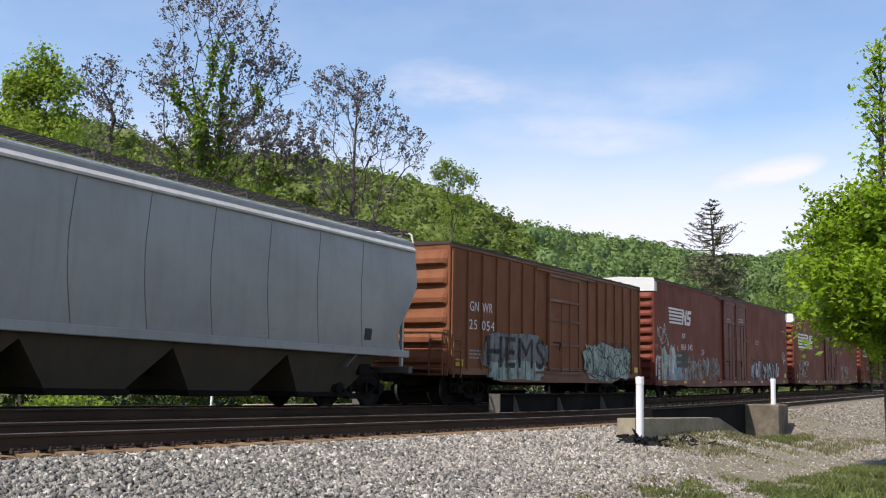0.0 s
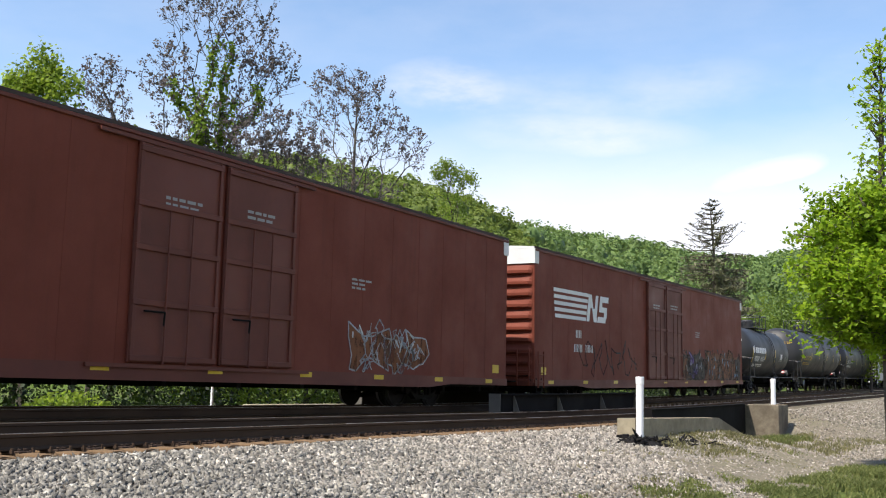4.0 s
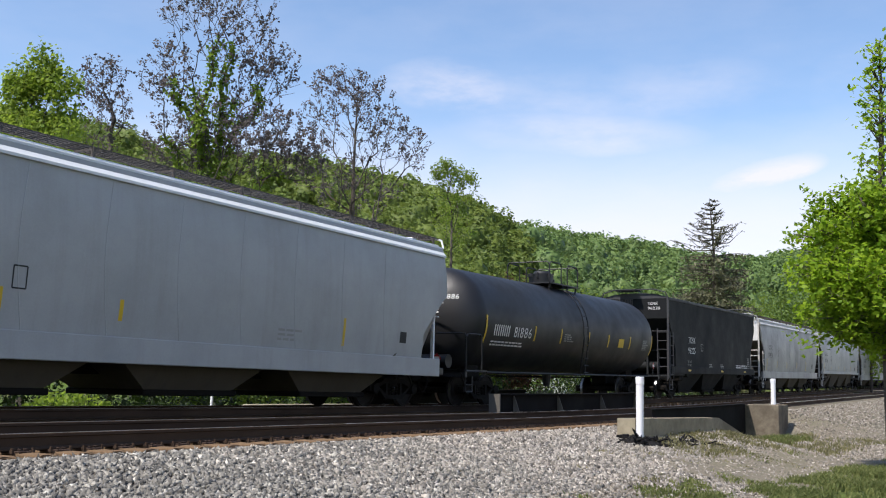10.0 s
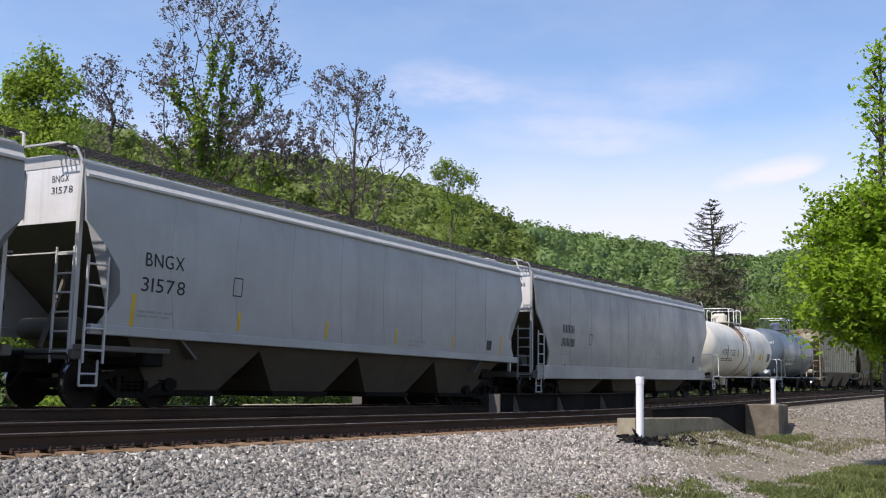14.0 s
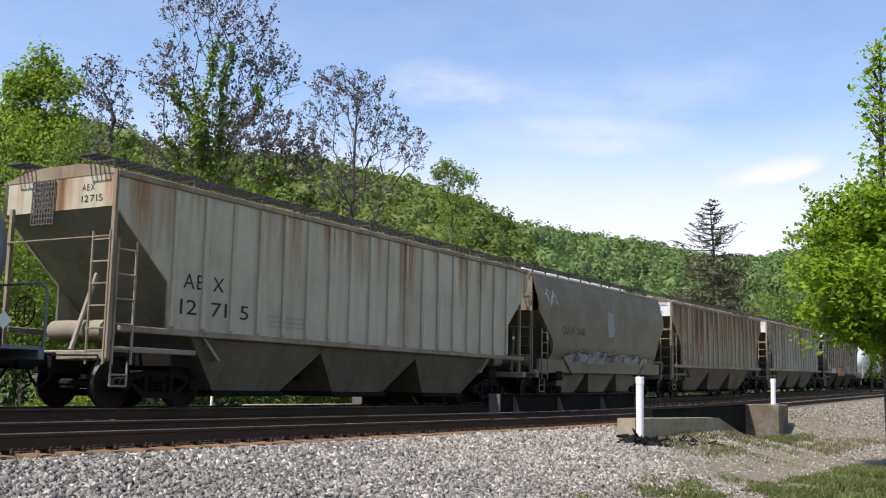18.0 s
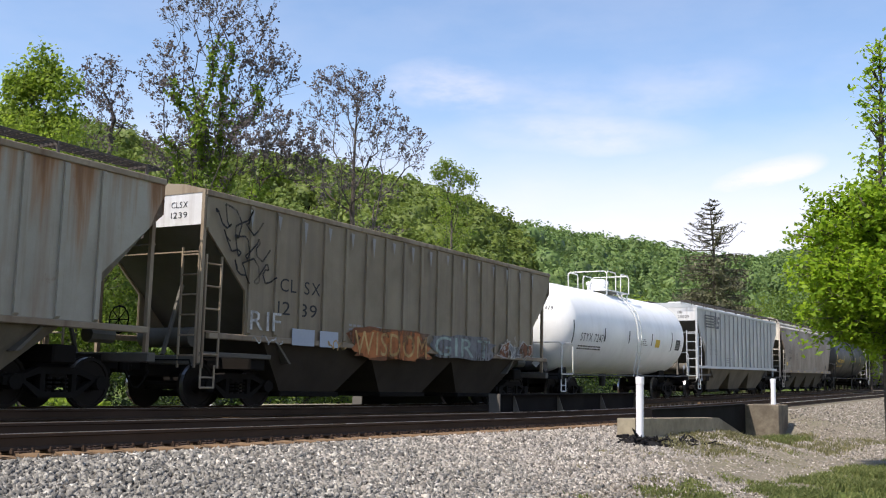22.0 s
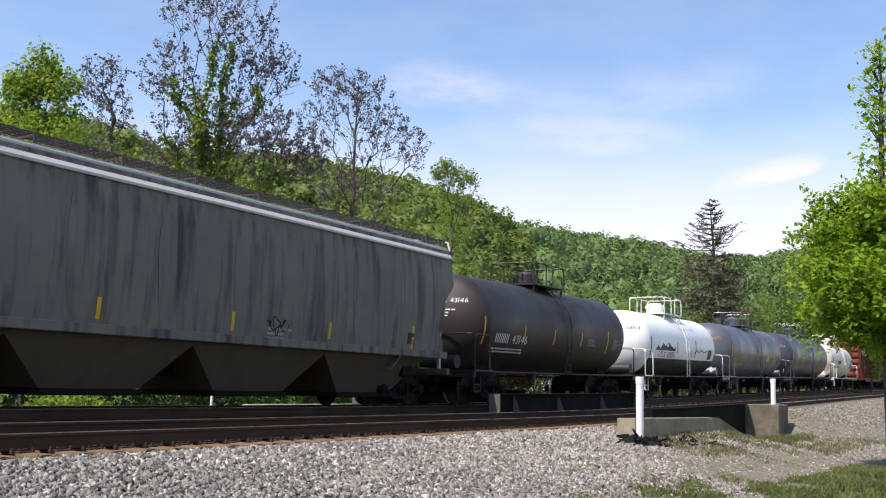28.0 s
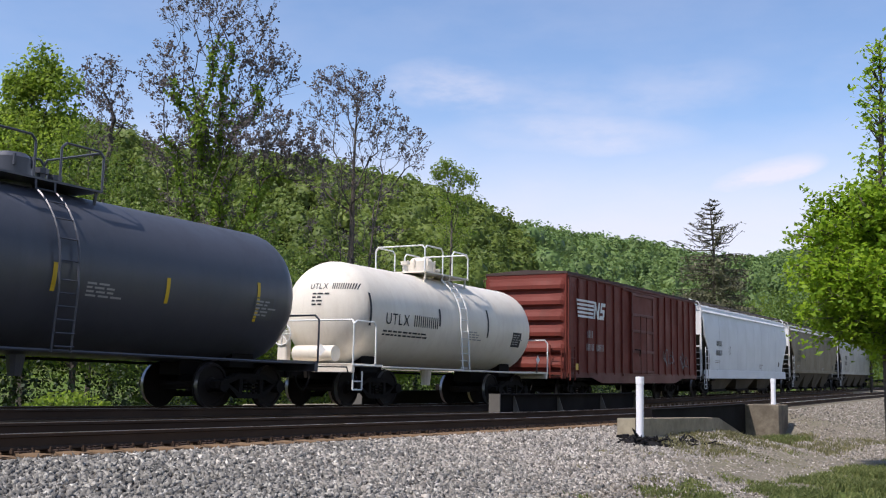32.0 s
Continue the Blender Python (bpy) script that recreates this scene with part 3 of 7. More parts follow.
def scribble(car, x, z, w, h, turns, face, colour, seed, thick=0.045):
    rng = random.Random(seed)
    s = Shape()
    pts = []
    n = turns * 9
    for k in range(n + 1):
        g = 2 * math.pi * k / 9
        tall = 0.62 if k // 9 % 2 else 0.4
        pts.append((x + w * k / n + 0.3 * h * math.cos(g * 1.35) * rng.uniform(0.6, 1.4), z + h * (tall * math.sin(g) + 0.16 * math.sin(g * 2.7 + seed)) * rng.uniform(0.7, 1.1)))
    stroke(s, pts, thick, lambda a, b: face(a, b) - 0.004)
    part("graffiti_tag", s, SPRAY[colour], car, "looping sprayed graffiti tag")["kind"] = "stuff"


def buffed(car, x0, x1, z0, z1, face, colour, seed):
    """A broad rolled or sprayed ground under a piece of graffiti."""
    s = Shape()
    blob(s, (x0 + x1) / 2, (z0 + z1) / 2, x1 - x0, z1 - z0, lambda x, z: face(x, z) + 0.001, random.Random(seed), 26)
    part("graffiti_ground", s, SPRAY[colour], car, "broad sprayed ground coat")


def reflectors(car, xs, z, face, w=0.36, h=0.1):
    for x in xs:
        s = Shape()
        decal(s, x, x + w, z, z + h, face)
        part("reflector", s, YELLOW, car, "yellow reflector strip")


def start_car(name, label, category):
    car = new(name)
    return tagged(car, label, category, group="cars of the freight train")


# ---------------------------------------------------------------- boxcars
def stripes_mark(car, x, z, w, h, face, material):
    """A railway's mark in plain shapes: five bars running into two heavy blocks."""
    bar = h / 9
    for k in range(5):
        s = Shape()
        decal(s, x + 0.03 * k, x + w * (0.565 + 0.012 * (4 - k)), z + (8 - 2 * k) * bar, z + (8 - 2 * k) * bar + bar * 1.15, face)
        part("mark_bar", s, material, car, "white bar of the railway mark")
    lean = 0.24
    n0, n1, e0, e1 = x + w * 0.575, x + w * 0.76, x + w * 0.795, x + w * 0.965
    leg = w * 0.052
    blocks = [(n0, n0 + leg, 0.0, 1.0, lean), (n1 - leg, n1, 0.0, 1.0, lean), (n0 + leg * 0.6, n0 + leg * 1.9, 0.5, 1.0, -0.30), (n1 - leg * 2.1, n1 - leg * 0.8, 0.0, 0.5, -0.30)]
    blocks += [(e0, e1, 0.78, 1.0, lean), (e0, e0 + leg, 0.52, 0.80, lean), (e0, e1 - leg * 0.3, 0.40, 0.60, lean), (e1 - leg * 1.3, e1 - leg * 0.2, 0.18, 0.44, lean), (e0 - leg * 0.3, e1 - leg * 0.5, 0.0, 0.22, lean)]
    for k, (a, b, z0, z1, skew) in enumerate(blocks):
        s = Shape()
        shift = lean * z0 * h if skew > 0 else 0.06 * w * (1 - z0)
        decal(s, a + shift, b + shift, z + z0 * h, z + z1 * h, lambda px_, pz_, k=k: face(px_, pz_) - 0.0006 * k, skew)
        part("mark_block", s, material, car, "heavy slanted block of the railway mark")


def boxcar(label, h, col, top, style, seed):
    """style: 'posts' (outside posts, one plug door) or 'smooth' (long high-cube car with double doors)."""
    car = start_car("boxcar", label, "boxcar")
    low = 0.95 if style == "posts" else 0.72
    eave = top - 0.14
    half = 1.55
    trim = tone(col.name + "_trim", tuple(v * 0.8 for v in col["base"]), (0.05, 0.035, 0.03), 0.5, rough=0.6)
    face = lambda x, z: -half - 0.006
    part("body", Shape().box(-h, h, -half, half, low, eave, 0.02), col, car)
    roof = Shape().prism([(-half - 0.03, eave - 0.02), (half + 0.03, eave - 0.02), (half + 0.03, eave + 0.05), (0, top), (-half - 0.03, eave + 0.05)], -h - 0.02, h + 0.02)
    n = int(2 * h / 1.0)
    for k in range(1, n):
        x = -h + 2 * h * k / n
        roof.prism([(-half, eave + 0.03), (half, eave + 0.03), (half, eave + 0.085), (0, top + 0.03), (-half, eave + 0.085)], x - 0.03, x + 0.03)
    part("roof", roof, tone("boxcar_roof", (0.06, 0.04, 0.034), (0.04, 0.026, 0.022), 0.6, rough=0.75), car, "weathered dark brown roof")
    twin("top_chord", Shape().box(-h, h, -half - 0.045, -half - 0.004, eave - 0.10, eave - 0.025, 0.012), trim, car)
    # sills
    if style == "posts":
        sill = Shape().slab([(-h, low + 0.12), (h, low + 0.12), (h, low - 0.06), (h - 2.2, low - 0.06), (h - 3.2, low - 0.26), (-h + 3.2, low - 0.26), (-h + 2.2, low - 0.06), (-h, low - 0.06)], -half - 0.04, -half - 0.004)
    else:
        sill = Shape().slab([(-h, low + 0.10), (h, low + 0.10), (h, low - 0.1), (h - 3.4, low - 0.1), (h - 4.6, low - 0.2), (-h + 4.6, low - 0.2), (-h + 3.4, low - 0.1), (-h, low - 0.1)], -half - 0.04, -half - 0.004)
    twin("side_sill", sill, trim, car)
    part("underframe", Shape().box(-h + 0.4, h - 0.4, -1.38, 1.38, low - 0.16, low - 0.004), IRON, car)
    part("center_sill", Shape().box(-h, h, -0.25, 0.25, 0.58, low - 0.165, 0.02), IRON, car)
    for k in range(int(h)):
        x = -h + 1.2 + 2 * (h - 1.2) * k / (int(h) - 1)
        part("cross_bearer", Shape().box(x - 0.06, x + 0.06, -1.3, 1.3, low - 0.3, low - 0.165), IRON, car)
    # side posts or flush seams
    xs = [-h + 0.12 + 2 * (h - 0.12) * k / (17 if style == "posts" else 20) for k in range(18 if style == "posts" else 21)]
    door = (1.35, 1.7) if style == "posts" else (2.35, 2.5)
    pm = None
    for x in xs:
        if -door[0] - 0.15 < x < door[0] + 0.15:
            continue
        if style == "posts":
            if pm is None:
                pm = Shape().prism([(-half - 0.004, 0), (-half - 0.06, 0), (-half - 0.06, eave - low - 0.22), (-half - 0.004, eave - low - 0.16)], -0.055, 0.055).data("side_post")
                pm.materials.append(col)
        elif pm is None:
            pm = Shape().box(-0.006, 0.006, -half - 0.0035, -half - 0.001, 0, eave - low - 0.2).data("panel_seam")
            pm.materials.append(col)
        for rz in (0, math.pi):
            like("side_post" if style == "posts" else "panel_seam", pm, car, x if rz == 0 else -x, 0, low + 0.06, rz)
    # doors
    leaves_ = [(-door[0], door[0])] if style == "posts" else [(-door[0], -0.03), (0.03, door[0])]
    for a, b in leaves_:
        d = Shape().box(a + 0.05, b - 0.05, -half - 0.075, -half - 0.004, low + 0.12, eave - 0.2, 0.015)
        for ob in twin("door", d, trim if style != "posts" else col, car):
            zs = [low + 0.12 + (eave - low - 0.32) * q for q in (0.02, 0.27, 0.52, 0.72, 0.97)]
            for z in zs:
                part("door_rail", Shape().box(a + 0.05, b - 0.05, -half - 0.125, -half - 0.079, z - 0.055, z + 0.055, 0.01), trim, ob)
            for x in (a + 0.10, b - 0.10):
                part("door_stile", Shape().box(x - 0.045, x + 0.045, -half - 0.112, -half - 0.08, low + 0.14, eave - 0.22, 0.01), trim, ob)
            for x in (a + (b - a) * 0.36, a + (b - a) * 0.62):
                part("locking_bar", Shape().rod((x, -half - 0.14, low + 0.1), (x, -half - 0.14, low + (eave - low) * 0.68), 0.018, n=6), trim, ob)
            part("door_handle", Shape().pipe([(a + 0.3, -half - 0.15, low + 1.05), (a + 0.8, -half - 0.17, low + 1.05), (a + 0.8, -half - 0.15, low + 0.8)], 0.02, 5), IRON, ob)
    for z in (low + 0.06, eave - 0.17):
        twin("door_track", Shape().box(-door[0] - 0.9, door[0] * (2.0 if style == "posts" else 1.25), -half - 0.10, -half - 0.045, z - 0.035, z + 0.035), trim, car)
    # ends
    ribs = 10 if style != "posts" else 6
    z0, z1 = low + 0.15, eave - (0.12 if style == "posts" else 0.52)
    prof = []
    rh = (z1 - z0) / ribs
    for ob_h in range(ribs):
        z = z0 + rh * ob_h
        rib = Shape()
        rows = []
        for y, d in ((-1.47, 0.02), (-1.36, 0.09), (-0.8, 0.11), (0.8, 0.11), (1.36, 0.09), (1.47, 0.02)):
            rows.append([(-h - 0.002, y, z + rh * 0.08), (-h - d, y, z + rh * 0.22), (-h - d, y, z + rh * 0.46), (-h - d * 0.35, y, z + rh * 0.72), (-h - 0.002, y, z + rh * 0.92)])
        rib.rings(rows)
        twin("end_rib", rib, col, car)
    twin("end_panel_low", Shape().box(-h - 0.05, -h - 0.002, -half + 0.02, half - 0.02, low - 0.1, low + 0.12), trim, car)
    if style != "posts":
        s = Shape().box(-h - 0.035, -h - 0.002, -half - 0.01, half + 0.01, eave - 0.50, eave - 0.01)
        s.box(-h - 0.035, -h + 0.28, -half - 0.025, -half - 0.008, eave - 0.50, eave - 0.01)
        s.box(-h - 0.035, -h + 0.28, half + 0.008, half + 0.025, eave - 0.50, eave - 0.01)
        s.prism([(-half, eave - 0.01), (half, eave - 0.01), (half, eave + 0.05), (0, top), (-half, eave + 0.05)], -h - 0.04, -h - 0.024)
        twin("height_panel", s, WHITE, car, "white high-clearance warning panel")
    twin("end_platform", Shape().box(-h - 0.42, -h - 0.05, -0.95, 0.95, low + 0.02, low + 0.06), IRON, car)
    ladder(car, (-h - 0.16, -half + 0.33), "y", 0.42, low - 0.1, low + 1.05, 4, col)
    ladder(car, (-h + 0.3, -half - 0.10), "x", 0.42, low - 0.15, low + 1.0, 4, col)
    stirrup(car, -h + 0.3, -half - 0.02, IRON)
    part("brake_wheel", Shape().add(*ring_wheel(h + 0.2, 0.55, low + 1.35, 0.28)), IRON, car)
    part("brake_housing", Shape().box(-h - 0.3, -h - 0.1, 0.2, 0.75, low + 0.5, low + 0.95, 0.03), trim, car)
    couplers(car, h, 0.85)
    trucks(car, h - (2.3 if style == "posts" else 4.0))
    return car, face, low, eave


def ring_wheel(x, y, z, r, n=12):
    """A small hand wheel with spokes that faces along the car."""
    s = Shape()
    pts = [(-x, y + r * math.cos(2 * math.pi * k / n), z + r * math.sin(2 * math.pi * k / n)) for k in range(n + 1)]
    s.pipe(pts, 0.018, 4)
    for k in range(4):
        g = math.pi * k / 4
        s.rod((-x, y - r * math.cos(g), z - r * math.sin(g)), (-x, y + r * math.cos(g), z + r * math.sin(g)), 0.012, n=4)
    return s.v, s.f


# ---------------------------------------------------------------- hopper cars
def hopper(label, h, col, sheet, sill_z, eave, bays, boards=True, rim=None, post=None, posts=0, cut=None, name="covered_hopper", end=None, bulge=True, slope=None, wide_sill=0.22, roof_col=None, cap=None, seams=0, seam_col=None, bay=None):
    """sheet: list of (z, half width) up the side; cut: the (x, z) outline by which the side is drawn back at its ends."""
    car = start_car(name, label, "hopper car")
    rim, post, end, slope = rim or col, post or col, end or col, slope or col
    zs, ys = [q[0] for q in sheet], [q[1] for q in sheet]
    width = lambda z: float(np.interp(z, zs, ys))
    face = lambda x, z: -width(z) - 0.006
    cut = cut or [(0.0, 3.0), (0.45, 2.55), (0.85, 2.1), (1.05, 1.7), (1.05, sill_z)]
    # side sheets, drawn back at the ends
    cz, cx = [z for c, z in cut][::-1], [c for c, z in cut][::-1]
    start = lambda z: float(np.interp(z, cz, cx))
    levels = sorted(set([sill_z + (eave - sill_z) * k / 12 for k in range(13)] + [z for z in cz if sill_z < z < eave]))
    s = Shape()
    ring = []
    for k in range(13):
        t = -1 + 2 * k / 12
        outer = [(t * (h - start(z)), -width(z), z) for z in levels]
        inner = [(x, y + 0.05, z) for x, y, z in outer]
        ring.append(outer + inner[::-1])
    s.rings(ring)
    twin("side_sheet", s, col, car, smooth=True)
    if seams:
        for k in range(1, seams):
            x = -h + cut[-1][0] + 2 * (h - cut[-1][0]) * k / seams
            rows = []
            for q in range(11):
                z = sill_z + 0.03 + (eave - sill_z - 0.12) * q / 10
                bow = 0.22 * math.sin(math.pi * q / 10)
                y = -width(z)
                rows.append([(x - 0.012 - bow, y - 0.001, z), (x - 0.005 - bow, y - 0.006, z), (x + 0.005 - bow, y - 0.006, z), (x + 0.012 - bow, y - 0.001, z)])
            twin("panel_seam", Shape().rings(rows), seam_col or col, car)
    # roof, top rail, end panels
    ye = ys[-1]
    peak = eave + 0.24
    rf = Shape().prism([(-ye, eave), (ye, eave), (ye, eave + 0.05), (ye * 0.6, peak - 0.04), (ye * 0.3, peak), (-ye * 0.3, peak), (-ye * 0.6, peak - 0.04), (-ye, eave + 0.05)], -h + 0.02, h - 0.02)
    part("roof", rf, roof_col or rim, car)
    if seams:
        zl = eave - 0.24
        yl = width(zl) + 0.05
        twin("eave_sheet", Shape().prism([(-yl + 0.03, zl), (-yl, zl), (-yl, zl + 0.05), (-ye + 0.16, eave + 0.13), (-ye + 0.16, eave + 0.06)], -h + 0.01, h - 0.01), rim, car)
    else:
        twin("top_rail", Shape().box(-h, h, -ye - 0.045, -ye + 0.03, eave - 0.07, eave + 0.045, 0.012), rim, car)
    zc = cut[0][1]
    ep = Shape().prism([(-ye + 0.03, zc), (ye - 0.03, zc), (ye - 0.03, eave), (ye * 0.5, eave + 0.13), (-ye * 0.5, eave + 0.13), (-ye + 0.03, eave)], -h + 0.03, -h + 0.08)
    twin("end_panel", ep, end, car)
    deep = 2.9
    twin("slope_sheet", Shape().slab([(-h + 0.06, zc), (-h + 0.14, zc), (-h + deep + 0.08, 0.95), (-h + deep, 0.95)], -width(2.0) + 0.06, width(2.0) - 0.06), slope, car)
    if boards:
        for y in (-0.98, 0.98):
            bd = Shape()
            for k in range(5):
                bd.box(-h - 0.25, h + 0.25, y - 0.25 + 0.115 * k, y - 0.25 + 0.115 * k + 0.028, peak + 0.06, peak + 0.09)
            k, n = 0, int(2 * h / 0.22)
            for k in range(n + 1):
                x = -h - 0.25 + (2 * h + 0.5) * k / n
                bd.box(x - 0.008, x + 0.008, y - 0.25, y + 0.24, peak + 0.065, peak + 0.085)
            b = part("running_board", bd, tone("grating", (0.085, 0.075, 0.068), (0.05, 0.042, 0.036), 0.5, rough=0.7), car, "open steel grating walkway")
            for k in range(int(2 * h / 1.9) + 1):
                x = -h + 0.2 + (2 * h - 0.4) * k / int(2 * h / 1.9)
                part("bracket", Shape().box(x - 0.02, x + 0.02, y - 0.27, y - 0.22, peak - 0.2, peak + 0.09).box(x - 0.02, x + 0.02, y + 0.2, y + 0.24, peak - 0.14, peak + 0.058).box(x - 0.02, x + 0.02, y - 0.22, y + 0.2, peak + 0.02, peak + 0.058), tone("grating", (0.16, 0.16, 0.16)), b)
        for k in range(5):
            x = -h + 1.2 + (2 * h - 2.4) * (k + 0.5) / 5
            part("hatch_cover", Shape().box(x - (h - 1.3) / 5.6, x + (h - 1.3) / 5.6, -0.34, 0.34, peak + 0.004, peak + 0.14, 0.04), cap or rim, car)
    # sill, posts
    if wide_sill:
        twin("side_sill", Shape().box(-h + 0.25, h - 0.25, -width(sill_z) - 0.05, -width(sill_z) + 0.06, sill_z - wide_sill, sill_z + 0.02, 0.015), col if name == "hopper_car" or not posts else rim, car)
    if posts:
        pm = Shape().prism([(-ys[0] - 0.003, 0), (-ys[0] - 0.055, 0.05), (-ys[0] - 0.055, eave - sill_z - 0.14), (-ys[0] - 0.003, eave - sill_z - 0.08)], -0.05, 0.05).data("side_post")
        pm.materials.append(post)
        for k in range(posts):
            x = -h + cut[-1][0] + 0.08 + 2 * (h - cut[-1][0] - 0.08) * k / (posts - 1)
            for rz in (0, math.pi):
                like("side_post", pm, car, x if rz == 0 else -x, 0, sill_z + 0.02, rz)
        pe = Shape().prism([(-ys[0] - 0.003, 3.5), (-ys[0] - 0.04, 3.55), (-ys[0] - 0.04, eave - 0.12), (-ys[0] - 0.003, eave - 0.08)], -h + 0.02, -h + 0.10)
        twin("corner_post", pe, post, car)
    # bays under the floor
    span_ = 2 * (h - cut[-1][0] - 0.9) / bays
    for k in range(bays):
        a = -h + cut[-1][0] + 0.9 + span_ * k
        b = a + span_
        m, foot = (a + b) / 2, 0.26 * span_
        wt, wb, zt, zb = width(sill_z) - 0.06, 1.0, sill_z - 0.02, 0.36
        v = [(a - 0.25, -wt, zt), (b + 0.25, -wt, zt), (b + 0.25, wt, zt), (a - 0.25, wt, zt), (m - foot, -wb, zb), (m + foot, -wb, zb), (m + foot, wb, zb), (m - foot, wb, zb)]
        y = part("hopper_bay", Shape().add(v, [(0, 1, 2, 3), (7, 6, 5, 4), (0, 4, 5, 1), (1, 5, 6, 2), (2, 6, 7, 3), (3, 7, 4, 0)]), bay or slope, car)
        part("outlet_gate", Shape().box(m - foot - 0.06, m + foot + 0.06, -wb - 0.08, wb + 0.08, zb - 0.12, zb - 0.004, 0.02), IRON, y)
    part("center_sill", Shape().box(-h - 0.1, h + 0.1, -0.28, 0.28, 0.62, 1.0, 0.02), IRON, car)
    # end structure
    twin("end_sill", Shape().box(-h - 0.04, -h + 0.16, -1.5, 1.5, 0.86, 1.04, 0.02), slope, car)
    twin("bolster", Shape().box(-h + 1.6, -h + 2.1, -1.48, 1.30, 0.78, 1.1, 0.03), IRON, car)
    twin("corner_stile", Shape().box(-h - 0.03, -h + 0.05, -ye - 0.02, -ye + 0.06, 0.9, eave + 0.04), rim, car)
    twin("end_stile", Shape().box(-h - 0.03, -h + 0.05, ye - 0.30, ye - 0.22, 0.9, zc + 0.1), rim, car)
    twin("side_stub", Shape().box(-h - 0.02, -h + 2.2, -width(sill_z) - 0.02, -width(sill_z) + 0.06, 1.02, 1.12, 0.015), slope, car)
    twin("brace", Shape().rod((-h + 0.05, -0.55, 1.05), (-h + 0.75, -0.3, 2.5), 0.05, n=6), slope, car)
    twin("end_handrail", Shape().pipe([(-h - 0.02, -1.45, zc - 0.55), (-h - 0.05, 1.3, zc - 0.55)], 0.018, 5), rim, car)
    ladder(car, (-h - 0.03, -ye + 0.27), "y", 0.44, 0.80, zc - 0.45, 6, rim)
    ladder(car, (-h + 0.30, -width(2.0) - 0.04), "x", 0.44, 0.80, zc - 0.6, 5, rim)
    if name == "hopper_car" or seams:
        twin("roof_handhold", Shape().pipe([(-h - 0.02, -ye, eave + 0.02), (-h - 0.08, -ye + 0.1, eave + 0.26), (-h - 0.12, -0.9, eave + 0.40), (-h - 0.12, 0.9, eave + 0.40), (-h - 0.08, ye - 0.1, eave + 0.26), (-h - 0.02, ye, eave + 0.02)], 0.028, 5), rim, car)
    stirrup(car, -h + 0.3, -1.52, rim)
    part("brake_wheel", Shape().add(*ring_wheel(h + 0.16, 0.5, 1.75, 0.28)), IRON, car)
    part("air_tank", Shape().rod((-h + 0.55, -0.9, 1.42), (-h + 0.55, 0.5, 1.42), 0.2, n=12), slope, car, smooth=True)
    part("brake_cylinder", Shape().rod((h - 0.9, -0.7, 1.35), (h - 0.35, -0.7, 1.35), 0.16, n=10), slope, car, smooth=True)
    couplers(car, h, 0.62)
    trucks(car, h - 1.75)
    return car, face


# ---------------------------------------------------------------- tank cars
HEAD, DOME = 1.2, 0.90          # how far the barrel stops short of the car's end, and how deep its heads are


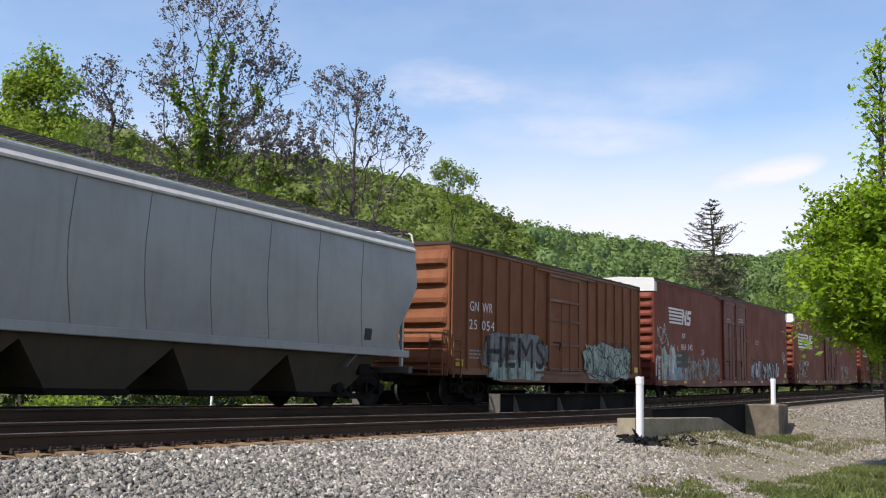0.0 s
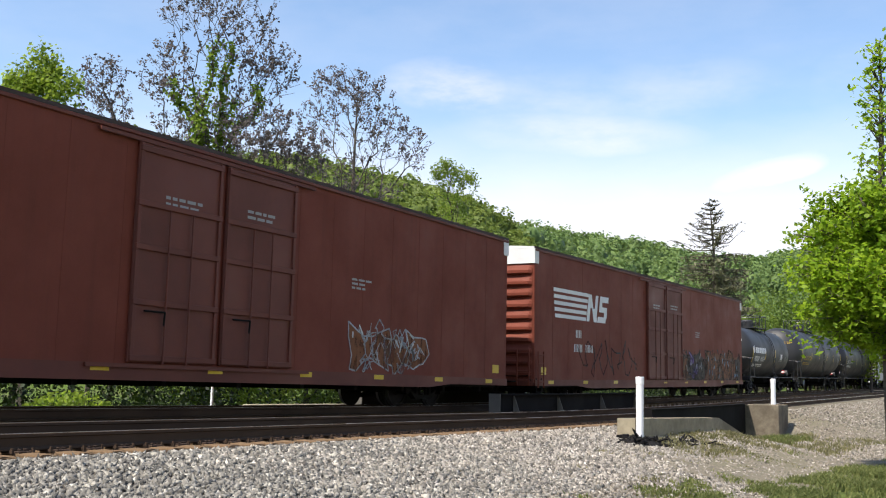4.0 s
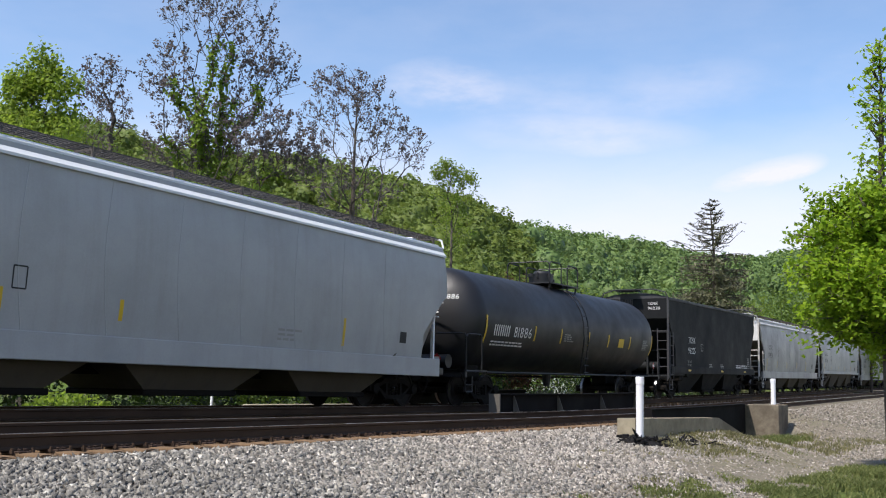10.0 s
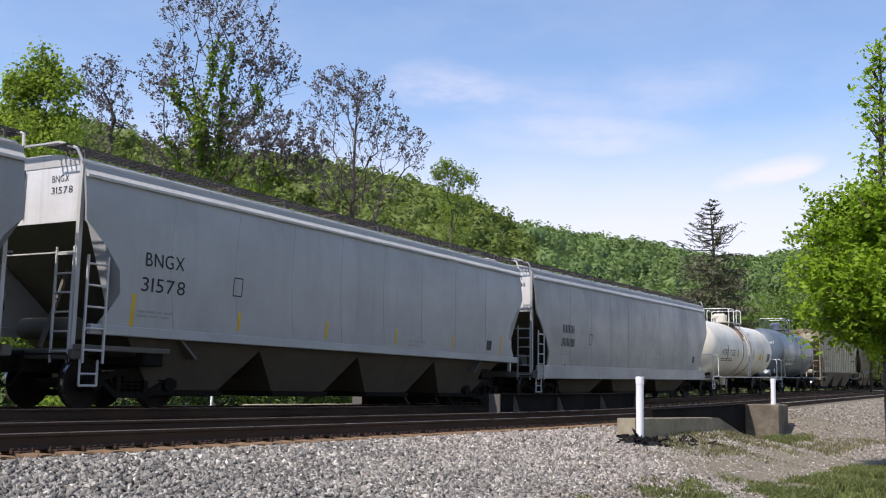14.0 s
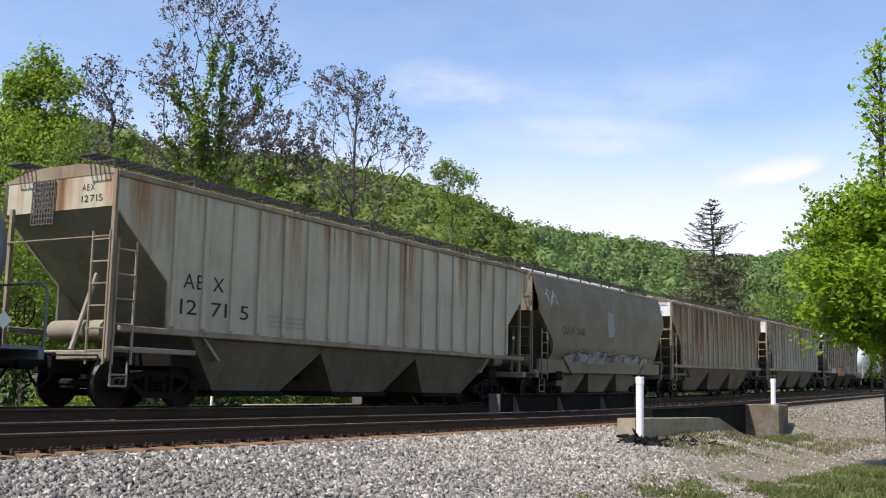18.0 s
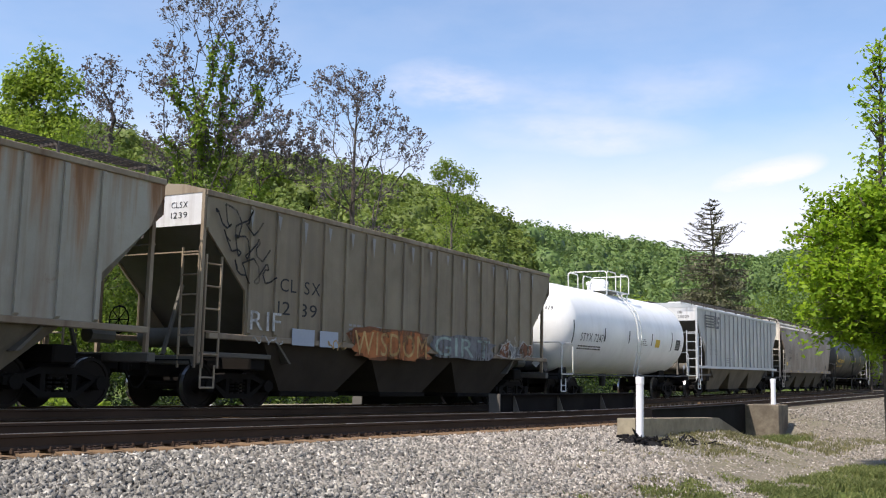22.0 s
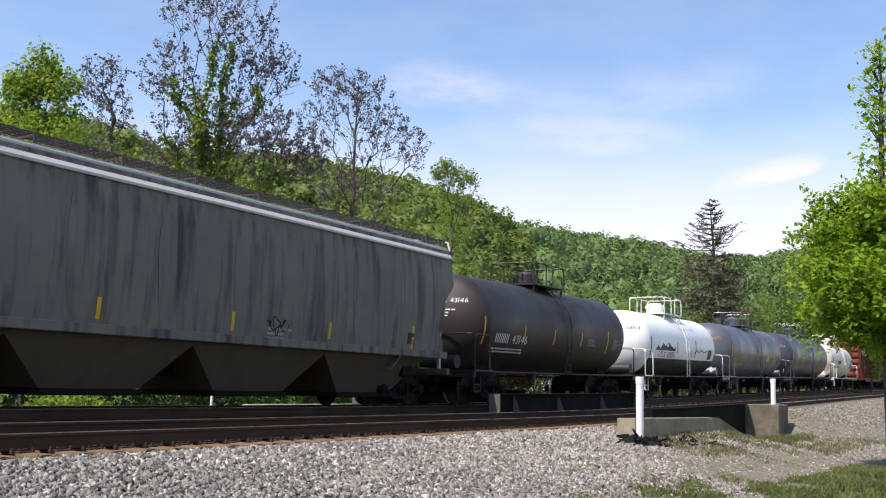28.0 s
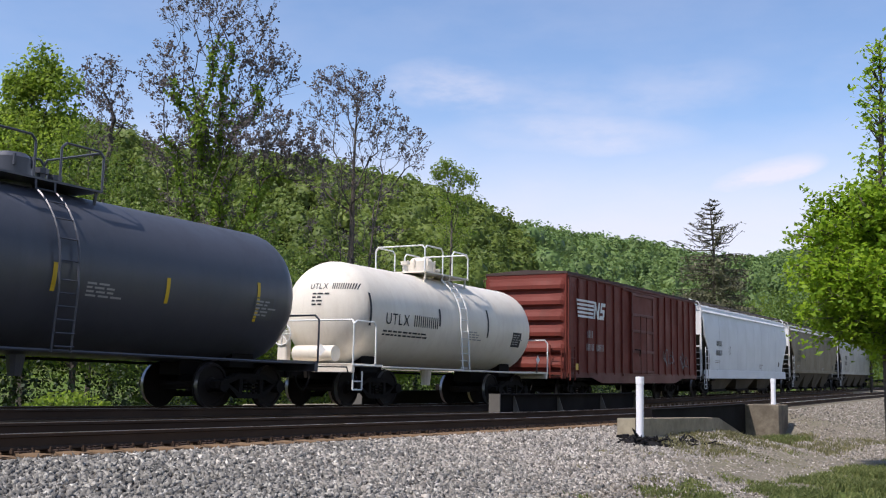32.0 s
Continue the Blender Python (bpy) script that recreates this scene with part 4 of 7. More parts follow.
def tank_car(label, h, col, r, zc, trim=None, band=None, rail_col=None, low_trim=None, dome=0.38, rail_h=0.78):
    car = start_car("tank_car", label, "tank car")
    trim = trim or col
    rail_col = rail_col or trim
    low_trim = low_trim or trim
    a = h - HEAD
    n = 36
    rows = []
    for k in range(10):
        g = math.pi / 2 * k / 9
        rows.append((-a - DOME * math.cos(g), max(0.05, r * math.sin(g))))
    prof = rows + [(-a + 2 * a * k / 6, r) for k in range(1, 6)] + [(-x, q) for x, q in rows[::-1]]
    shell = Shape().rings([[(x, -q * math.sin(2 * math.pi * j / n), zc + q * math.cos(2 * math.pi * j / n)) for j in range(n)] for x, q in prof])
    part("shell", shell, col, car, smooth=True)
    face = lambda x, z: -math.sqrt(max(0.01, r * r - (z - zc) ** 2)) - 0.006

    def hoop(x, w=0.09, d=0.02, m=None, name="band"):
        s = Shape().rings([[(xx, -q * math.sin(2 * math.pi * j / n), zc + q * math.cos(2 * math.pi * j / n)) for j in range(n)] for xx, q in ((x - w / 2, r + 0.002), (x - w / 2, r + d), (x + w / 2, r + d), (x + w / 2, r + 0.002))])
        s.f = s.f[:-2]
        part(name, s, m or col, car)
    if band:
        for x in (-a / 2, a * 0.62):
            hoop(x, 0.03, 0.006, name="weld_seam")
        for x in (-0.75, 0.85):
            hoop(x, 0.07, 0.02, band)
    # stub sills, saddles
    low = zc - r
    twin("stub_sill", Shape().box(-h - 0.1, -h + 3.1, -0.3, 0.3, 0.66, 1.0, 0.02), IRON, car)
    twin("saddle", Shape().slab([(-h + 1.35, 0.85), (-h + 2.15, 0.85), (-h + 2.0, low + 0.55), (-h + 1.5, low + 0.55)], -0.78, 0.78), IRON, car)
    twin("end_platform", Shape().box(-h, -h + 1.35, -1.48, 1.48, 0.98, 1.04), low_trim, car)
    twin("end_beam", Shape().box(-h, -h + 0.12, -1.5, 1.5, 0.82, 1.04, 0.015), low_trim, car)
    twin("end_handrail", Shape().pipe([(-h + 0.95, -1.5, 1.02), (-h + 0.95, -1.5, 1.0), (-h + 0.03, -1.5, 1.0), (-h + 0.03, -1.5, 1.98), (-h + 0.08, -1.42, 2.08), (-h + 0.08, 1.42, 2.08), (-h + 0.03, 1.5, 1.98), (-h + 0.03, 1.5, 1.0)], 0.024, 6), rail_col, car)
    twin("corner_handrail", Shape().pipe([(-h + 0.03, -1.5, 1.98), (-h + 0.12, -1.52, 2.06), (-h + 0.85, -1.52, 2.06), (-h + 0.95, -1.52, 1.96), (-h + 0.95, -1.52, 1.04)], 0.024, 6), rail_col, car)
    twin("side_safety_rail", Shape().rod((-h + 1.3, -1.5, 0.98), (h - 1.3, -1.5, 0.98), 0.03, n=6), low_trim, car)
    # top fittings
    top = zc + r
    part("platform", Shape().box(-1.25, 1.25, -0.85, 0.85, top + 0.02, top + 0.06), trim, car)
    for q in (-1, 1):
        for x in (-1.15, 1.15):
            part("platform_strut", Shape().rod((x, q * 0.8, top + 0.02), (x, q * 0.75, zc + math.sqrt(r * r - 0.5625) - 0.02), 0.03, n=5), trim, car)
    for x0, x1 in ((-1.25, -0.25), (0.3, 1.25)):
        for y in (-0.82, 0.82):
            part("top_railing", Shape().pipe([(x0, y, top + 0.05), (x0, y, top + rail_h - 0.1), (x0 + 0.1, y, top + rail_h), (x1 - 0.1, y, top + rail_h), (x1, y, top + rail_h - 0.1), (x1, y, top + 0.05)], 0.024, 6), rail_col, car)
    for x in (-1.25, 1.25):
        part("top_railing", Shape().pipe([(x, -0.82, top + rail_h - 0.1), (x, -0.74, top + rail_h), (x, 0.74, top + rail_h), (x, 0.82, top + rail_h - 0.1)], 0.024, 6), rail_col, car)
    m = Shape().rod((-0.1, 0, top - 0.05), (-0.1, 0, top + 0.46), dome, n=16)
    m.rod((-0.1, 0, top + 0.462), (-0.1, 0, top + 0.56), dome * 0.92, dome * 0.7, n=16)
    man = part("manway", m, trim, car, smooth=True)
    for k in range(6):
        g = 2 * math.pi * k / 6
        part("manway_bolt", Shape().rod((-0.1 + dome * 1.03 * math.cos(g), dome * 1.03 * math.sin(g), top + 0.3), (-0.1 + dome * 1.03 * math.cos(g), dome * 1.03 * math.sin(g), top + 0.5), 0.03, n=5), trim, man)
    for x, hh in ((0.62, 0.34), (0.92, 0.26), (-0.8, 0.3)):
        part("valve", Shape().rod((x, 0.1, top), (x, 0.1, top + hh), 0.09, n=8).rod((x, 0.1, top + hh + 0.002), (x, 0.1, top + hh + 0.1), 0.14, n=8), trim, car, smooth=True)
    # side ladders, bent round the shell
    for rz in (0, math.pi):
        s = Shape()
        path = [(-0.83, top + 0.04)]
        for k in range(10):
            g = radians(32 + 62 * k / 9)
            path.append((-(r + 0.1) * math.sin(g), zc + (r + 0.1) * math.cos(g)))
        path += [(-r - 0.12, zc - 0.3), (-1.52, 0.95)]
        for x in (-0.2, 0.2):
            s.pipe([(x, y, z) for y, z in path], 0.022, 5)
        lad = part("ladder", s, rail_col, car)
        lad.rotation_euler = (0, 0, rz)
        rung = Shape().rod((-0.2, 0, 0), (0.2, 0, 0), 0.016, n=5).data("rung")
        rung.materials.append(rail_col)
        for k, (y, z) in enumerate(path[1:-2:2]):
            like("rung", rung, lad, 0, y, z)
        for k in range(6):
            like("rung", rung, lad, 0, -r - 0.1, zc - 0.25 - (zc - 1.3) * k / 5)
    part("bottom_outlet", Shape().rod((0.3, 0, low + 0.05), (0.3, 0, 0.55), 0.18, 0.12, n=10), low_trim, car, smooth=True)
    part("brake_pipe", Shape().rod((-h + 1.5, 0.35, 0.88), (h - 1.5, 0.35, 0.88), 0.03, n=5), IRON, car)
    part("air_tank", Shape().rod((-h + 0.35, -0.75, 1.28), (-h + 0.35, 0.45, 1.28), 0.2, n=12), low_trim, car, smooth=True)
    part("brake_wheel", Shape().add(*ring_wheel(h - 0.12, 0.75, 1.75, 0.28)), rail_col, car)
    part("hand_brake", Shape().box(-h + 0.14, -h + 0.34, 0.6, 0.9, 1.05, 1.85, 0.03), trim, car)
    stirrup(car, -h + 0.3, -1.45, rail_col)
    couplers(car, h, 0.62)
    trucks(car, h - 1.75)
    return car, face, a


def end_print(car, h, r, zc, material, seed, text, z=0.55):
    """Lettering on the domed head that faces the way the train runs."""
    rng = random.Random(seed)
    s = Shape()
    at = lambda y, q: -(h - HEAD) - DOME * math.sqrt(max(0.0, 1 - (y * y + q * q) / (r * r))) - 0.008
    v, f = set_line(text, 0.15, 0.105 * len(text))
    s.add([(at(0.1 - a, z + b), 0.1 - a, zc + z + b) for a, b in v], f)
    for k in range(4):
        q, y = z - 0.14 - 0.09 * k, 0.0
        for _ in range(rng.randint(2, 4)):
            w = rng.uniform(0.08, 0.16)
            s.add([(at(y, q), y, zc + q), (at(y - w, q), y - w, zc + q), (at(y - w, q + 0.04), y - w, zc + q + 0.04), (at(y, q + 0.04), y, zc + q + 0.04)], [(3, 2, 1, 0)])
            y -= w + 0.04
    part("lettering", s, material, car, "painted lettering on the tank head")["kind"] = "stuff"


def placard(car, x, y, z, material, along="x", size=0.15):
    s = Shape()
    if along == "x":
        s.add([(x - size, y, z), (x, y, z - size), (x + size, y, z), (x, y, z + size)], [(0, 1, 2, 3)])
    else:
        s.add([(x, y + size, z), (x, y, z - size), (x, y - size, z), (x, y, z + size)], [(0, 1, 2, 3)])
    p = part("placard", s, material, car, "diamond hazard placard")
    t = Shape()
    if along == "x":
        t.add([(x - 0.09, y - 0.003, z - 0.045), (x + 0.09, y - 0.003, z - 0.045), (x + 0.09, y - 0.003, z + 0.045), (x - 0.09, y - 0.003, z + 0.045)], [(0, 1, 2, 3)])
    else:
        t.add([(x - 0.003, y + 0.09, z - 0.045), (x - 0.003, y - 0.09, z - 0.045), (x - 0.003, y - 0.09, z + 0.045), (x - 0.003, y + 0.09, z + 0.045)], [(0, 1, 2, 3)])
    part("placard_panel", t, WHITE, p)


def yellow_bars(car, xs, z, face, material, hh=0.5):
    for k, x in enumerate(xs):
        s = Shape()
        hk = hh * (1.7 if k in (0, len(xs) - 1) else 1.0)
        decal(s, x - 0.045, x + 0.045, z - hk / 2, z + hk / 2, face)
        part("reflector", s, material, car, "upright reflector strip")


# ---------------------------------------------------------------- the train: car by car, in running order
GREY = tone("hopper_grey", (0.305, 0.303, 0.295), (0.16, 0.15, 0.14), 0.5, (0.18, 0.165, 0.15), 0.3, rough=0.42, gloss=0.28)
PALE = tone("hopper_pale_grey", (0.36, 0.363, 0.36), (0.20, 0.19, 0.175), 0.4, (0.24, 0.22, 0.19), 0.25, rough=0.42, gloss=0.28)
STAIN = tone("hopper_streaked_grey", (0.175, 0.162, 0.132), (0.10, 0.095, 0.085), 0.5, (0.035, 0.035, 0.036), 0.9, rough=0.6, gloss=0.2, streak_span=(0.48, 0.66))
TAN = tone("hopper_tan", (0.26, 0.205, 0.165), (0.125, 0.085, 0.06), 0.75, (0.20, 0.13, 0.09), 0.5, rough=0.55)
OLIVE = tone("hopper_olive_grey", (0.215, 0.182, 0.125), (0.11, 0.09, 0.06), 0.55, (0.13, 0.095, 0.06), 0.5, rough=0.65, gloss=0.15)
CREAM = tone("hopper_cream_rusty", (0.45, 0.41, 0.30), (0.21, 0.18, 0.12), 0.5, (0.20, 0.11, 0.05), 0.3, rough=0.55, spot=0.25, top_rust=(2.6, 6.6))
RUSTY = tone("hopper_rust_streaked", (0.30, 0.265, 0.17), (0.14, 0.10, 0.055), 0.7, (0.11, 0.055, 0.022), 0.7, rough=0.65, spot=0.5, top_rust=(1.6, 4.2))
RIBGREY = tone("hopper_ribbed_grey", (0.345, 0.322, 0.262), (0.17, 0.14, 0.10), 0.5, (0.18, 0.085, 0.035), 0.55, rough=0.6, spot=0.4, top_rust=(2.0, 5.2))
MUD = tone("hopper_muddy_brown", (0.26, 0.212, 0.145), (0.12, 0.092, 0.062), 0.6, (0.15, 0.115, 0.09), 0.6, rough=0.65)
BLUEGREY = tone("hopper_blue_grey", (0.44, 0.44, 0.425), (0.18, 0.175, 0.17), 0.4, (0.25, 0.22, 0.2), 0.3, rough=0.5)
CHIPPED = tone("end_white", (0.66, 0.66, 0.655), (0.34, 0.31, 0.27), 0.45, (0.25, 0.19, 0.14), 0.4, rough=0.55, spot=0.25)
LIGHTBAY = tone("bay_pale_tan", (0.15, 0.127, 0.092), (0.06, 0.05, 0.038), 0.65, (0.05, 0.042, 0.034), 0.5, rough=0.8, gloss=0.15)
# tan bays with the shade below the side sill mixed into the colour
SHADEBAY = tone("bay_tan_shaded", (0.074, 0.062, 0.045), (0.06, 0.05, 0.038), 0.65, (0.05, 0.042, 0.034), 0.5, rough=0.8, gloss=0.15)
EAVE = tone("eave_pale", (0.47, 0.455, 0.43), (0.27, 0.25, 0.225), 0.45, (0.2, 0.18, 0.16), 0.4, rough=0.5)
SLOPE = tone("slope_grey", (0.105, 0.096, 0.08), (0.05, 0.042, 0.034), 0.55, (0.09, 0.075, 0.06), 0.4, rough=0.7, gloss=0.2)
# deeper still: bays of the muddy hopper, their shadow painted in
UNDERSIDE = tone("underside_brown_shaded", (0.05, 0.04, 0.031), (0.022, 0.018, 0.015), 0.6, rough=0.85, gloss=0.12)
RUSTRIM = tone("rusty_edge", (0.29, 0.235, 0.165), (0.10, 0.05, 0.025), 0.8, (0.08, 0.035, 0.016), 0.6, rough=0.7)
COAL = tone("hopper_black", (0.0125, 0.0135, 0.0145), (0.02, 0.021, 0.021), 0.4, (0.009, 0.010, 0.010), 0.6, rough=0.65, gloss=0.10)
BARN = tone("boxcar_red_brown", (0.172, 0.042, 0.025), (0.085, 0.028, 0.019), 0.45, (0.10, 0.03, 0.018), 0.35, rough=0.65, gloss=0.15)
OXIDE = tone("boxcar_orange_brown", (0.225, 0.088, 0.042), (0.14, 0.05, 0.025), 0.6, (0.12, 0.042, 0.02), 0.55, rough=0.7, spot=0.3, gloss=0.12)
DEEP = tone("boxcar_deep_red", (0.15, 0.032, 0.022), (0.065, 0.02, 0.015), 0.55, (0.09, 0.035, 0.025), 0.5, rough=0.6, gloss=0.15)
TANKS = {
    "black": tone("tank_black", (0.009, 0.009, 0.011), (0.018, 0.017, 0.017), 0.5, (0.012, 0.012, 0.012), 0.3, rough=0.52, gloss=0.42),
    "char": tone("tank_charcoal", (0.021, 0.021, 0.024), (0.026, 0.025, 0.024), 0.5, (0.018, 0.017, 0.017), 0.3, rough=0.52, gloss=0.45),
    "slate": tone("tank_slate", (0.095, 0.097, 0.115), (0.065, 0.065, 0.078), 0.45, (0.035, 0.035, 0.045), 0.3, rough=0.40, gloss=0.5),
    "dark_slate": tone("tank_dark_slate", (0.056, 0.058, 0.07), (0.042, 0.043, 0.052), 0.45, (0.024, 0.025, 0.03), 0.3, rough=0.40, gloss=0.5),
    "blue": tone("tank_blue_grey", (0.10, 0.125, 0.15), (0.065, 0.072, 0.085), 0.45, (0.05, 0.055, 0.065), 0.4, rough=0.38, gloss=0.55),
    "brown": tone("tank_dark_brown", (0.024, 0.019, 0.018), (0.04, 0.034, 0.03), 0.55, (0.033, 0.027, 0.025), 0.3, rough=0.52, gloss=0.4),
    "white": tone("tank_white", (0.86, 0.86, 0.85), (0.52, 0.51, 0.48), 0.3, (0.5, 0.48, 0.44), 0.2, rough=0.4),
    "stained": tone("tank_stained_white", (0.66, 0.63, 0.54), (0.40, 0.32, 0.22), 0.45, (0.25, 0.17, 0.10), 0.3, rough=0.42, spot=0.15, gloss=0.4),
    "cream": tone("tank_cream", (0.72, 0.66, 0.56), (0.52, 0.44, 0.34), 0.45, (0.40, 0.30, 0.22), 0.25, rough=0.45)}
RAILWHITE = tone("railing_white", (0.72, 0.72, 0.69), (0.42, 0.36, 0.28), 0.4, rough=0.45)
RUSTBAND = tone("rusty_band", (0.36, 0.22, 0.12), (0.22, 0.09, 0.04), 0.7, rough=0.65)
DARKRAIL = tone("railing_black", (0.02, 0.02, 0.022), (0.05, 0.045, 0.04), 0.4, rough=0.5)

ROUND = [(0.8, 1.46), (1.3, 1.50), (1.8, 1.555), (2.6, 1.60), (3.4, 1.58), (4.0, 1.50), (4.35, 1.42)]
FLAT = [(1.3, 1.53), (4.4, 1.53)]
ANGLED = [(1.0, 1.36), (1.45, 1.40), (1.75, 1.58), (3.35, 1.58), (4.3, 1.30)]
DIAG = [(0.0, 3.62), (1.38, 2.38), (1.40, 1.48)]
TRAIN = []


def joins(car, x0, x1):
    TRAIN.append((car, (x0 + x1) / 2))


def round_hopper(label, x0, x1, col, eave, sill_z, wide, bays, ink, marks, text, bars=(), rim=None, cut=None, end=None, print_z=1.75, **kw):
    h = (x1 - x0) / 2
    car, face = hopper(label, h, col, ROUND, sill_z, eave, bays, rim=rim or EAVE, end=end or CHIPPED, slope=SLOPE, bay=SHADEBAY, wide_sill=wide, cut=cut, seams=9, **kw)
    mx, mz = marks
    if text:
        lettering(car, mx, mz, text[0], 0.26, 0.27, face, ink)
        lettering(car, mx - 0.06, mz - 0.46, text[1], 0.23, 0.27, face, ink)
    small_print(car, mx - 0.1, print_z, 2, 1.1, face, FADED, 3, 0.04)
    small_print(car, 2.0, print_z - 0.1, 3, 0.7, face, FADED, 5)
    if bars:
        yellow_bars(car, bars, 1.75, face, YELLOW, 0.38)
    s = Shape()
    decal(s, h - 2.3, h - 2.0, 1.62, 1.9, face)
    part("data_panel", s, BLACK, car, "small black data panel")
    s = Shape()
    stroke(s, [(mx + 2.4, mz - 0.34), (mx + 2.66, mz - 0.34), (mx + 2.66, mz + 0.02), (mx + 2.4, mz + 0.02), (mx + 2.4, mz - 0.34)], 0.025, face)
    part("stencil_frame", s, ink, car, "small stencilled frame")
    end_mark(car, h, eave, ink, text or ("####", "#####"))
    joins(car, x0, x1)
    return car, face, h


def end_mark(car, h, eave, ink, text):
    """Lettering and a mesh-covered opening on the end that leads."""
    s = Shape()
    for row, line in enumerate(text):
        v, f = set_line(line, 0.13, 0.11 * len(line))
        s.add([(-h + 0.024, -0.60 - a, eave - 0.28 - 0.21 * row + b) for a, b in v], f)
    part("lettering", s, ink, car, "painted lettering on the end panel")["kind"] = "stuff"
    g = Shape()
    for k in range(9):
        y = 0.1 + 0.075 * k
        g.box(-h - 0.01, -h + 0.004, y, y + 0.03, eave - 0.85, eave - 0.02)
    for k in range(9):
        z = eave - 0.85 + 0.1 * k
        g.box(-h - 0.006, -h + 0.008, 0.1, 0.73, z, z + 0.03)
    part("vent_mesh", g, tone("grating", (0.16, 0.16, 0.16)), car, "grey wire mesh over the end vent")


def ribbed_hopper(label, x0, x1, col, eave, posts, ink, mx, mz, text, cut=None, post=None, bays=3, rim=None, name="covered_hopper", **kw):
    h = (x1 - x0) / 2
    car, face = hopper(label, h, col, FLAT, 1.48, eave, bays, rim=rim or RUSTRIM, end=kw.pop("end", CHIPPED), slope=kw.pop("slope", SLOPE), bay=kw.pop("bay", LIGHTBAY), wide_sill=0.10, cut=cut or DIAG, posts=posts, post=post, name=name, **kw)
    f2 = lambda x, z: face(x, z) - 0.056
    lettering(car, mx, mz, text[0], 0.30, 0.30, face, ink)
    lettering(car, mx - 0.06, mz - 0.5, text[1], 0.29, 0.30, face, ink)
    small_print(car, mx + 2.6, 1.9, 3, 1.6, face, FADED, 7)
    end_mark(car, h, eave, BLACK, [q.replace(" ", "") for q in text])
    joins(car, x0, x1)
    return car, face, h


def tanker(label, x0, x1, key, r, zc, ink, mx, mz, text, bars, trim=None, rail_col=None, band=None, size=0.24, bar_ink=YELLOW, bar_z=None, sign=None, plac=None, low_trim=None):
    h = (x1 - x0) / 2
    r, zc, mz = r + 0.03, zc - 0.13, mz - 0.02
    car, face, a = tank_car(label, h, TANKS[key], r, zc, trim, band, rail_col, low_trim)
    lettering(car, mx, mz, text, size * 0.80, size, face, ink)
    small_print(car, mx - 0.05, mz - 0.2, 2, 2.2, face, ink, 11, 0.045)
    if bars:
        yellow_bars(car, bars, bar_z or zc - 0.2, face, bar_ink, 0.48)
    spot = next((q for q in (0.5, 2.0, 3.0, 1.6, -1.6) if all(abs(q + 0.4 - b) > 0.55 for b in bars) and not (sign and abs(sign - q) < 0.9)), 0.5)
    small_print(car, spot, zc - 0.25, 4, 0.7, face, FADED, 13, 0.035)
    s = Shape()
    decal(s, a - 1.05, a - 0.45, zc - 0.55, zc - 0.1, face)
    pale = key in ("white", "stained", "cream")
    part("data_panel", s, BLACK if pale else tone("panel_dull", (0.10, 0.10, 0.095), (0.06, 0.06, 0.055), 0.4, rough=0.7), car, "stencilled test data panel")
    small_print(car, a - 1.0, zc - 0.2, 5, 0.45, lambda x, z: face(x, z) - 0.004, FADED, 17, 0.035)
    if sign:
        s = Shape()
        decal(s, sign, sign + 0.55, zc - 0.5, zc - 0.18, face)
        part("warning_panel", s, YELLOW, car, "yellow warning panel")
    end_print(car, h, r, zc, ink, int(abs(x0)), text)
    if plac:
        placard(car, -h + 0.012, -0.55, 1.36, plac, "y")
        placard(car, a + 0.35, -1.535, 1.42, plac, "x")
        part("placard_holder", Shape().rod((a + 0.35, -1.5, 1.0), (a + 0.35, -1.5, 1.3), 0.02, n=5), DARKRAIL, car)
    joins(car, x0, x1)
    return car, face, h


# grey hopper that leads the picture
c, f, h = round_hopper("smooth grey covered hopper with yellow sill reflectors", -262.3, -245.48, GREY, 4.25, 1.42, 0.16, 4, BLACK, (-7.0, 2.6), None, seam_col=tone("seam_shadow", (0.11, 0.11, 0.108), (0.06, 0.058, 0.055), 0.4, rough=0.6), cut=[(0.0, 3.1), (0.4, 2.5), (0.75, 2.05), (0.85, 1.75), (0.65, 1.5), (0.6, 1.42)])
reflectors(c, [-7 + 2.4 * k for k in range(7)], 1.30, lambda x, z: -1.56, 0.42, 0.1)

# orange-brown boxcar
h = 7.72
c, f, low, eave = boxcar("rusty orange-brown boxcar with outside posts and graffiti", h, OXIDE, 4.65, "posts", 1)
lettering(c, -6.66, 2.70, "GN WR", 0.29, 0.29, lambda x, z: f(x, z) - 0.055, WHITE)
lettering(c, -6.70, 2.18, "25 054", 0.27, 0.29, lambda x, z: f(x, z) - 0.055, WHITE)
small_print(c, -6.6, 1.55, 3, 1.2, f, FADED, 1)
buffed(c, -5.7, -1.4, 0.72, 1.35, lambda x, z: f(x, z) - 0.062, "mint", 1)
buffed(c, -5.9, -1.4, 1.05, 2.2, lambda x, z: f(x, z) - 0.060, "grey", 2)
buffed(c, 1.7, 6.7, 0.76, 2.15, lambda x, z: f(x, z) - 0.062, "mint", 3)
for k in range(7):
    s = Shape()
    stroke(s, [(-5.5 + 0.62 * k, 1.35), (-5.5 + 0.62 * k + 0.08 * (k % 2), 0.80)], 0.05, lambda x, z: f(x, z) - 0.066)
    part("graffiti_drip", s, SPRAY["black"], c, "black sprayed drip")
lettering(c, -5.62, 1.12, "HEMS", 1.06, 0.98, lambda x, z: f(x, z) - 0.064, SPRAY["black"], "broad black sprayed letters")
lettering(c, -5.56, 1.17, "HEMS", 1.045, 0.94, lambda x, z: f(x, z) - 0.066, SPRAY["black"], "broad black sprayed letters")
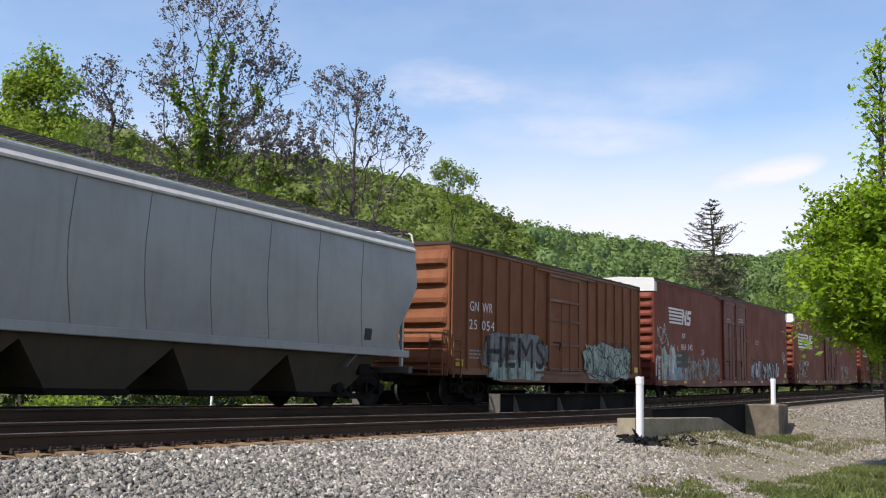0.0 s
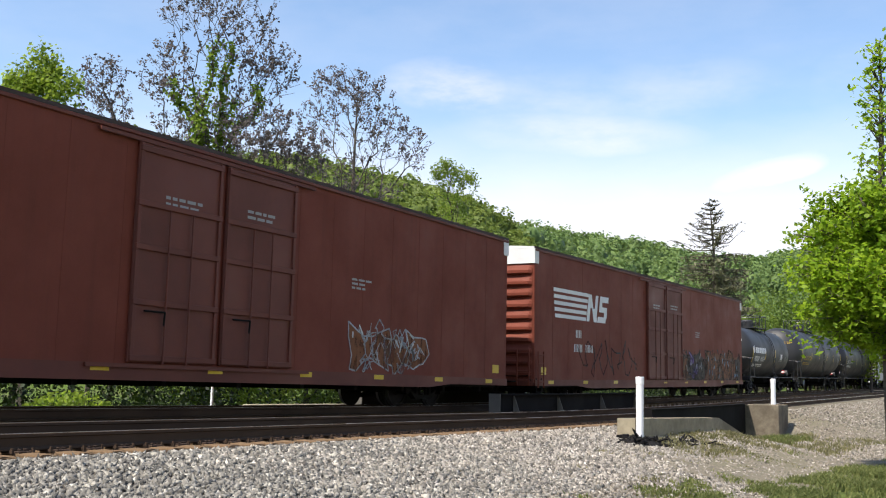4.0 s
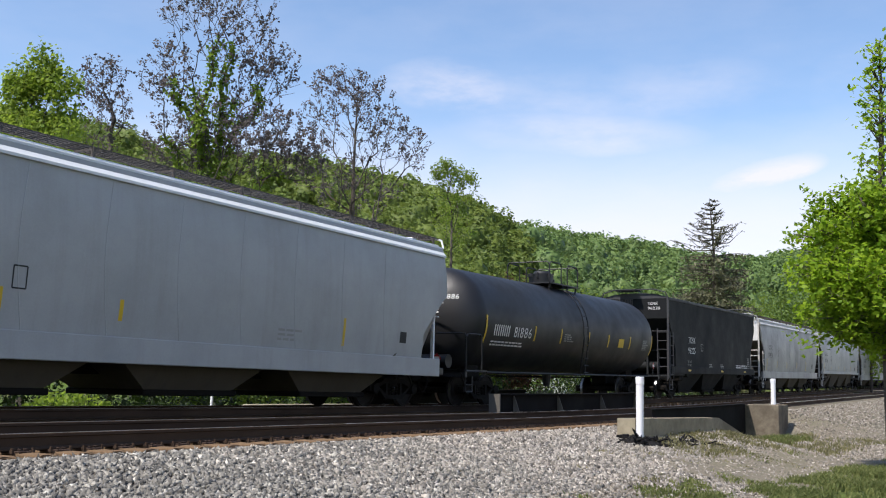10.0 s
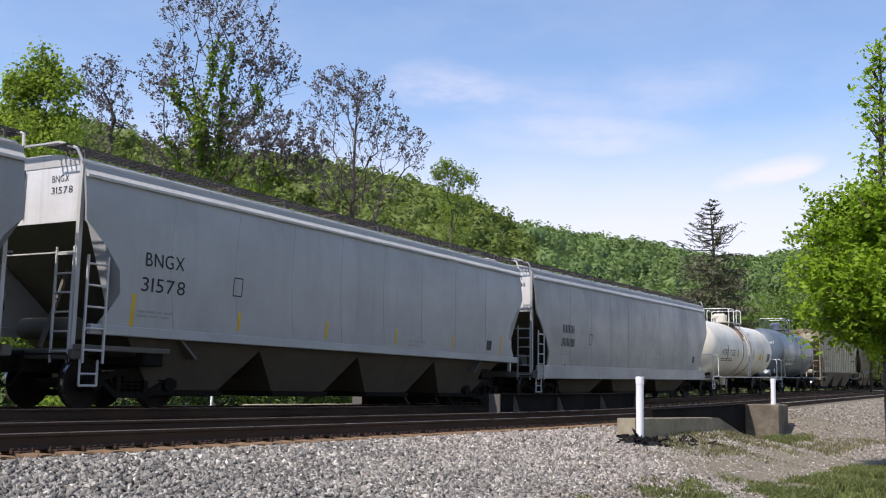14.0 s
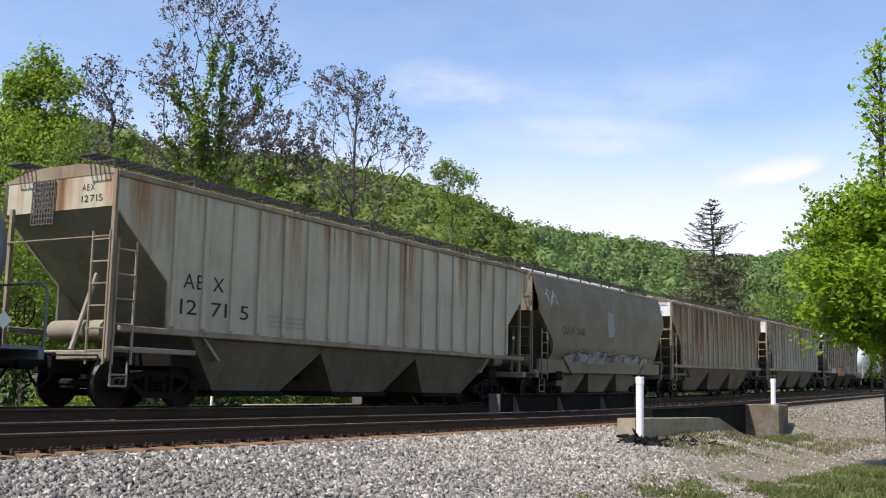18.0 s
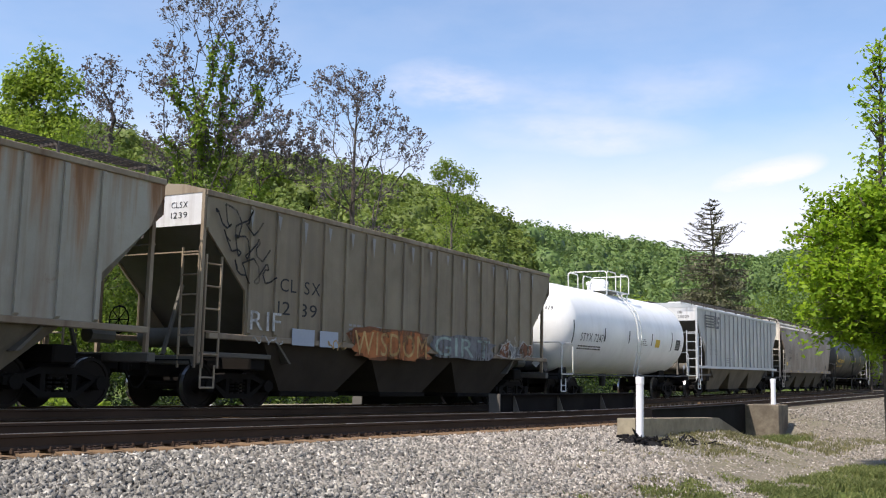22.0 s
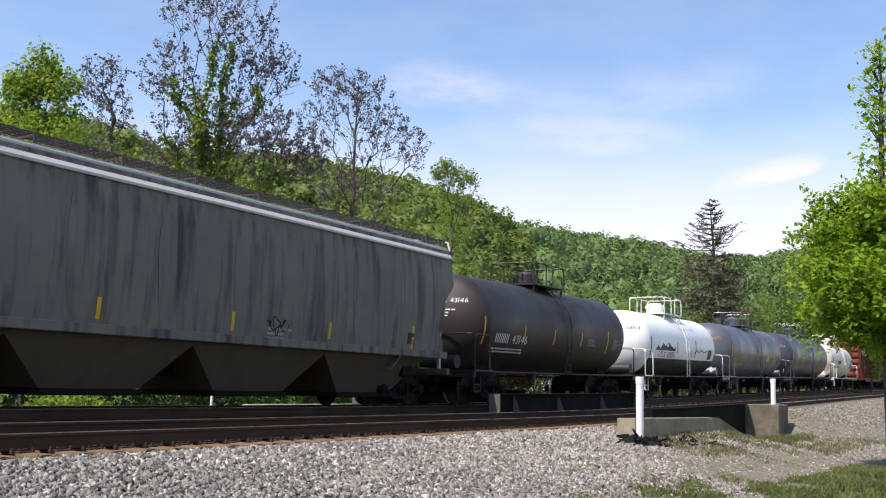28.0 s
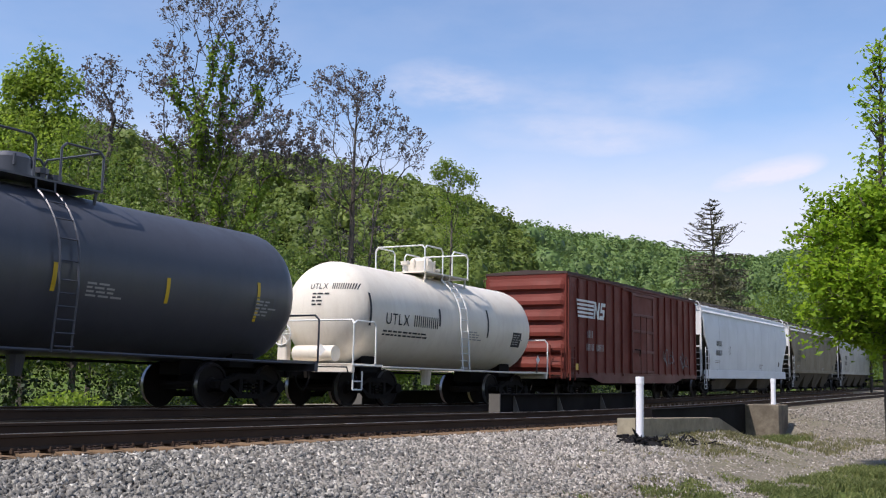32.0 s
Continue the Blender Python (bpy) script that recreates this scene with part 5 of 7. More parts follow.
graffiti(c, 1.9, 6.4, 0.80, 2.05, 5, lambda x, z: f(x, z) - 0.062, ("mint",), "black", 9, 0.06)
for x in (-7.45, -4.5, 6.9):
    reflectors(c, [x], 1.12, lambda x, z: f(x, z) - 0.06, 0.42, 0.2)
joins(c, -243.65, -228.21)


def long_box(label, x0, x1, marks, text, tags, seed):
    h = (x1 - x0) / 2
    c, f, low, eave = boxcar(label, h, BARN, 5.2, "smooth", seed)
    x, z, w, hh = marks
    stripes_mark(c, x, z, w, hh, f, WHITE)
    lettering(c, x + 1.9, z - 0.62, text[0], 0.27, 0.26, f, WHITE)
    lettering(c, x + 1.75, z - 1.12, text[1], 0.25, 0.27, f, WHITE)
    small_print(c, 0.7, 4.0, 2, 1.0, lambda x, z: f(x, z) - 0.075, FADED, seed, 0.06)
    small_print(c, -1.6, 3.9, 2, 0.9, lambda x, z: f(x, z) - 0.075, FADED, seed + 1, 0.06)
    small_print(c, 4.6, 3.0, 3, 0.7, f, FADED, seed + 2, 0.05)
    for k in range(9):
        reflectors(c, [-h + 1.0 + (2 * h - 2.4) * k / 8], 0.68, lambda x, z: f(x, z) - 0.04, 0.42, 0.11)
    reflectors(c, [-h + 0.5, h - 0.9], 0.98, f, 0.40, 0.24)
    for a, b, p, q, n, fills, line, acc in tags:
        graffiti(c, a, b, p, q, n, f, fills, line, seed * 7 + n, 0.09 if line == "black" else 0.055, acc)
    joins(c, x0, x1)
    return c, f


c, f = long_box("long red-brown high-cube boxcar with white stripe mark and graffiti", -226.33, -200.73, (-10.9, 3.3, 3.3, 0.68), ("NW", "868 345"), [(-12.6, -9.2, 0.62, 2.25, 4, ("mint", "blue", "white"), "white", None), (-12.0, -8.0, 0.60, 1.2, 4, ("mint", "silver"), "silver", None), (-8.9, -2.9, 0.75, 1.85, 9, ("rust", "grey", "rust"), "silver", "white"), (3.7, 10.4, 0.66, 1.9, 10, ("white", "silver", "pink", "white"), "black", "purple")], 2)
lettering(c, -5.95, 2.0, "DF", 0.24, 0.26, f, WHITE, "white stencilled letters")
s = Shape()
decal(s, -9.9, -8.2, 1.38, 2.06, lambda x, z: f(x, z) - 0.012)
part("data_panel", s, BLACK, c, "black load data panel")
lettering(c, -9.8, 1.86, "LD LMT", 0.12, 0.11, lambda x, z: f(x, z) - 0.014, WHITE, "white stencilled words")
lettering(c, -9.8, 1.56, "LT WT", 0.12, 0.11, lambda x, z: f(x, z) - 0.014, WHITE, "white stencilled words")
scribble(c, -12.4, 2.75, 1.3, 0.7, 4, f, "white", 3)
scribble(c, 11.3, 2.2, 0.9, 0.6, 3, f, "white", 5)
c, f = long_box("long red-brown high-cube boxcar with large white stripe mark", -198.57, -172.96, (-11.55, 2.95, 5.0, 0.95), ("##", "487 224"), [(-11.8, -8.6, 0.95, 2.1, 4, ("rust",), "silver", None), (4.6, 8.0, 0.85, 2.0, 4, ("rust",), "silver", "white")], 3)
c, f = long_box("long red-brown high-cube boxcar with colourful lower graffiti", -170.93, -144.76, (-11.6, 2.9, 5.0, 0.98), ("##", "### ###"), [(-1.6, 6.2, 0.66, 2.05, 9, ("umber", "umber", "purple", "rust"), "black", "silver"), (6.2, 12.5, 0.66, 2.15, 8, ("rust", "umber", "rust"), "black", "blue")], 4)
buffed(c, -2.0, 6.5, 0.62, 2.1, f, "umber", 7)
buffed(c, 6.1, 12.7, 0.62, 2.2, f, "rust", 8)
scribble(c, -9.5, 1.6, 6.0, 1.0, 7, f, "black", 8, 0.06)
graffiti(c, 3.2, 6.0, 1.05, 1.6, 5, lambda x, z: f(x, z) - 0.008, ("purple", "umber", "umber"), "black", 77, 0.07, "silver")

# black tank cars
c, f, h = tanker("short charcoal tank car with white block lettering", -142.85, -131.5, "char", 1.42, 2.56, WHITE, -4.1, 1.92, "#### 16114", (-4.62, -1.57, 0.92), size=0.30, plac=None)
s = Shape()
x = -3.95
for k in range(6):
    decal(s, x, x + 0.34, 2.36, 2.68, f)
    x += 0.42
part("lettering", s, WHITE, c, "large white block lettering")
s = Shape()
ring = blob(s, -4.3, 2.56, 0.4, 0.46, f, random.Random(2))
part("emblem", s, WHITE, c, "white emblem beside the lettering")
s = Shape()
decal(s, 2.3, 2.75, 2.05, 2.4, f)
part("data_panel", s, WHITE, c, "pale data panel")
tanker("long charcoal tank car with gold lettering", -130.19, -113.6, "char", 1.60, 2.80, GOLD, -6.5, 2.2, "UTLX 207289", (-7.1, -3.94, -1.19, 1.74, 4.44, 7.4), size=0.30, plac=RED)
tanker("long black tank car with white lettering", -112.32, -95.0, "black", 1.56, 2.72, WHITE, -7.0, 2.2, "UTLX 201701", (-7.5, -4.7, -2.3, 2.64, 5.08, 7.45), size=0.28, plac=RED)

# white-ended grey hopper
c, f, h = round_hopper("clean pale grey covered hopper with white ends", -93.74, -75.48, PALE, 4.30, 1.26, 0.45, 3, BLACK, (-7.1, 2.28), ("UTCX", "48087"), bars=(-7.5, -4.9, -2.4, 4.4), rim=tone("hopper_trim_white", (0.70, 0.71, 0.72), (0.45, 0.44, 0.42), 0.3, rough=0.5), cut=[(0.0, 3.0), (0.35, 2.75), (0.8, 2.3), (1.15, 1.9), (1.15, 1.26)])
tanker("long black tank car with bold white lettering", -74.2, -57.2, "black", 1.54, 2.68, WHITE, -6.8, 2.1, "#### 81886", (-7.33, -3.94, -1.86, 0.59, 2.52, 4.83, 7.38), size=0.33, bar_z=2.25, sign=3.6, plac=RED)

# black hopper
h = 7.64
c, f = hopper("black steel hopper car with white stencilled lettering", h, COAL, FLAT, 1.40, 4.38, 3, boards=False, cut=[(0.0, 3.5), (0.95, 2.2), (1.0, 1.4)], name="hopper_car", wide_sill=0.3, slope=COAL, rim=tone("hopper_black_rim", (0.05, 0.05, 0.054), (0.03, 0.03, 0.03), 0.4, rough=0.6))
lettering(c, -4.75, 2.50, "TCMX", 0.27, 0.30, f, WHITE)
lettering(c, -4.8, 2.03, "96225", 0.225, 0.30, f, WHITE)
lettering(c, -4.9, 1.62, "LD LMT", 0.11, 0.10, f, FADED)
lettering(c, -4.9, 1.46, "LT WT", 0.11, 0.10, f, FADED)
s = Shape()
stroke(s, [(-2.75, 2.2), (-2.45, 2.2), (-2.45, 2.5), (-2.75, 2.5), (-2.75, 2.2)], 0.03, f)
stroke(s, [(4.9, 1.34), (5.3, 1.34), (5.3, 1.62), (4.9, 1.62), (4.9, 1.34)], 0.03, f)
part("stencil_frame", s, FADED, c, "small stencilled frames")
for x in (-3.0, -1.0, 2.2):
    small_print(c, x + 1.6, 1.56, 3, 0.5, f, FADED, 24 + int(x), 0.04)
small_print(c, 3.6, 1.55, 3, 2.4, f, WHITE, 22)
small_print(c, 6.0, 1.95, 6, 0.4, f, FADED, 29, 0.05)
end_mark(c, h, 4.38, WHITE, ("TCMX", "96225"))
part("end_walkway", Shape().box(-h - 0.45, -h + 0.3, -0.2, 0.75, 4.70, 4.76), COAL, c)
reflectors(c, [-5.0, 0.5, 5.0], 1.22, lambda x, z: f(x, z) - 0.056, 0.4, 0.08)
joins(c, -55.97, -40.68)

# grey hoppers
TOPRUST = tone("hopper_roof_brown", (0.40, 0.36, 0.32), (0.24, 0.19, 0.15), 0.5, rough=0.6)
round_hopper("grey covered hopper with yellow reflectors and black lettering", -39.07, -22.28, GREY, 4.25, 1.30, 0.36, 4, BLACK, (-6.86, 2.62), ("CSYX", "13326"), bars=(-7.1, -4.51, -1.76, 1.23, 4.14), cap=WHITE, roof_col=TOPRUST, cut=[(0.0, 3.1), (0.35, 2.75), (0.6, 2.3), (0.95, 1.6), (1.0, 1.3)])
round_hopper("pale grey covered hopper with rounded ends and bays below", -21.01, -3.82, PALE, 4.25, 1.46, 0.16, 4, BLACK, (-7.2, 2.6), ("BNGX", "31578"), bars=(-7.41, -4.55, -1.56, 1.38, 4.3, 7.2), cut=[(0.0, 3.25), (0.45, 2.85), (0.8, 2.45), (0.86, 2.05), (0.62, 1.7), (0.45, 1.46)])
round_hopper("long grey covered hopper with a white end", -2.71, 16.61, GREY, 4.30, 1.26, 0.42, 3, BLACK, (-7.6, 2.4), ("####", "#####"), rim=PALE)
WT = dict(rail_col=RAILWHITE, bar_ink=BLACK)
c, f, h = tanker("white tank car with rust-stained dome and black lettering", 17.91, 31.9, "stained", 1.44, 2.58, BLACK, -5.0, 2.12, "HCPX 17255", (-3.96, -1.85, 1.47, 3.68), size=0.32, trim=TANKS["stained"], band=RUSTBAND, sign=2.8, plac=WHITE, **WT)
for x0, x1, g0, g1 in ((-0.70, -0.30, -70, 74), (-0.30, 0.35, -60, 52), (0.35, 0.95, -74, 78)):
    s = Shape().rings([[(x, 1.478 * math.sin(radians(g)), 2.45 + 1.478 * math.cos(radians(g))) for g in [g0 + (g1 - g0) * k / 14 for k in range(15)]] for x in (x0, x1)], close=False)
    part("rust_stain", s, SPRAY["ochre"], c, "ochre rust runs below the dome")
tanker("blue-grey tank car with white lettering", 33.11, 44.5, "blue", 1.50, 2.68, WHITE, -3.8, 2.1, "UCLX 16363", (-4.7,), size=0.26, trim=TANKS["blue"], plac=WHITE)

# older hoppers
ribbed_hopper("cream ribbed covered hopper with heavy rust stains", 45.78, 62.75, CREAM, 4.22, 18, BLACK, -6.72, 2.3, ("AE X", "12 71 5"), end=CREAM, slope=tone("slope_tan", (0.26, 0.235, 0.18), (0.14, 0.115, 0.08), 0.55, (0.12, 0.08, 0.05), 0.5, rough=0.7, gloss=0.2))
h = 6.295
c, f = hopper("olive-brown angled covered hopper with silver graffiti", h, OLIVE, ANGLED, 1.45, 4.22, 3, rim=OLIVE, end=OLIVE, slope=OLIVE, wide_sill=0.42, cut=[(0.0, 3.05), (1.05, 2.1), (1.1, 1.45)], cap=CHIPPED)
lettering(c, -4.5, 2.35, "CLSX 5601", 0.23, 0.27, f, BLACK)
graffiti(c, -4.1, 4.4, 1.28, 1.78, 9, lambda x, z: f(x, z) - 0.03, ("silver",), "black", 15, 0.03)
s = Shape()
blob(s, 0.1, 2.85, 0.7, 1.1, f, random.Random(4), 16)
part("faded_patch", s, FADED, c, "faded round paint patch")
scribble(c, -5.7, 3.5, 0.9, 0.45, 4, f, "white", 6, 0.03)
end_mark(c, h, 4.22, BLACK, ("CLSX", "5601"))
joins(c, 63.65, 76.24)
ribbed_hopper("rust-streaked ribbed covered hopper", 77.5, 93.94, RUSTY, 4.24, 17, BLACK, -6.75, 2.2, ("CG CX", "20 00 6"), post=tone("post_pale", (0.32, 0.285, 0.20), (0.17, 0.10, 0.05), 0.5, rough=0.6))
c, f, h = ribbed_hopper("tan-grey ribbed covered hopper with black scrawled graffiti", 95.44, 112.18, RIBGREY, 4.24, 18, BLACK, -6.75, 2.3, ("AEX", "17 625"))
lettering(c, -8.22, 3.72, "DROX", 0.29, 0.34, f, SPRAY["black"], "black scrawled graffiti letters")
scribble(c, -7.9, 3.3, 1.0, 0.34, 3, f, "black", 31, 0.035)
lettering(c, -7.75, 2.86, "90S", 0.26, 0.30, f, SPRAY["black"], "black scrawled graffiti letters")
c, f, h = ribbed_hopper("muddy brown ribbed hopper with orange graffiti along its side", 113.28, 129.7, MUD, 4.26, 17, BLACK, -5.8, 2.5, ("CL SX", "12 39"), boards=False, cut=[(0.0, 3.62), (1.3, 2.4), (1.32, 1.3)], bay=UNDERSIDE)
g = lambda x, z: f(x, z) - 0.062
buffed(c, -3.3, 0.6, 1.12, 1.95, g, "rust", 41)
buffed(c, -3.2, 0.5, 1.16, 1.9, lambda x, z: g(x, z) - 0.002, "orange", 42)
lettering(c, -3.05, 1.25, "WISDOM", 0.575, 0.60, lambda x, z: g(x, z) - 0.004, SPRAY["amber"], "sprayed amber graffiti letters")
buffed(c, 0.5, 4.3, 1.26, 1.98, g, "grey", 43)
lettering(c, 0.7, 1.36, "GIRT", 0.84, 0.54, lambda x, z: g(x, z) - 0.004, SPRAY["mint"], "sprayed pale graffiti letters")
for k in range(16):
    s = Shape()
    x = -h + 1.35 + (2 * h - 2.8) * k / 15
    s.add([(x - 0.07, g(x, 4.1), 4.10), (x + 0.07, g(x, 4.1), 4.08), (x + 0.0, g(x, 3.6), 3.68 + 0.12 * math.sin(k * 2.3))], [(0, 2, 1)])
    part("bleached_streak", s, FADED, c, "bleached streak under the top chord")
graffiti(c, 4.5, 6.6, 1.36, 1.95, 3, g, ("rust", "grey"), "white", 43, 0.03)
lettering(c, -6.8, 1.62, "RIF", 0.36, 0.42, g, SPRAY["white"], "white scrawled graffiti letters")
scribble(c, -6.75, 1.42, 1.0, 0.16, 3, g, "white", 44, 0.03)
scribble(c, -4.1, 1.42, 0.7, 0.2, 3, g, "amber", 48, 0.035)
for k in range(3):
    scribble(c, -8.0 + 0.3 * k, 3.8 - 0.5 * k, 1.3, 0.5, 3, g, "black", 45 + k, 0.04)
for x, w in ((-5.4, 0.8), (-4.4, 0.7)):
    s = Shape()
    decal(s, x, x + w, 1.36, 1.72, g)
    part("data_panel", s, tone("panel_blue_grey", (0.36, 0.40, 0.47), (0.3, 0.3, 0.3), 0.3), c, "pale blue stencilled panel")
tanker("bright white tank car with black lettering", 130.81, 145.3, "white", 1.60, 2.80, BLACK, -5.75, 2.2, "STYX 72479", (-6.44, -3.49, -0.88, 1.82, 4.45), size=0.30, trim=TANKS["white"], sign=2.3, plac=WHITE, low_trim=DARKRAIL, **WT)
c, f, h = ribbed_hopper("blue-grey ribbed covered hopper with dark stripe mark", 146.59, 163.12, BLUEGREY, 4.24, 17, FADED, -6.1, 2.55, ("##", "25 50 9"), rim=tone("hopper_light_trim", (0.5, 0.52, 0.53), (0.3, 0.28, 0.26), 0.4))
stripes_mark(c, -7.1, 3.35, 2.5, 0.6, lambda x, z: f(x, z) - 0.06, tone("mark_dark", (0.06, 0.065, 0.08), (0.15, 0.15, 0.15), 0.3))
c, f, h = round_hopper("tan-grey stained covered hopper with cream end", 164.59, 181.13, TAN, 4.28, 1.46, 0.16, 4, BLACK, (-6.6, 2.5), ("GACX", "5897"), end=tone("end_cream", (0.66, 0.60, 0.50), (0.4, 0.34, 0.28), 0.35), rim=tone("hopper_tan_trim", (0.52, 0.46, 0.38), (0.3, 0.24, 0.18), 0.4), cut=[(0.0, 3.3), (0.45, 2.9), (0.8, 2.4), (0.9, 1.9), (0.95, 1.46)])
lettering(c, 6.3, 3.6, "####", 0.42, 0.34, f, FADED)
reflectors(c, [-7.1], 1.75, f, 0.42, 0.2)
reflectors(c, [-6 + 2.1 * k for k in range(7)], 1.33, lambda x, z: f(x, z) - 0.055, 0.4, 0.08)
tanker("long black tank car with gold lettering and dome platform", 182.5, 198.8, "black", 1.60, 2.80, GOLD, -6.4, 2.2, "#### ######", (-6.95, -3.62, -0.9, 1.8, 4.4), size=0.28, plac=RED)
c, f, h = round_hopper("grey covered hopper with dark vertical soot streaks", 200.09, 219.78, STAIN, 4.28, 1.46, 0.16, 4, BLACK, (-8.16, 2.45), ("TILX", "645840"), bars=(-8.5, -5.97, -2.56, 0.9, 4.2, 7.8), cut=[(0.0, 3.3), (0.42, 2.9), (0.72, 2.5), (0.78, 2.1), (0.5, 1.75), (0.4, 1.46)])
scribble(c, 2.0, 1.75, 0.6, 0.3, 3, f, "black", 51, 0.03)

# tail of the picture: tank cars, red boxcar, hoppers
tanker("dark brown tank car with white lettering", 221.22, 234.6, "brown", 1.46, 2.60, WHITE, -5.2, 1.9, "#### 43146", (-6.0, -3.25, -0.94, 1.39, 3.92), size=0.28, bar_z=2.2)
c, f, h = tanker("white tank car with black belly and mountain picture", 235.92, 247.7, "white", 1.38, 2.50, BLACK, -3.7, 1.82, "UTLX 300054", (-4.77, -1.21, 1.61), size=0.26, trim=TANKS["white"], bar_z=2.25, plac=None, low_trim=DARKRAIL, **WT)
n = 16
s = Shape().rings([[(x, -(1.414 + d) * math.sin(radians(g)), 2.37 + (1.414 + d) * math.cos(radians(g))) for g in [116 + 128 * k / n for k in range(n + 1)]] for x, d in ((-4.8, 0.0), (4.8, 0.0))], close=False)
part("black_belly", s, TANKS["black"], c, "black painted belly of the tank")
s = Shape()
pts = [(-4.2, 2.12), (-3.9, 2.3), (-3.6, 2.16), (-3.2, 2.42), (-2.9, 2.28), (-2.5, 2.46), (-2.1, 2.3), (-1.8, 2.2), (-1.5, 2.26)]
for (xa, za), (xb, zb) in zip(pts, pts[1:]):
    s.add([(xa, f(xa, 2.10), 2.10), (xb, f(xb, 2.10), 2.10), (xb, f(xb, zb), zb), (xa, f(xa, za), za)], [(0, 1, 2, 3)])
stroke(s, [(1.4, 2.05), (1.8, 2.22), (2.1, 2.1), (2.5, 2.25), (2.9, 2.12), (3.4, 2.2)], 0.05, f)
part("mountain_outline", s, tone("mural_navy", (0.035, 0.045, 0.075), (0.06, 0.06, 0.06), 0.3, rough=0.6), c, "dark painted mountain outline")
tanker("slate grey tank car with gold lettering", 248.94, 262.4, "slate", 1.44, 2.52, GOLD, -5.3, 1.92, "UTLX 46820", (-5.85, -0.22, 3.9), size=0.32, trim=TANKS["slate"], sign=2.0, plac=WHITE)
tanker("dark slate tank car with faded lettering", 263.71, 278.0, "dark_slate", 1.46, 2.54, FADED, -5.2, 1.95, "#### 126323", (-6.1, -2.9, -0.2, 2.4, 5.0), size=0.28, trim=TANKS["dark_slate"])
tanker("short cream-white tank car with black lettering", 279.33, 290.5, "cream", 1.30, 2.46, BLACK, -3.9, 2.1, "UTLX ######", (-4.6, -1.21, 1.66), size=0.30, trim=TANKS["cream"], bar_z=2.4, plac=WHITE, **WT)
h = 7.535
c, f, low, eave = boxcar("deep red boxcar with outside posts and white stripe mark", h, DEEP, 4.62, "posts", 6)
g = lambda x, z: f(x, z) - 0.06
stripes_mark(c, -6.8, 3.0, 2.7, 0.62, g, WHITE)
lettering(c, -5.8, 2.3, "##", 0.26, 0.26, g, FADED)
lettering(c, -5.9, 1.85, "### ###", 0.24, 0.24, g, FADED)
reflectors(c, [-7.0], 1.15, g, 0.36, 0.22)
scribble(c, 2.6, 1.7, 1.6, 0.6, 4, g, "grey", 61)
scribble(c, 5.0, 1.6, 1.2, 0.6, 4, g, "grey", 62)
joins(c, 291.94, 307.01)
round_hopper("bright pale covered hopper with white ladders", 308.44, 326.47, tone("hopper_white", (0.60, 0.63, 0.66), (0.4, 0.39, 0.37), 0.3, rough=0.5), 4.3, 1.30, 0.4, 3, BLACK, (-7.0, 2.5), ("####", "#####"), rim=CHIPPED)
round_hopper("brown-grey weathered covered hopper", 328.15, 344.7, OLIVE, 4.25, 1.46, 0.16, 4, BLACK, (-6.6, 2.5), ("####", "#####"))
round_hopper("grey covered hopper at the rear of the train", 346.01, 363.6, GREY, 4.25, 1.46, 0.16, 4, BLACK, (-6.6, 2.5), ("####", "#####"))


# ---------------------------------------------------------------- sleepers and fastenings
def sleepers(name, label, y0, z, x0, x1, step, tops, fine, seed):
    """Sleepers of one track, each with plates, spikes and anchors on the side that is seen."""
    rng = random.Random(seed)
    root = new(name)
    tagged(root, label, "track", kind="structure")
    meshes = []
    for k in range(4):
        j = random.Random(seed + k)
        s = Shape().box(-0.115 + j.uniform(-0.01, 0.01), 0.115 + j.uniform(-0.01, 0.01), -1.32 + j.uniform(-0.05, 0.05), 1.32 + j.uniform(-0.04, 0.04), -0.18, 0.0, 0.015)
        s.v = [(a + j.uniform(-0.006, 0.006), b + j.uniform(-0.01, 0.01), c + j.uniform(-0.005, 0.005)) for a, b, c in s.v]
        me = s.data("sleeper")
        me.materials.append(M["tie_wood"])
        meshes.append(me)
    plate = Shape().box(-0.09, 0.09, -0.17, 0.17, 0.0, 0.022, 0.006).data("tie_plate")
    plate.materials.append(M["plate"])
    spike = Shape().box(-0.009, 0.009, -0.009, 0.009, 0.02, 0.034).box(-0.018, 0.018, -0.02, 0.024, 0.034, 0.046, 0.004).data("spike")
    spike.materials.append(M["plate"])
    anchor = Shape().box(-0.014, 0.014, -0.12, 0.11, 0.0, 0.028).box(-0.014, 0.014, -0.135, -0.105, -0.01, 0.055).data("rail_anchor")
    anchor.materials.append(M["rail_steel"])
    x = x0
    while x < x1:
        xx = x + rng.uniform(-0.03, 0.03)
        zz = z - 0.185 - 0.024 + rise(xx)
        t = like("sleeper", meshes[rng.randrange(4)], root, xx, y0 + (0.5 if y0 < 12 and xx > 28.9 else 0.0), zz, rng.uniform(-0.02, 0.02))      # those on the bridge stand behind the edge girder
        if fine[0] < xx < fine[1]:
            for yr in tops:
                like("tie_plate", plate, t, 0, yr, 0.0)
            yr = tops[0]
            like("spike", spike, t, 0.05, yr - 0.10, 0.0)
            like("spike", spike, t, -0.05, yr - 0.13, 0.0)
            like("rail_anchor", anchor, t, 0.14, yr, 0.0)
            like("rail_anchor", anchor, t, -0.14, yr, 0.0)
        x += step
    return root


sleepers("track_near", "weathered brown timber sleepers of the near track", (NEAR_RAIL + FAR_RAIL) / 2, -0.115, -12, 40.0, 0.5, (-0.75, 0.75), (5.5, 29), 1)
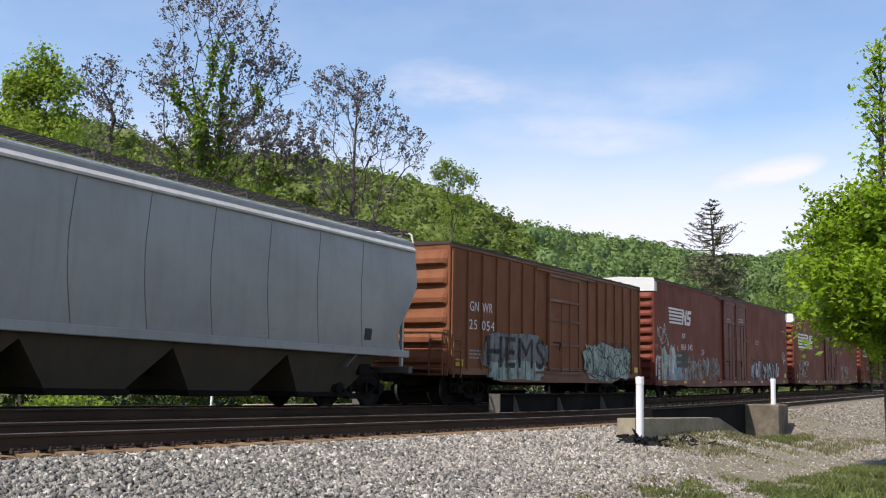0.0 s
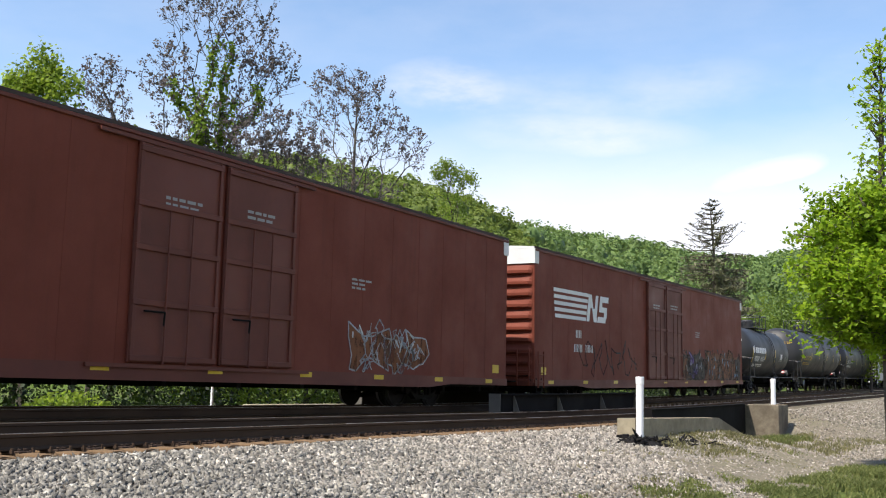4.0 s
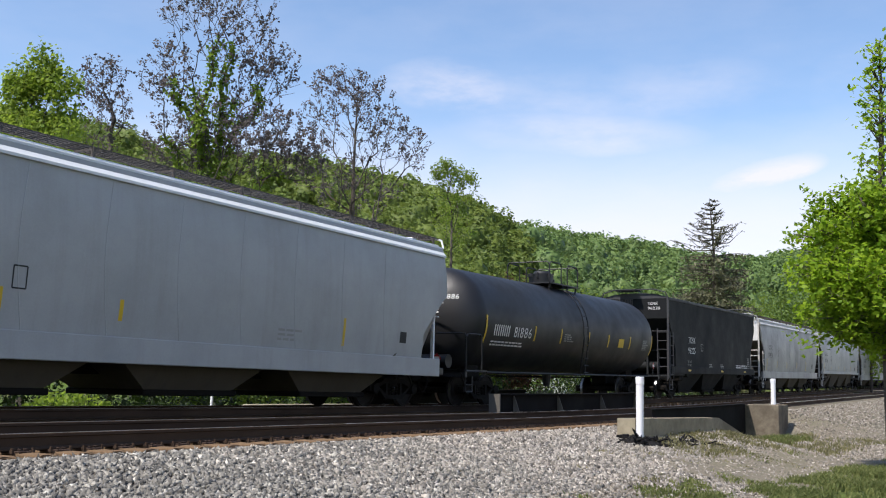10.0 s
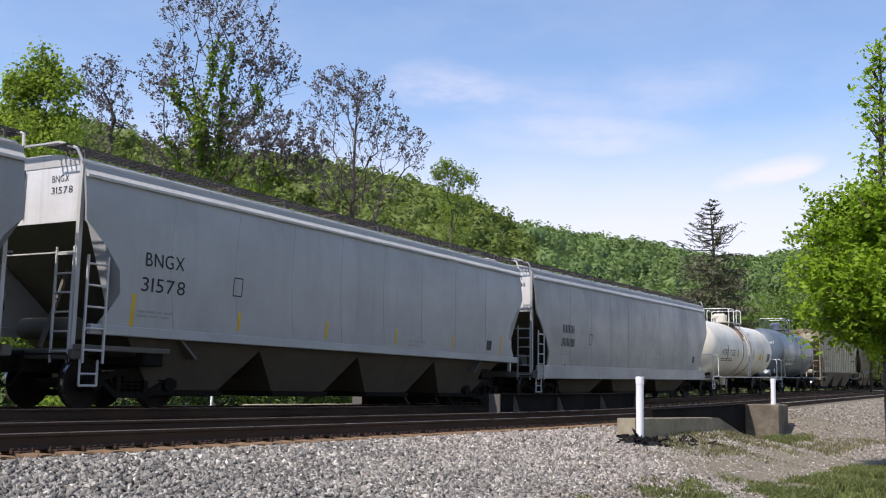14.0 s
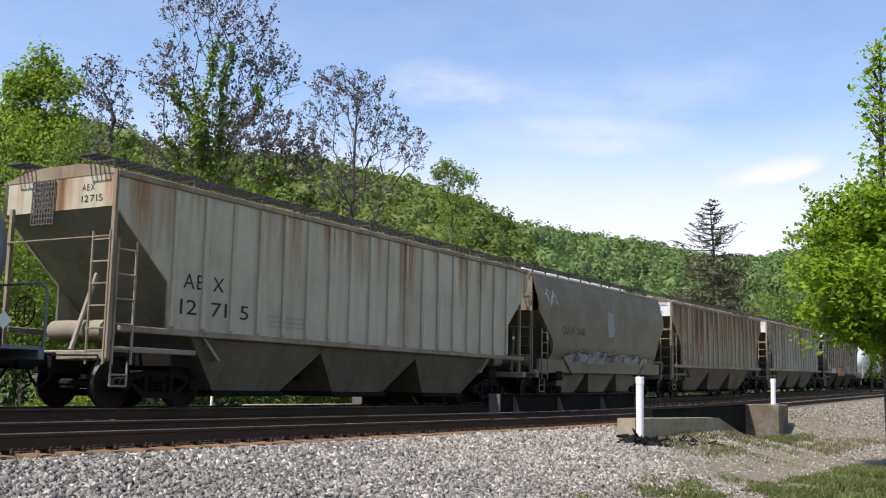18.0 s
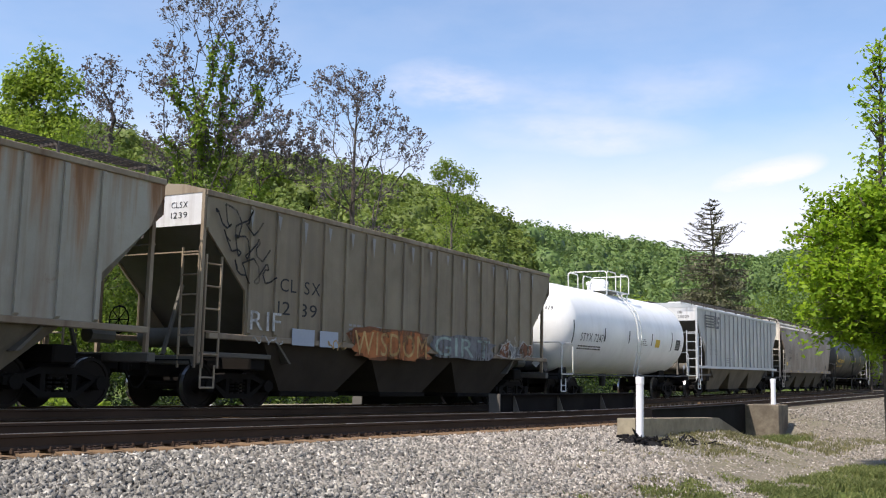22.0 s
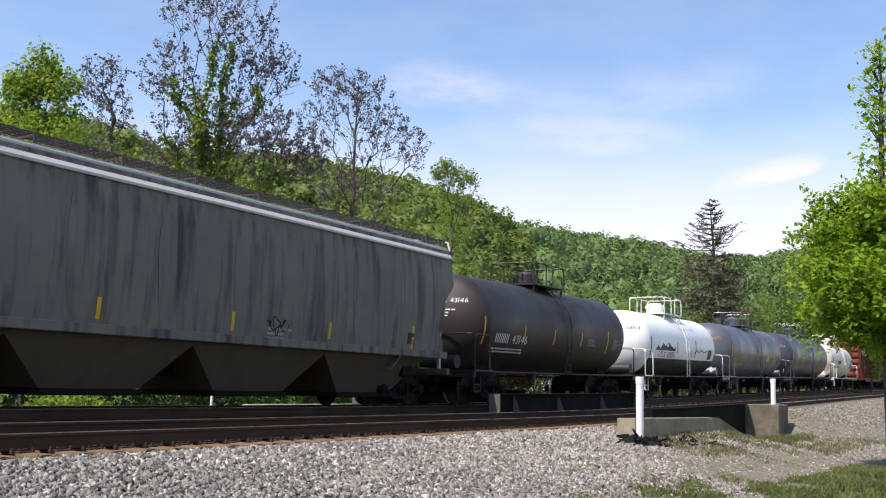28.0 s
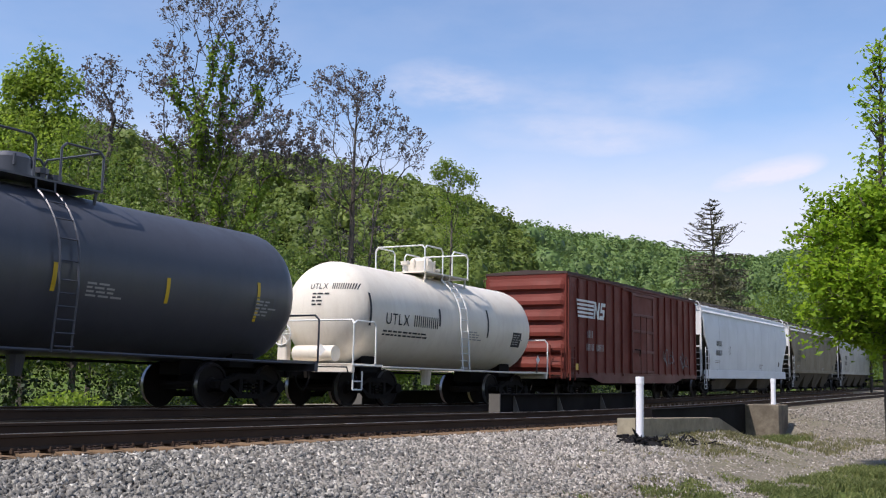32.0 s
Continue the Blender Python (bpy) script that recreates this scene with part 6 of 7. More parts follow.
sleepers("track_far", "dark timber sleepers under the passing train", TRAIN_Y, 0.0, -6, 95, 0.5, (-0.75, 0.75), (0, 0), 2)


# ---------------------------------------------------------------- loose ballast
def stones(name, label, areas, seed, mat="stones"):
    """Crushed stone, strewn close: sharp six-faced chips, each its own size and tilt."""
    rng = np.random.default_rng(seed)
    base = np.array([(1, 0, 0), (-0.5, 0.87, 0), (-0.5, -0.87, 0), (0.1, 0.05, 0.8), (-0.05, 0.1, -0.8)])
    tri = np.array([(0, 1, 3), (1, 2, 3), (2, 0, 3), (1, 0, 4), (2, 1, 4), (0, 2, 4)])
    vs, n = [], 0
    for x0, x1, y0, y1, count, r0, r1, thin in areas:
        for _ in range(count):
            x, y = rng.uniform(x0, x1), rng.uniform(y0, y1)
            if y < 5.9 + 0.5 * noise.noise((x * 0.5, 0.0, 3.0)) and rng.uniform() > thin:
                continue
            r = rng.uniform(r0, r1)
            q, _r = np.linalg.qr(rng.normal(size=(3, 3)))
            b = (base + rng.normal(0, 0.22, (5, 3))) * rng.uniform(0.55, 1.25, 3) * r
            vs.append(b @ q + (x, y, bank(x, y) + r * 0.25))
            n += 1
    v = np.concatenate(vs)
    f = (tri[None] + 5 * np.arange(n)[:, None, None]).reshape(-1, 3)
    return tagged(mesh_np(name, v, f, M[mat]), label, "ballast", kind="stuff")


stones("loose_ballast", "loose blue-grey crushed stone ballast", [(4.5, 10.5, 5.6, 9.5, 17000, 0.022, 0.054, 0.1), (10.5, 15, 5.0, 9.5, 8000, 0.022, 0.055, 0.12), (5, 15, 9.6, 10.1, 500, 0.015, 0.025, 1.0)], 21)
stones("pale_ballast", "loose pale grey and tan crushed stone ballast", [(10.0, 13.5, 5.0, 9.5, 4500, 0.022, 0.055, 0.12), (13.5, 20, 5.0, 9.5, 15500, 0.022, 0.056, 0.12), (20, 30, 6.3, 9.4, 13000, 0.024, 0.058, 0.6), (17, 29.5, 4.4, 6.9, 9000, 0.02, 0.05, 0.75), (15, 29, 9.6, 10.1, 700, 0.015, 0.025, 1.0)], 23, "pale_stones")
stones("bank_stones", "small brown and grey stones on the bank", [(12, 18, 4.0, 6.2, 6000, 0.018, 0.042, 0.85), (18, 30, 3.6, 7.4, 11000, 0.018, 0.042, 0.8), (18, 30, 4.2, 7.4, 5000, 0.03, 0.06, 0.8), (29.5, 42, 3.4, 8.4, 10000, 0.02, 0.05, 0.8), (41.6, 75, 3.2, 9.6, 11000, 0.03, 0.06, 0.8)], 22, "dirt_stones")


# ---------------------------------------------------------------- bridge over the stream
def block(name, label, shape, mat=None):
    return tagged(part(name, shape, mat or M["concrete"]), label, "bridge", kind="structure")


def rough_block(x0, x1, y0, y1, z0, z1, seed=0, n=6):
    """A concrete block with slightly worn edges."""
    s = Shape().box(x0, x1, y0, y1, z0, z1, 0.03)
    j = random.Random(seed)
    s.v = [(a + j.uniform(-0.012, 0.012), b + j.uniform(-0.012, 0.012), c + j.uniform(-0.01, 0.01)) for a, b, c in s.v]
    return s


ab = block("bridge_abutment", "brown-stained concrete abutment of the small railway bridge", rough_block(40.0, 41.6, 8.72, 10.05, -2.6, 0.185, 3), M["abutment"])
part("bridge_seat", rough_block(40.2, 41.8, 10.06, 19.2, -2.6, -0.30, 4), M["abutment"], ab)
block("bridge_abutment", "stained concrete abutment of the small railway bridge", rough_block(28.2, 29.5, 9.4, 19.2, -2.6, -0.50, 6))
ww = Shape().slab([(22.4, -1.6), (33.6, -1.9), (33.5, -0.96), (29.2, -0.13), (22.4, -0.06)], 8.0, 8.42)
block("wing_wall", "weathered concrete wing wall with a sloping end", ww)


def girder(name, label, x0, x1, y, ztop, zbot, flange, knees, out):
    s = Shape()
    for a, b, w, t in ((ztop - 0.03, ztop, flange, 0), (zbot, zbot + 0.03, flange, 0)):
        rows = [[(x, y - w / 2, a + rise(x)), (x, y + w / 2, a + rise(x)), (x, y + w / 2, b + rise(x)), (x, y - w / 2, b + rise(x))] for x in (x0, (x0 + x1) / 2, x1)]
        s.rings(rows)
    rows = [[(x, y - 0.012, zbot + 0.03 + rise(x)), (x, y + 0.012, zbot + 0.03 + rise(x)), (x, y + 0.012, ztop - 0.03 + rise(x)), (x, y - 0.012, ztop - 0.03 + rise(x))] for x in (x0, (x0 + x1) / 2, x1)]
    s.rings(rows)
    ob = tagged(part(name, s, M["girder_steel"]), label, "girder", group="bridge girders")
    part("end_plate", Shape().box(x0 - 0.05, x0 - 0.005, y - flange / 2, y + flange / 2, zbot + rise(x0), ztop + rise(x0)), tone("girder_pale", (0.12, 0.11, 0.095), (0.07, 0.06, 0.05), 0.5, rough=0.7) if knees else M["girder_steel"], ob, "end plate of the girder")
    for x in knees:
        z = rise(x)
        part("knee_brace", Shape().add([(x - 0.012, y - 0.014 * out, z + ztop - 0.06), (x - 0.012, y - 0.05 * out, z + ztop - 0.06), (x - 0.012, y - 0.42 * out, z + zbot + 0.06), (x - 0.012, y - 0.014 * out, z + zbot + 0.06), (x + 0.012, y - 0.014 * out, z + ztop - 0.06), (x + 0.012, y - 0.05 * out, z + ztop - 0.06), (x + 0.012, y - 0.42 * out, z + zbot + 0.06), (x + 0.012, y - 0.014 * out, z + zbot + 0.06)], [(0, 1, 2, 3), (7, 6, 5, 4), (0, 4, 5, 1), (1, 5, 6, 2), (2, 6, 7, 3), (3, 7, 4, 0)]), tone("girder_pale", (0.20, 0.185, 0.16)), ob)
    return ob


girder("plate_girder", "black riveted plate girder beside the train", 25.8, 37.6, 13.25, 0.37, -0.75, 0.34, (26.9, 30.0, 33.6, 36.9), 1)
girder("plate_girder", "black riveted plate girder behind the train", 26.4, 38.2, 18.25, 0.37, -0.75, 0.34, (27.5, 30.6, 34.0, 37.2), -1)
for y in (NEAR_RAIL, FAR_RAIL):
    girder("deck_girder", "dark steel beam under the near track", 28.9, 40.18, y, -0.51, -1.10, 0.3, (), 1)
girder("deck_girder", "black plate girder along the edge of the deck", 29.05, 39.97, 9.96, 0.008, -1.25, 0.22, (), 1)
block("stream", "dark shallow stream under the railway bridge", Shape().box(31.6, 39.4, 9.0, 48.0, -2.35, -2.12), tone("stream_water", (0.03, 0.035, 0.028), (0.05, 0.05, 0.04), 0.4, rough=0.08))


# ---------------------------------------------------------------- posts and litter by the track
def pipe_post(label, x, y, z0, z1, r):
    s = Shape().rod((x, y, z0 - 0.2), (x, y, z1 - 0.12), r, n=20)
    ob = part("marker_post", s, M["pvc"], smooth=True)
    c = Shape().rod((x, y, z1 - 0.16), (x, y, z1 - 0.012), r * 1.13, n=20).rod((x, y, z1 - 0.012), (x, y, z1), r * 1.13, r * 0.95, n=20)
    part("cap", c, M["pvc"], ob, "white push-on pipe cap", smooth=True)
    return tagged(ob, label, "post", group="white plastic posts")


pipe_post("white plastic pipe post standing in the ballast", 22.0, 7.75, -0.46, 0.86, 0.082)
pipe_post("white plastic pipe post on the bridge abutment", 40.75, 9.08, 0.19, 1.16, 0.09)

lp = Shape().box(23.62, 23.69, 21.6, 21.67, -1.2, 0.78, 0.01)
lp = part("marker_post", lp, M["pvc"])
part("band", Shape().box(23.61, 23.70, 21.59, 21.68, 0.50, 0.66, 0.005), BLACK, lp, "black band near the top")
tagged(lp, "slim white marker post with black band", "post", group="white plastic posts")
block("concrete_curb", "low pale concrete curb behind the tracks", rough_block(24.6, 31.0, 20.9, 21.3, -0.9, -0.10, 9))


def burnt_heap():
    """A low ragged pile by the post, its scraps trailing off along the bank."""
    cx, cy = 21.8, 7.62
    n = 26
    rows = []
    for k, (q, hgt) in enumerate(((1.0, -0.06), (0.8, 0.04), (0.55, 0.10), (0.3, 0.12), (0.1, 0.14))):
        row = []
        for j in range(n):
            g = 2 * math.pi * j / n
            w = q * (1 + 0.4 * noise.noise((math.cos(g) * 2.5, math.sin(g) * 2.5, k * 0.3)))
            x, y = cx + 0.78 * w * math.cos(g), cy + 0.34 * w * math.sin(g)
            row.append((x, y, bank(x, y) + hgt + 0.12 * noise.noise((x * 7, y * 9, 1))))
        rows.append(row)
    heap = part("burnt_pile", Shape().rings(rows), M["char"])
    j = random.Random(5)
    for k in range(190):
        u = j.uniform(0, 1)
        x = cx + (j.gauss(0, 0.42) if u < 0.55 else j.uniform(0.2, 3.0))
        y = cy - 0.16 * max(0.0, x - cx) + j.gauss(0, 0.17)
        z = bank(x, y) + j.uniform(0.0, 0.14 if u < 0.55 else 0.05)
        d = Vector((j.uniform(-1, 1), j.uniform(-1, 1), j.uniform(-0.2, 0.35))).normalized() * j.uniform(0.08, 0.30)
        part("charred_chip", Shape().rod((x, y, z), (x + d.x, y + d.y, z + d.z), j.uniform(0.02, 0.05), 0.012, n=5), M["char"], heap)
    part("charred_stake", Shape().rod((21.75, 7.6, -0.62), (21.3, 7.67, -0.24), 0.085, 0.012, n=5), M["char"], heap)
    return tagged(heap, "low black pile of charred wood scraps", "debris")


burnt_heap()


def grass(name, label, spots, count, seed, mat="blade"):
    """Blades of grass in tufts, bent at half height."""
    rng = np.random.default_rng(seed)
    vs, n = [], 0
    while n < count:
        x0, x1, y0, y1, hh, dens = spots[int(rng.integers(len(spots)))]
        cx, cy = rng.uniform(x0, x1), rng.uniform(y0, y1)
        cy += 0.55 * noise.noise((cx * 0.7, 0.0, 4.0)) + 0.25 * noise.noise((cx * 2.3, cy, 8.0))
        if noise.noise((cx * 0.6, cy * 0.9, 7.0)) + 0.35 * noise.noise((cx * 2.9, cy * 3.7, 2.0)) < dens:
            continue
        for _ in range(int(rng.integers(6, 18))):
            x, y = cx + rng.normal(0, 0.10), cy + rng.normal(0, 0.10)
            z = max(ground_z(x, y), bank(x, y)) - 0.01
            hgt = hh * rng.uniform(0.4, 1.2)
            a = rng.uniform(0, 6.28)
            u = np.array([math.cos(a), math.sin(a), 0]) * rng.uniform(0.009, 0.02)
            ln = np.array([rng.normal(0, 0.35), rng.normal(0, 0.35), 0]) * hgt
            b = np.array([x, y, z])
            m = b + np.array([0, 0, hgt * 0.6]) + ln * 0.35
            t = b + np.array([0, 0, hgt * 0.9]) + ln
            vs += [b - u, b + u, m + u * 0.8, m - u * 0.8, m - u * 0.8, m + u * 0.8, t + u * 0.1, t - u * 0.1]
            n += 1
    f = np.arange(len(vs)).reshape(-1, 4)
    return tagged(mesh_np(name, np.array(vs), f, M[mat]), label, "grass", kind="stuff")


grass("trackside_grass", "fresh green grass tufts at the edge of the ballast", [(9, 20, 2.0, 4.1, 0.10, 0.05), (12, 20, 3.2, 4.6, 0.12, 0.02), (12, 19, 3.6, 5.3, 0.10, 0.05), (13, 20, 4.0, 5.5, 0.11, 0.0), (19, 27, 1.8, 3.8, 0.13, -0.05), (20, 26, 2.4, 4.1, 0.16, -0.1), (22, 32, 2.6, 4.1, 0.13, 0.1), (18, 30, 4.2, 6.2, 0.08, 0.3), (33, 39, 6.9, 8.4, 0.24, 0.15)], 24000, 31)
grass("dry_grass", "thin dry grass growing through the stones", [(16, 30, 4.6, 7.6, 0.09, 0.1), (22, 30, 6.2, 8.0, 0.14, -0.25), (20, 31, 6.4, 7.9, 0.11, 0.0), (29, 41, 5.0, 8.3, 0.15, -0.2)], 9000, 32, "dry_blade")



# ---------------------------------------------------------------- far side: house and parked car
def house(at, turn):
    root = new("house")
    root.location = (*at, ground_z(*at))
    root.rotation_euler = (0, 0, radians(turn))
    wall = tone("white_siding", (0.72, 0.72, 0.70), (0.5, 0.48, 0.45), 0.25, rough=0.6)
    s = Shape().box(-4.5, 4.5, -3, 3, -0.5, 2.9)
    s.add([(-4.5, -3, 2.9), (-4.5, 3, 2.9), (-4.5, 0, 4.6)], [(0, 2, 1)]).add([(4.5, -3, 2.9), (4.5, 3, 2.9), (4.5, 0, 4.6)], [(0, 1, 2)])
    part("wall", s, wall, root)
    rf = tone("shingle_grey", (0.10, 0.095, 0.09), (0.06, 0.055, 0.05), 0.5, rough=0.85)
    for q in (-1, 1):
        part("roof", Shape().prism([(q * 3.4, 2.75), (0, 4.68), (0, 4.80), (q * 3.4, 2.87)], -4.8, 4.8), rf, root)
    gl = tone("window_glass", (0.03, 0.035, 0.04), (0.05, 0.05, 0.05), 0.2, rough=0.08)
    for x in (-3.2, -1.2, 2.8):
        w = part("window", Shape().box(x - 0.45, x + 0.45, -3.05, -3.003, 0.9, 2.2), M["pvc"], root)
        part("pane", Shape().box(x - 0.38, x + 0.38, -3.065, -3.052, 0.97, 1.52), gl, w)
        part("pane", Shape().box(x - 0.38, x + 0.38, -3.065, -3.052, 1.58, 2.13), gl, w)
    dr = part("door", Shape().box(0.5, 1.45, -3.06, -3.003, 0.0, 2.05, 0.01), tone("door_green", (0.06, 0.12, 0.09), (0.05, 0.07, 0.06), 0.3), root)
    part("handle", Shape().rod((0.62, -3.1, 1.0), (0.62, -3.065, 1.0), 0.03, n=6), TREAD, dr)
    return tagged(root, "small white house with dark shingle roof", "house")


house(at_bearing(24.0, 92), 15)


def parked_car(at, turn):
    root = new("car")
    root.location = (*at, ground_z(*at))
    root.rotation_euler = (0, 0, radians(turn))
    body = tone("car_teal", (0.02, 0.10, 0.10), (0.03, 0.06, 0.06), 0.2, rough=0.25)
    prof = [(-2.1, 0.35), (2.1, 0.35), (2.15, 0.75), (1.9, 0.88), (1.0, 0.95), (-1.9, 0.97), (-2.15, 0.8)]
    part("body", Shape().slab(prof, -0.86, 0.86), body, root)
    part("cabin", Shape().slab([(-1.6, 0.975), (0.9, 0.955), (0.3, 1.42), (-1.1, 1.46)], -0.74, 0.74), tone("window_glass", (0.03, 0.035, 0.04)), root)
    part("roof", Shape().slab([(-1.12, 1.464), (0.32, 1.424), (0.2, 1.47), (-1.0, 1.5)], -0.7, 0.7), body, root)
    for x in (-1.3, 1.35):
        for y in (-0.8, 0.8):
            w = part("wheel", Shape().wheel((x, y, 0.32), 0.32, 0.2, 16), IRON, root)
            part("rim", Shape().wheel((x, y + (0.11 if y > 0 else -0.11), 0.32), 0.2, 0.02, 12), TREAD, w)
    return tagged(root, "dark teal parked car beside the house", "car")


parked_car(at_bearing(24.6, 80), 25)


# ---------------------------------------------------------------- sky with thin clouds
def sky_dome():
    m = bpy.data.materials.new("thin_cloud")
    m.use_nodes = True
    n, l = m.node_tree.nodes, m.node_tree.links
    n.remove(n["Principled BSDF"])
    co = n.new("ShaderNodeTexCoord").outputs["Object"]
    sep = n.new("ShaderNodeSeparateXYZ")
    l.new(co, sep.inputs[0])
    wisps = noise_node(n, l, co, 0.0016, (1.0, 1.0, 3.0), detail=8, rough=0.6)
    veil = noise_node(n, l, co, 0.00042, (1.0, -1.0, 2.6), detail=4, rough=0.5)

    def maths(op, p, q=None):
        k = n.new("ShaderNodeMath")
        k.operation = op
        for socket, w in zip(k.inputs, (p, q)):
            if isinstance(w, (int, float)):
                socket.default_value = w
            elif w is not None:
                l.new(w, socket)
        return k.outputs[0]
    east = maths("MULTIPLY", maths("ARCTAN2", sep.outputs["Y"], sep.outputs["X"]), 180 / math.pi)
    high = maths("MULTIPLY", maths("ARCSINE", maths("DIVIDE", sep.outputs["Z"], 4200.0)), 180 / math.pi)
    ripple = maths("MULTIPLY", maths("SUBTRACT", wisps, 0.5), 5.0)
    # thin white bank low over the hills, then single wisps: bearing, height, half widths, tilt, weight
    cover = maths("MULTIPLY", ramp(n, l, maths("ADD", high, ripple), 8.8, 14.6, 1.0, 0.0), 0.68)
    torn = ramp(n, l, wisps, 0.38, 0.62, 0.15, 1.2)
    for a0, e0, wa, we, tilt, weight in ((30.5, 16.6, 3.0, 1.2, 0.05, 0.40), (23.0, 14.0, 6.0, 0.9, 0.03, 0.36), (12.6, 11.6, 2.5, 0.6, -0.22, 0.75), (16.5, 16.6, 4.0, 1.2, 0.0, 0.14), (8.0, 15.6, 2.0, 2.0, 0.0, 0.16), (24.0, 15.6, 7.0, 1.6, 0.1, 0.16), (45.0, 13.0, 9.0, 2.4, 0.0, 0.06)):
        u = maths("DIVIDE", maths("SUBTRACT", east, a0), wa)
        w = maths("DIVIDE", maths("SUBTRACT", maths("ADD", maths("SUBTRACT", high, e0), maths("MULTIPLY", ripple, 0.35)), maths("MULTIPLY", u, tilt * wa)), we)
        d = maths("ADD", maths("MULTIPLY", u, u), maths("MULTIPLY", w, w))
        cover = maths("ADD", cover, maths("MULTIPLY", maths("MULTIPLY", ramp(n, l, d, 0.0, 1.6, 1.0, 0.0), torn), weight))
    cover = maths("ADD", cover, ramp(n, l, maths("ADD", maths("MULTIPLY", wisps, 0.6), maths("MULTIPLY", veil, 0.6)), 0.5, 0.85, 0.0, 0.16))
    cover = maths("MINIMUM", cover, 0.82)
    em = n.new("ShaderNodeEmission")
    em.inputs["Color"].default_value, em.inputs["Strength"].default_value = (0.98, 0.945, 1.0, 1), 0.72
    tr = n.new("ShaderNodeBsdfTransparent")
    ms = n.new("ShaderNodeMixShader")
    l.new(cover, ms.inputs[0])
    l.new(tr.outputs[0], ms.inputs[1])
    l.new(em.outputs[0], ms.inputs[2])
    l.new(ms.outputs[0], n["Material Output"].inputs["Surface"])
    rows = []
    for k in range(13):
        e = radians(-2 + 91 * k / 12)
        rows.append([(4200 * math.cos(e) * math.cos(2 * math.pi * j / 48), 4200 * math.cos(e) * math.sin(2 * math.pi * j / 48), 4200 * math.sin(e)) for j in range(48)])
    s = Shape().rings(rows)
    s.f = s.f[:-2]
    ob = part("backdrop", s, m)
    tagged(ob, "thin white clouds across a blue sky", "sky", kind="structure")


sky_dome()


# ---------------------------------------------------------------- plants
def quads(points, size, rng, flat=0.0, long=1.0, toward=None, order=1.0):
    """A leaf-shaped four-sided blade at each point, turned at random or mostly outwards."""
    pts = np.asarray(points, float)
    n = len(pts)
    nrm = rng.normal(size=(n, 3))
    if toward is not None:
        nrm = nrm * 0.55 + order * toward / (np.linalg.norm(toward, axis=1)[:, None] + 1e-6)
    nrm[:, 2] += flat
    nrm /= np.linalg.norm(nrm, axis=1)[:, None]
    u = np.cross(nrm, rng.normal(size=(n, 3)))
    u /= np.linalg.norm(u, axis=1)[:, None]
    w = np.cross(nrm, u)
    sz = (size * rng.uniform(0.6, 1.4, n))[:, None]
    v = np.stack([pts - u * sz * long, pts - w * sz * 0.62 + nrm * sz * 0.18, pts + u * sz * long, pts + w * sz * 0.62 + nrm * sz * 0.18], 1).reshape(-1, 3)
    f = np.arange(n * 4).reshape(-1, 4)
    return v, f


def stack(groups):
    vs, fs, k = [], [], 0
    for v, f in groups:
        vs.append(v)
        fs.append(f + k)
        k += len(v)
    return np.concatenate(vs), np.concatenate(fs)


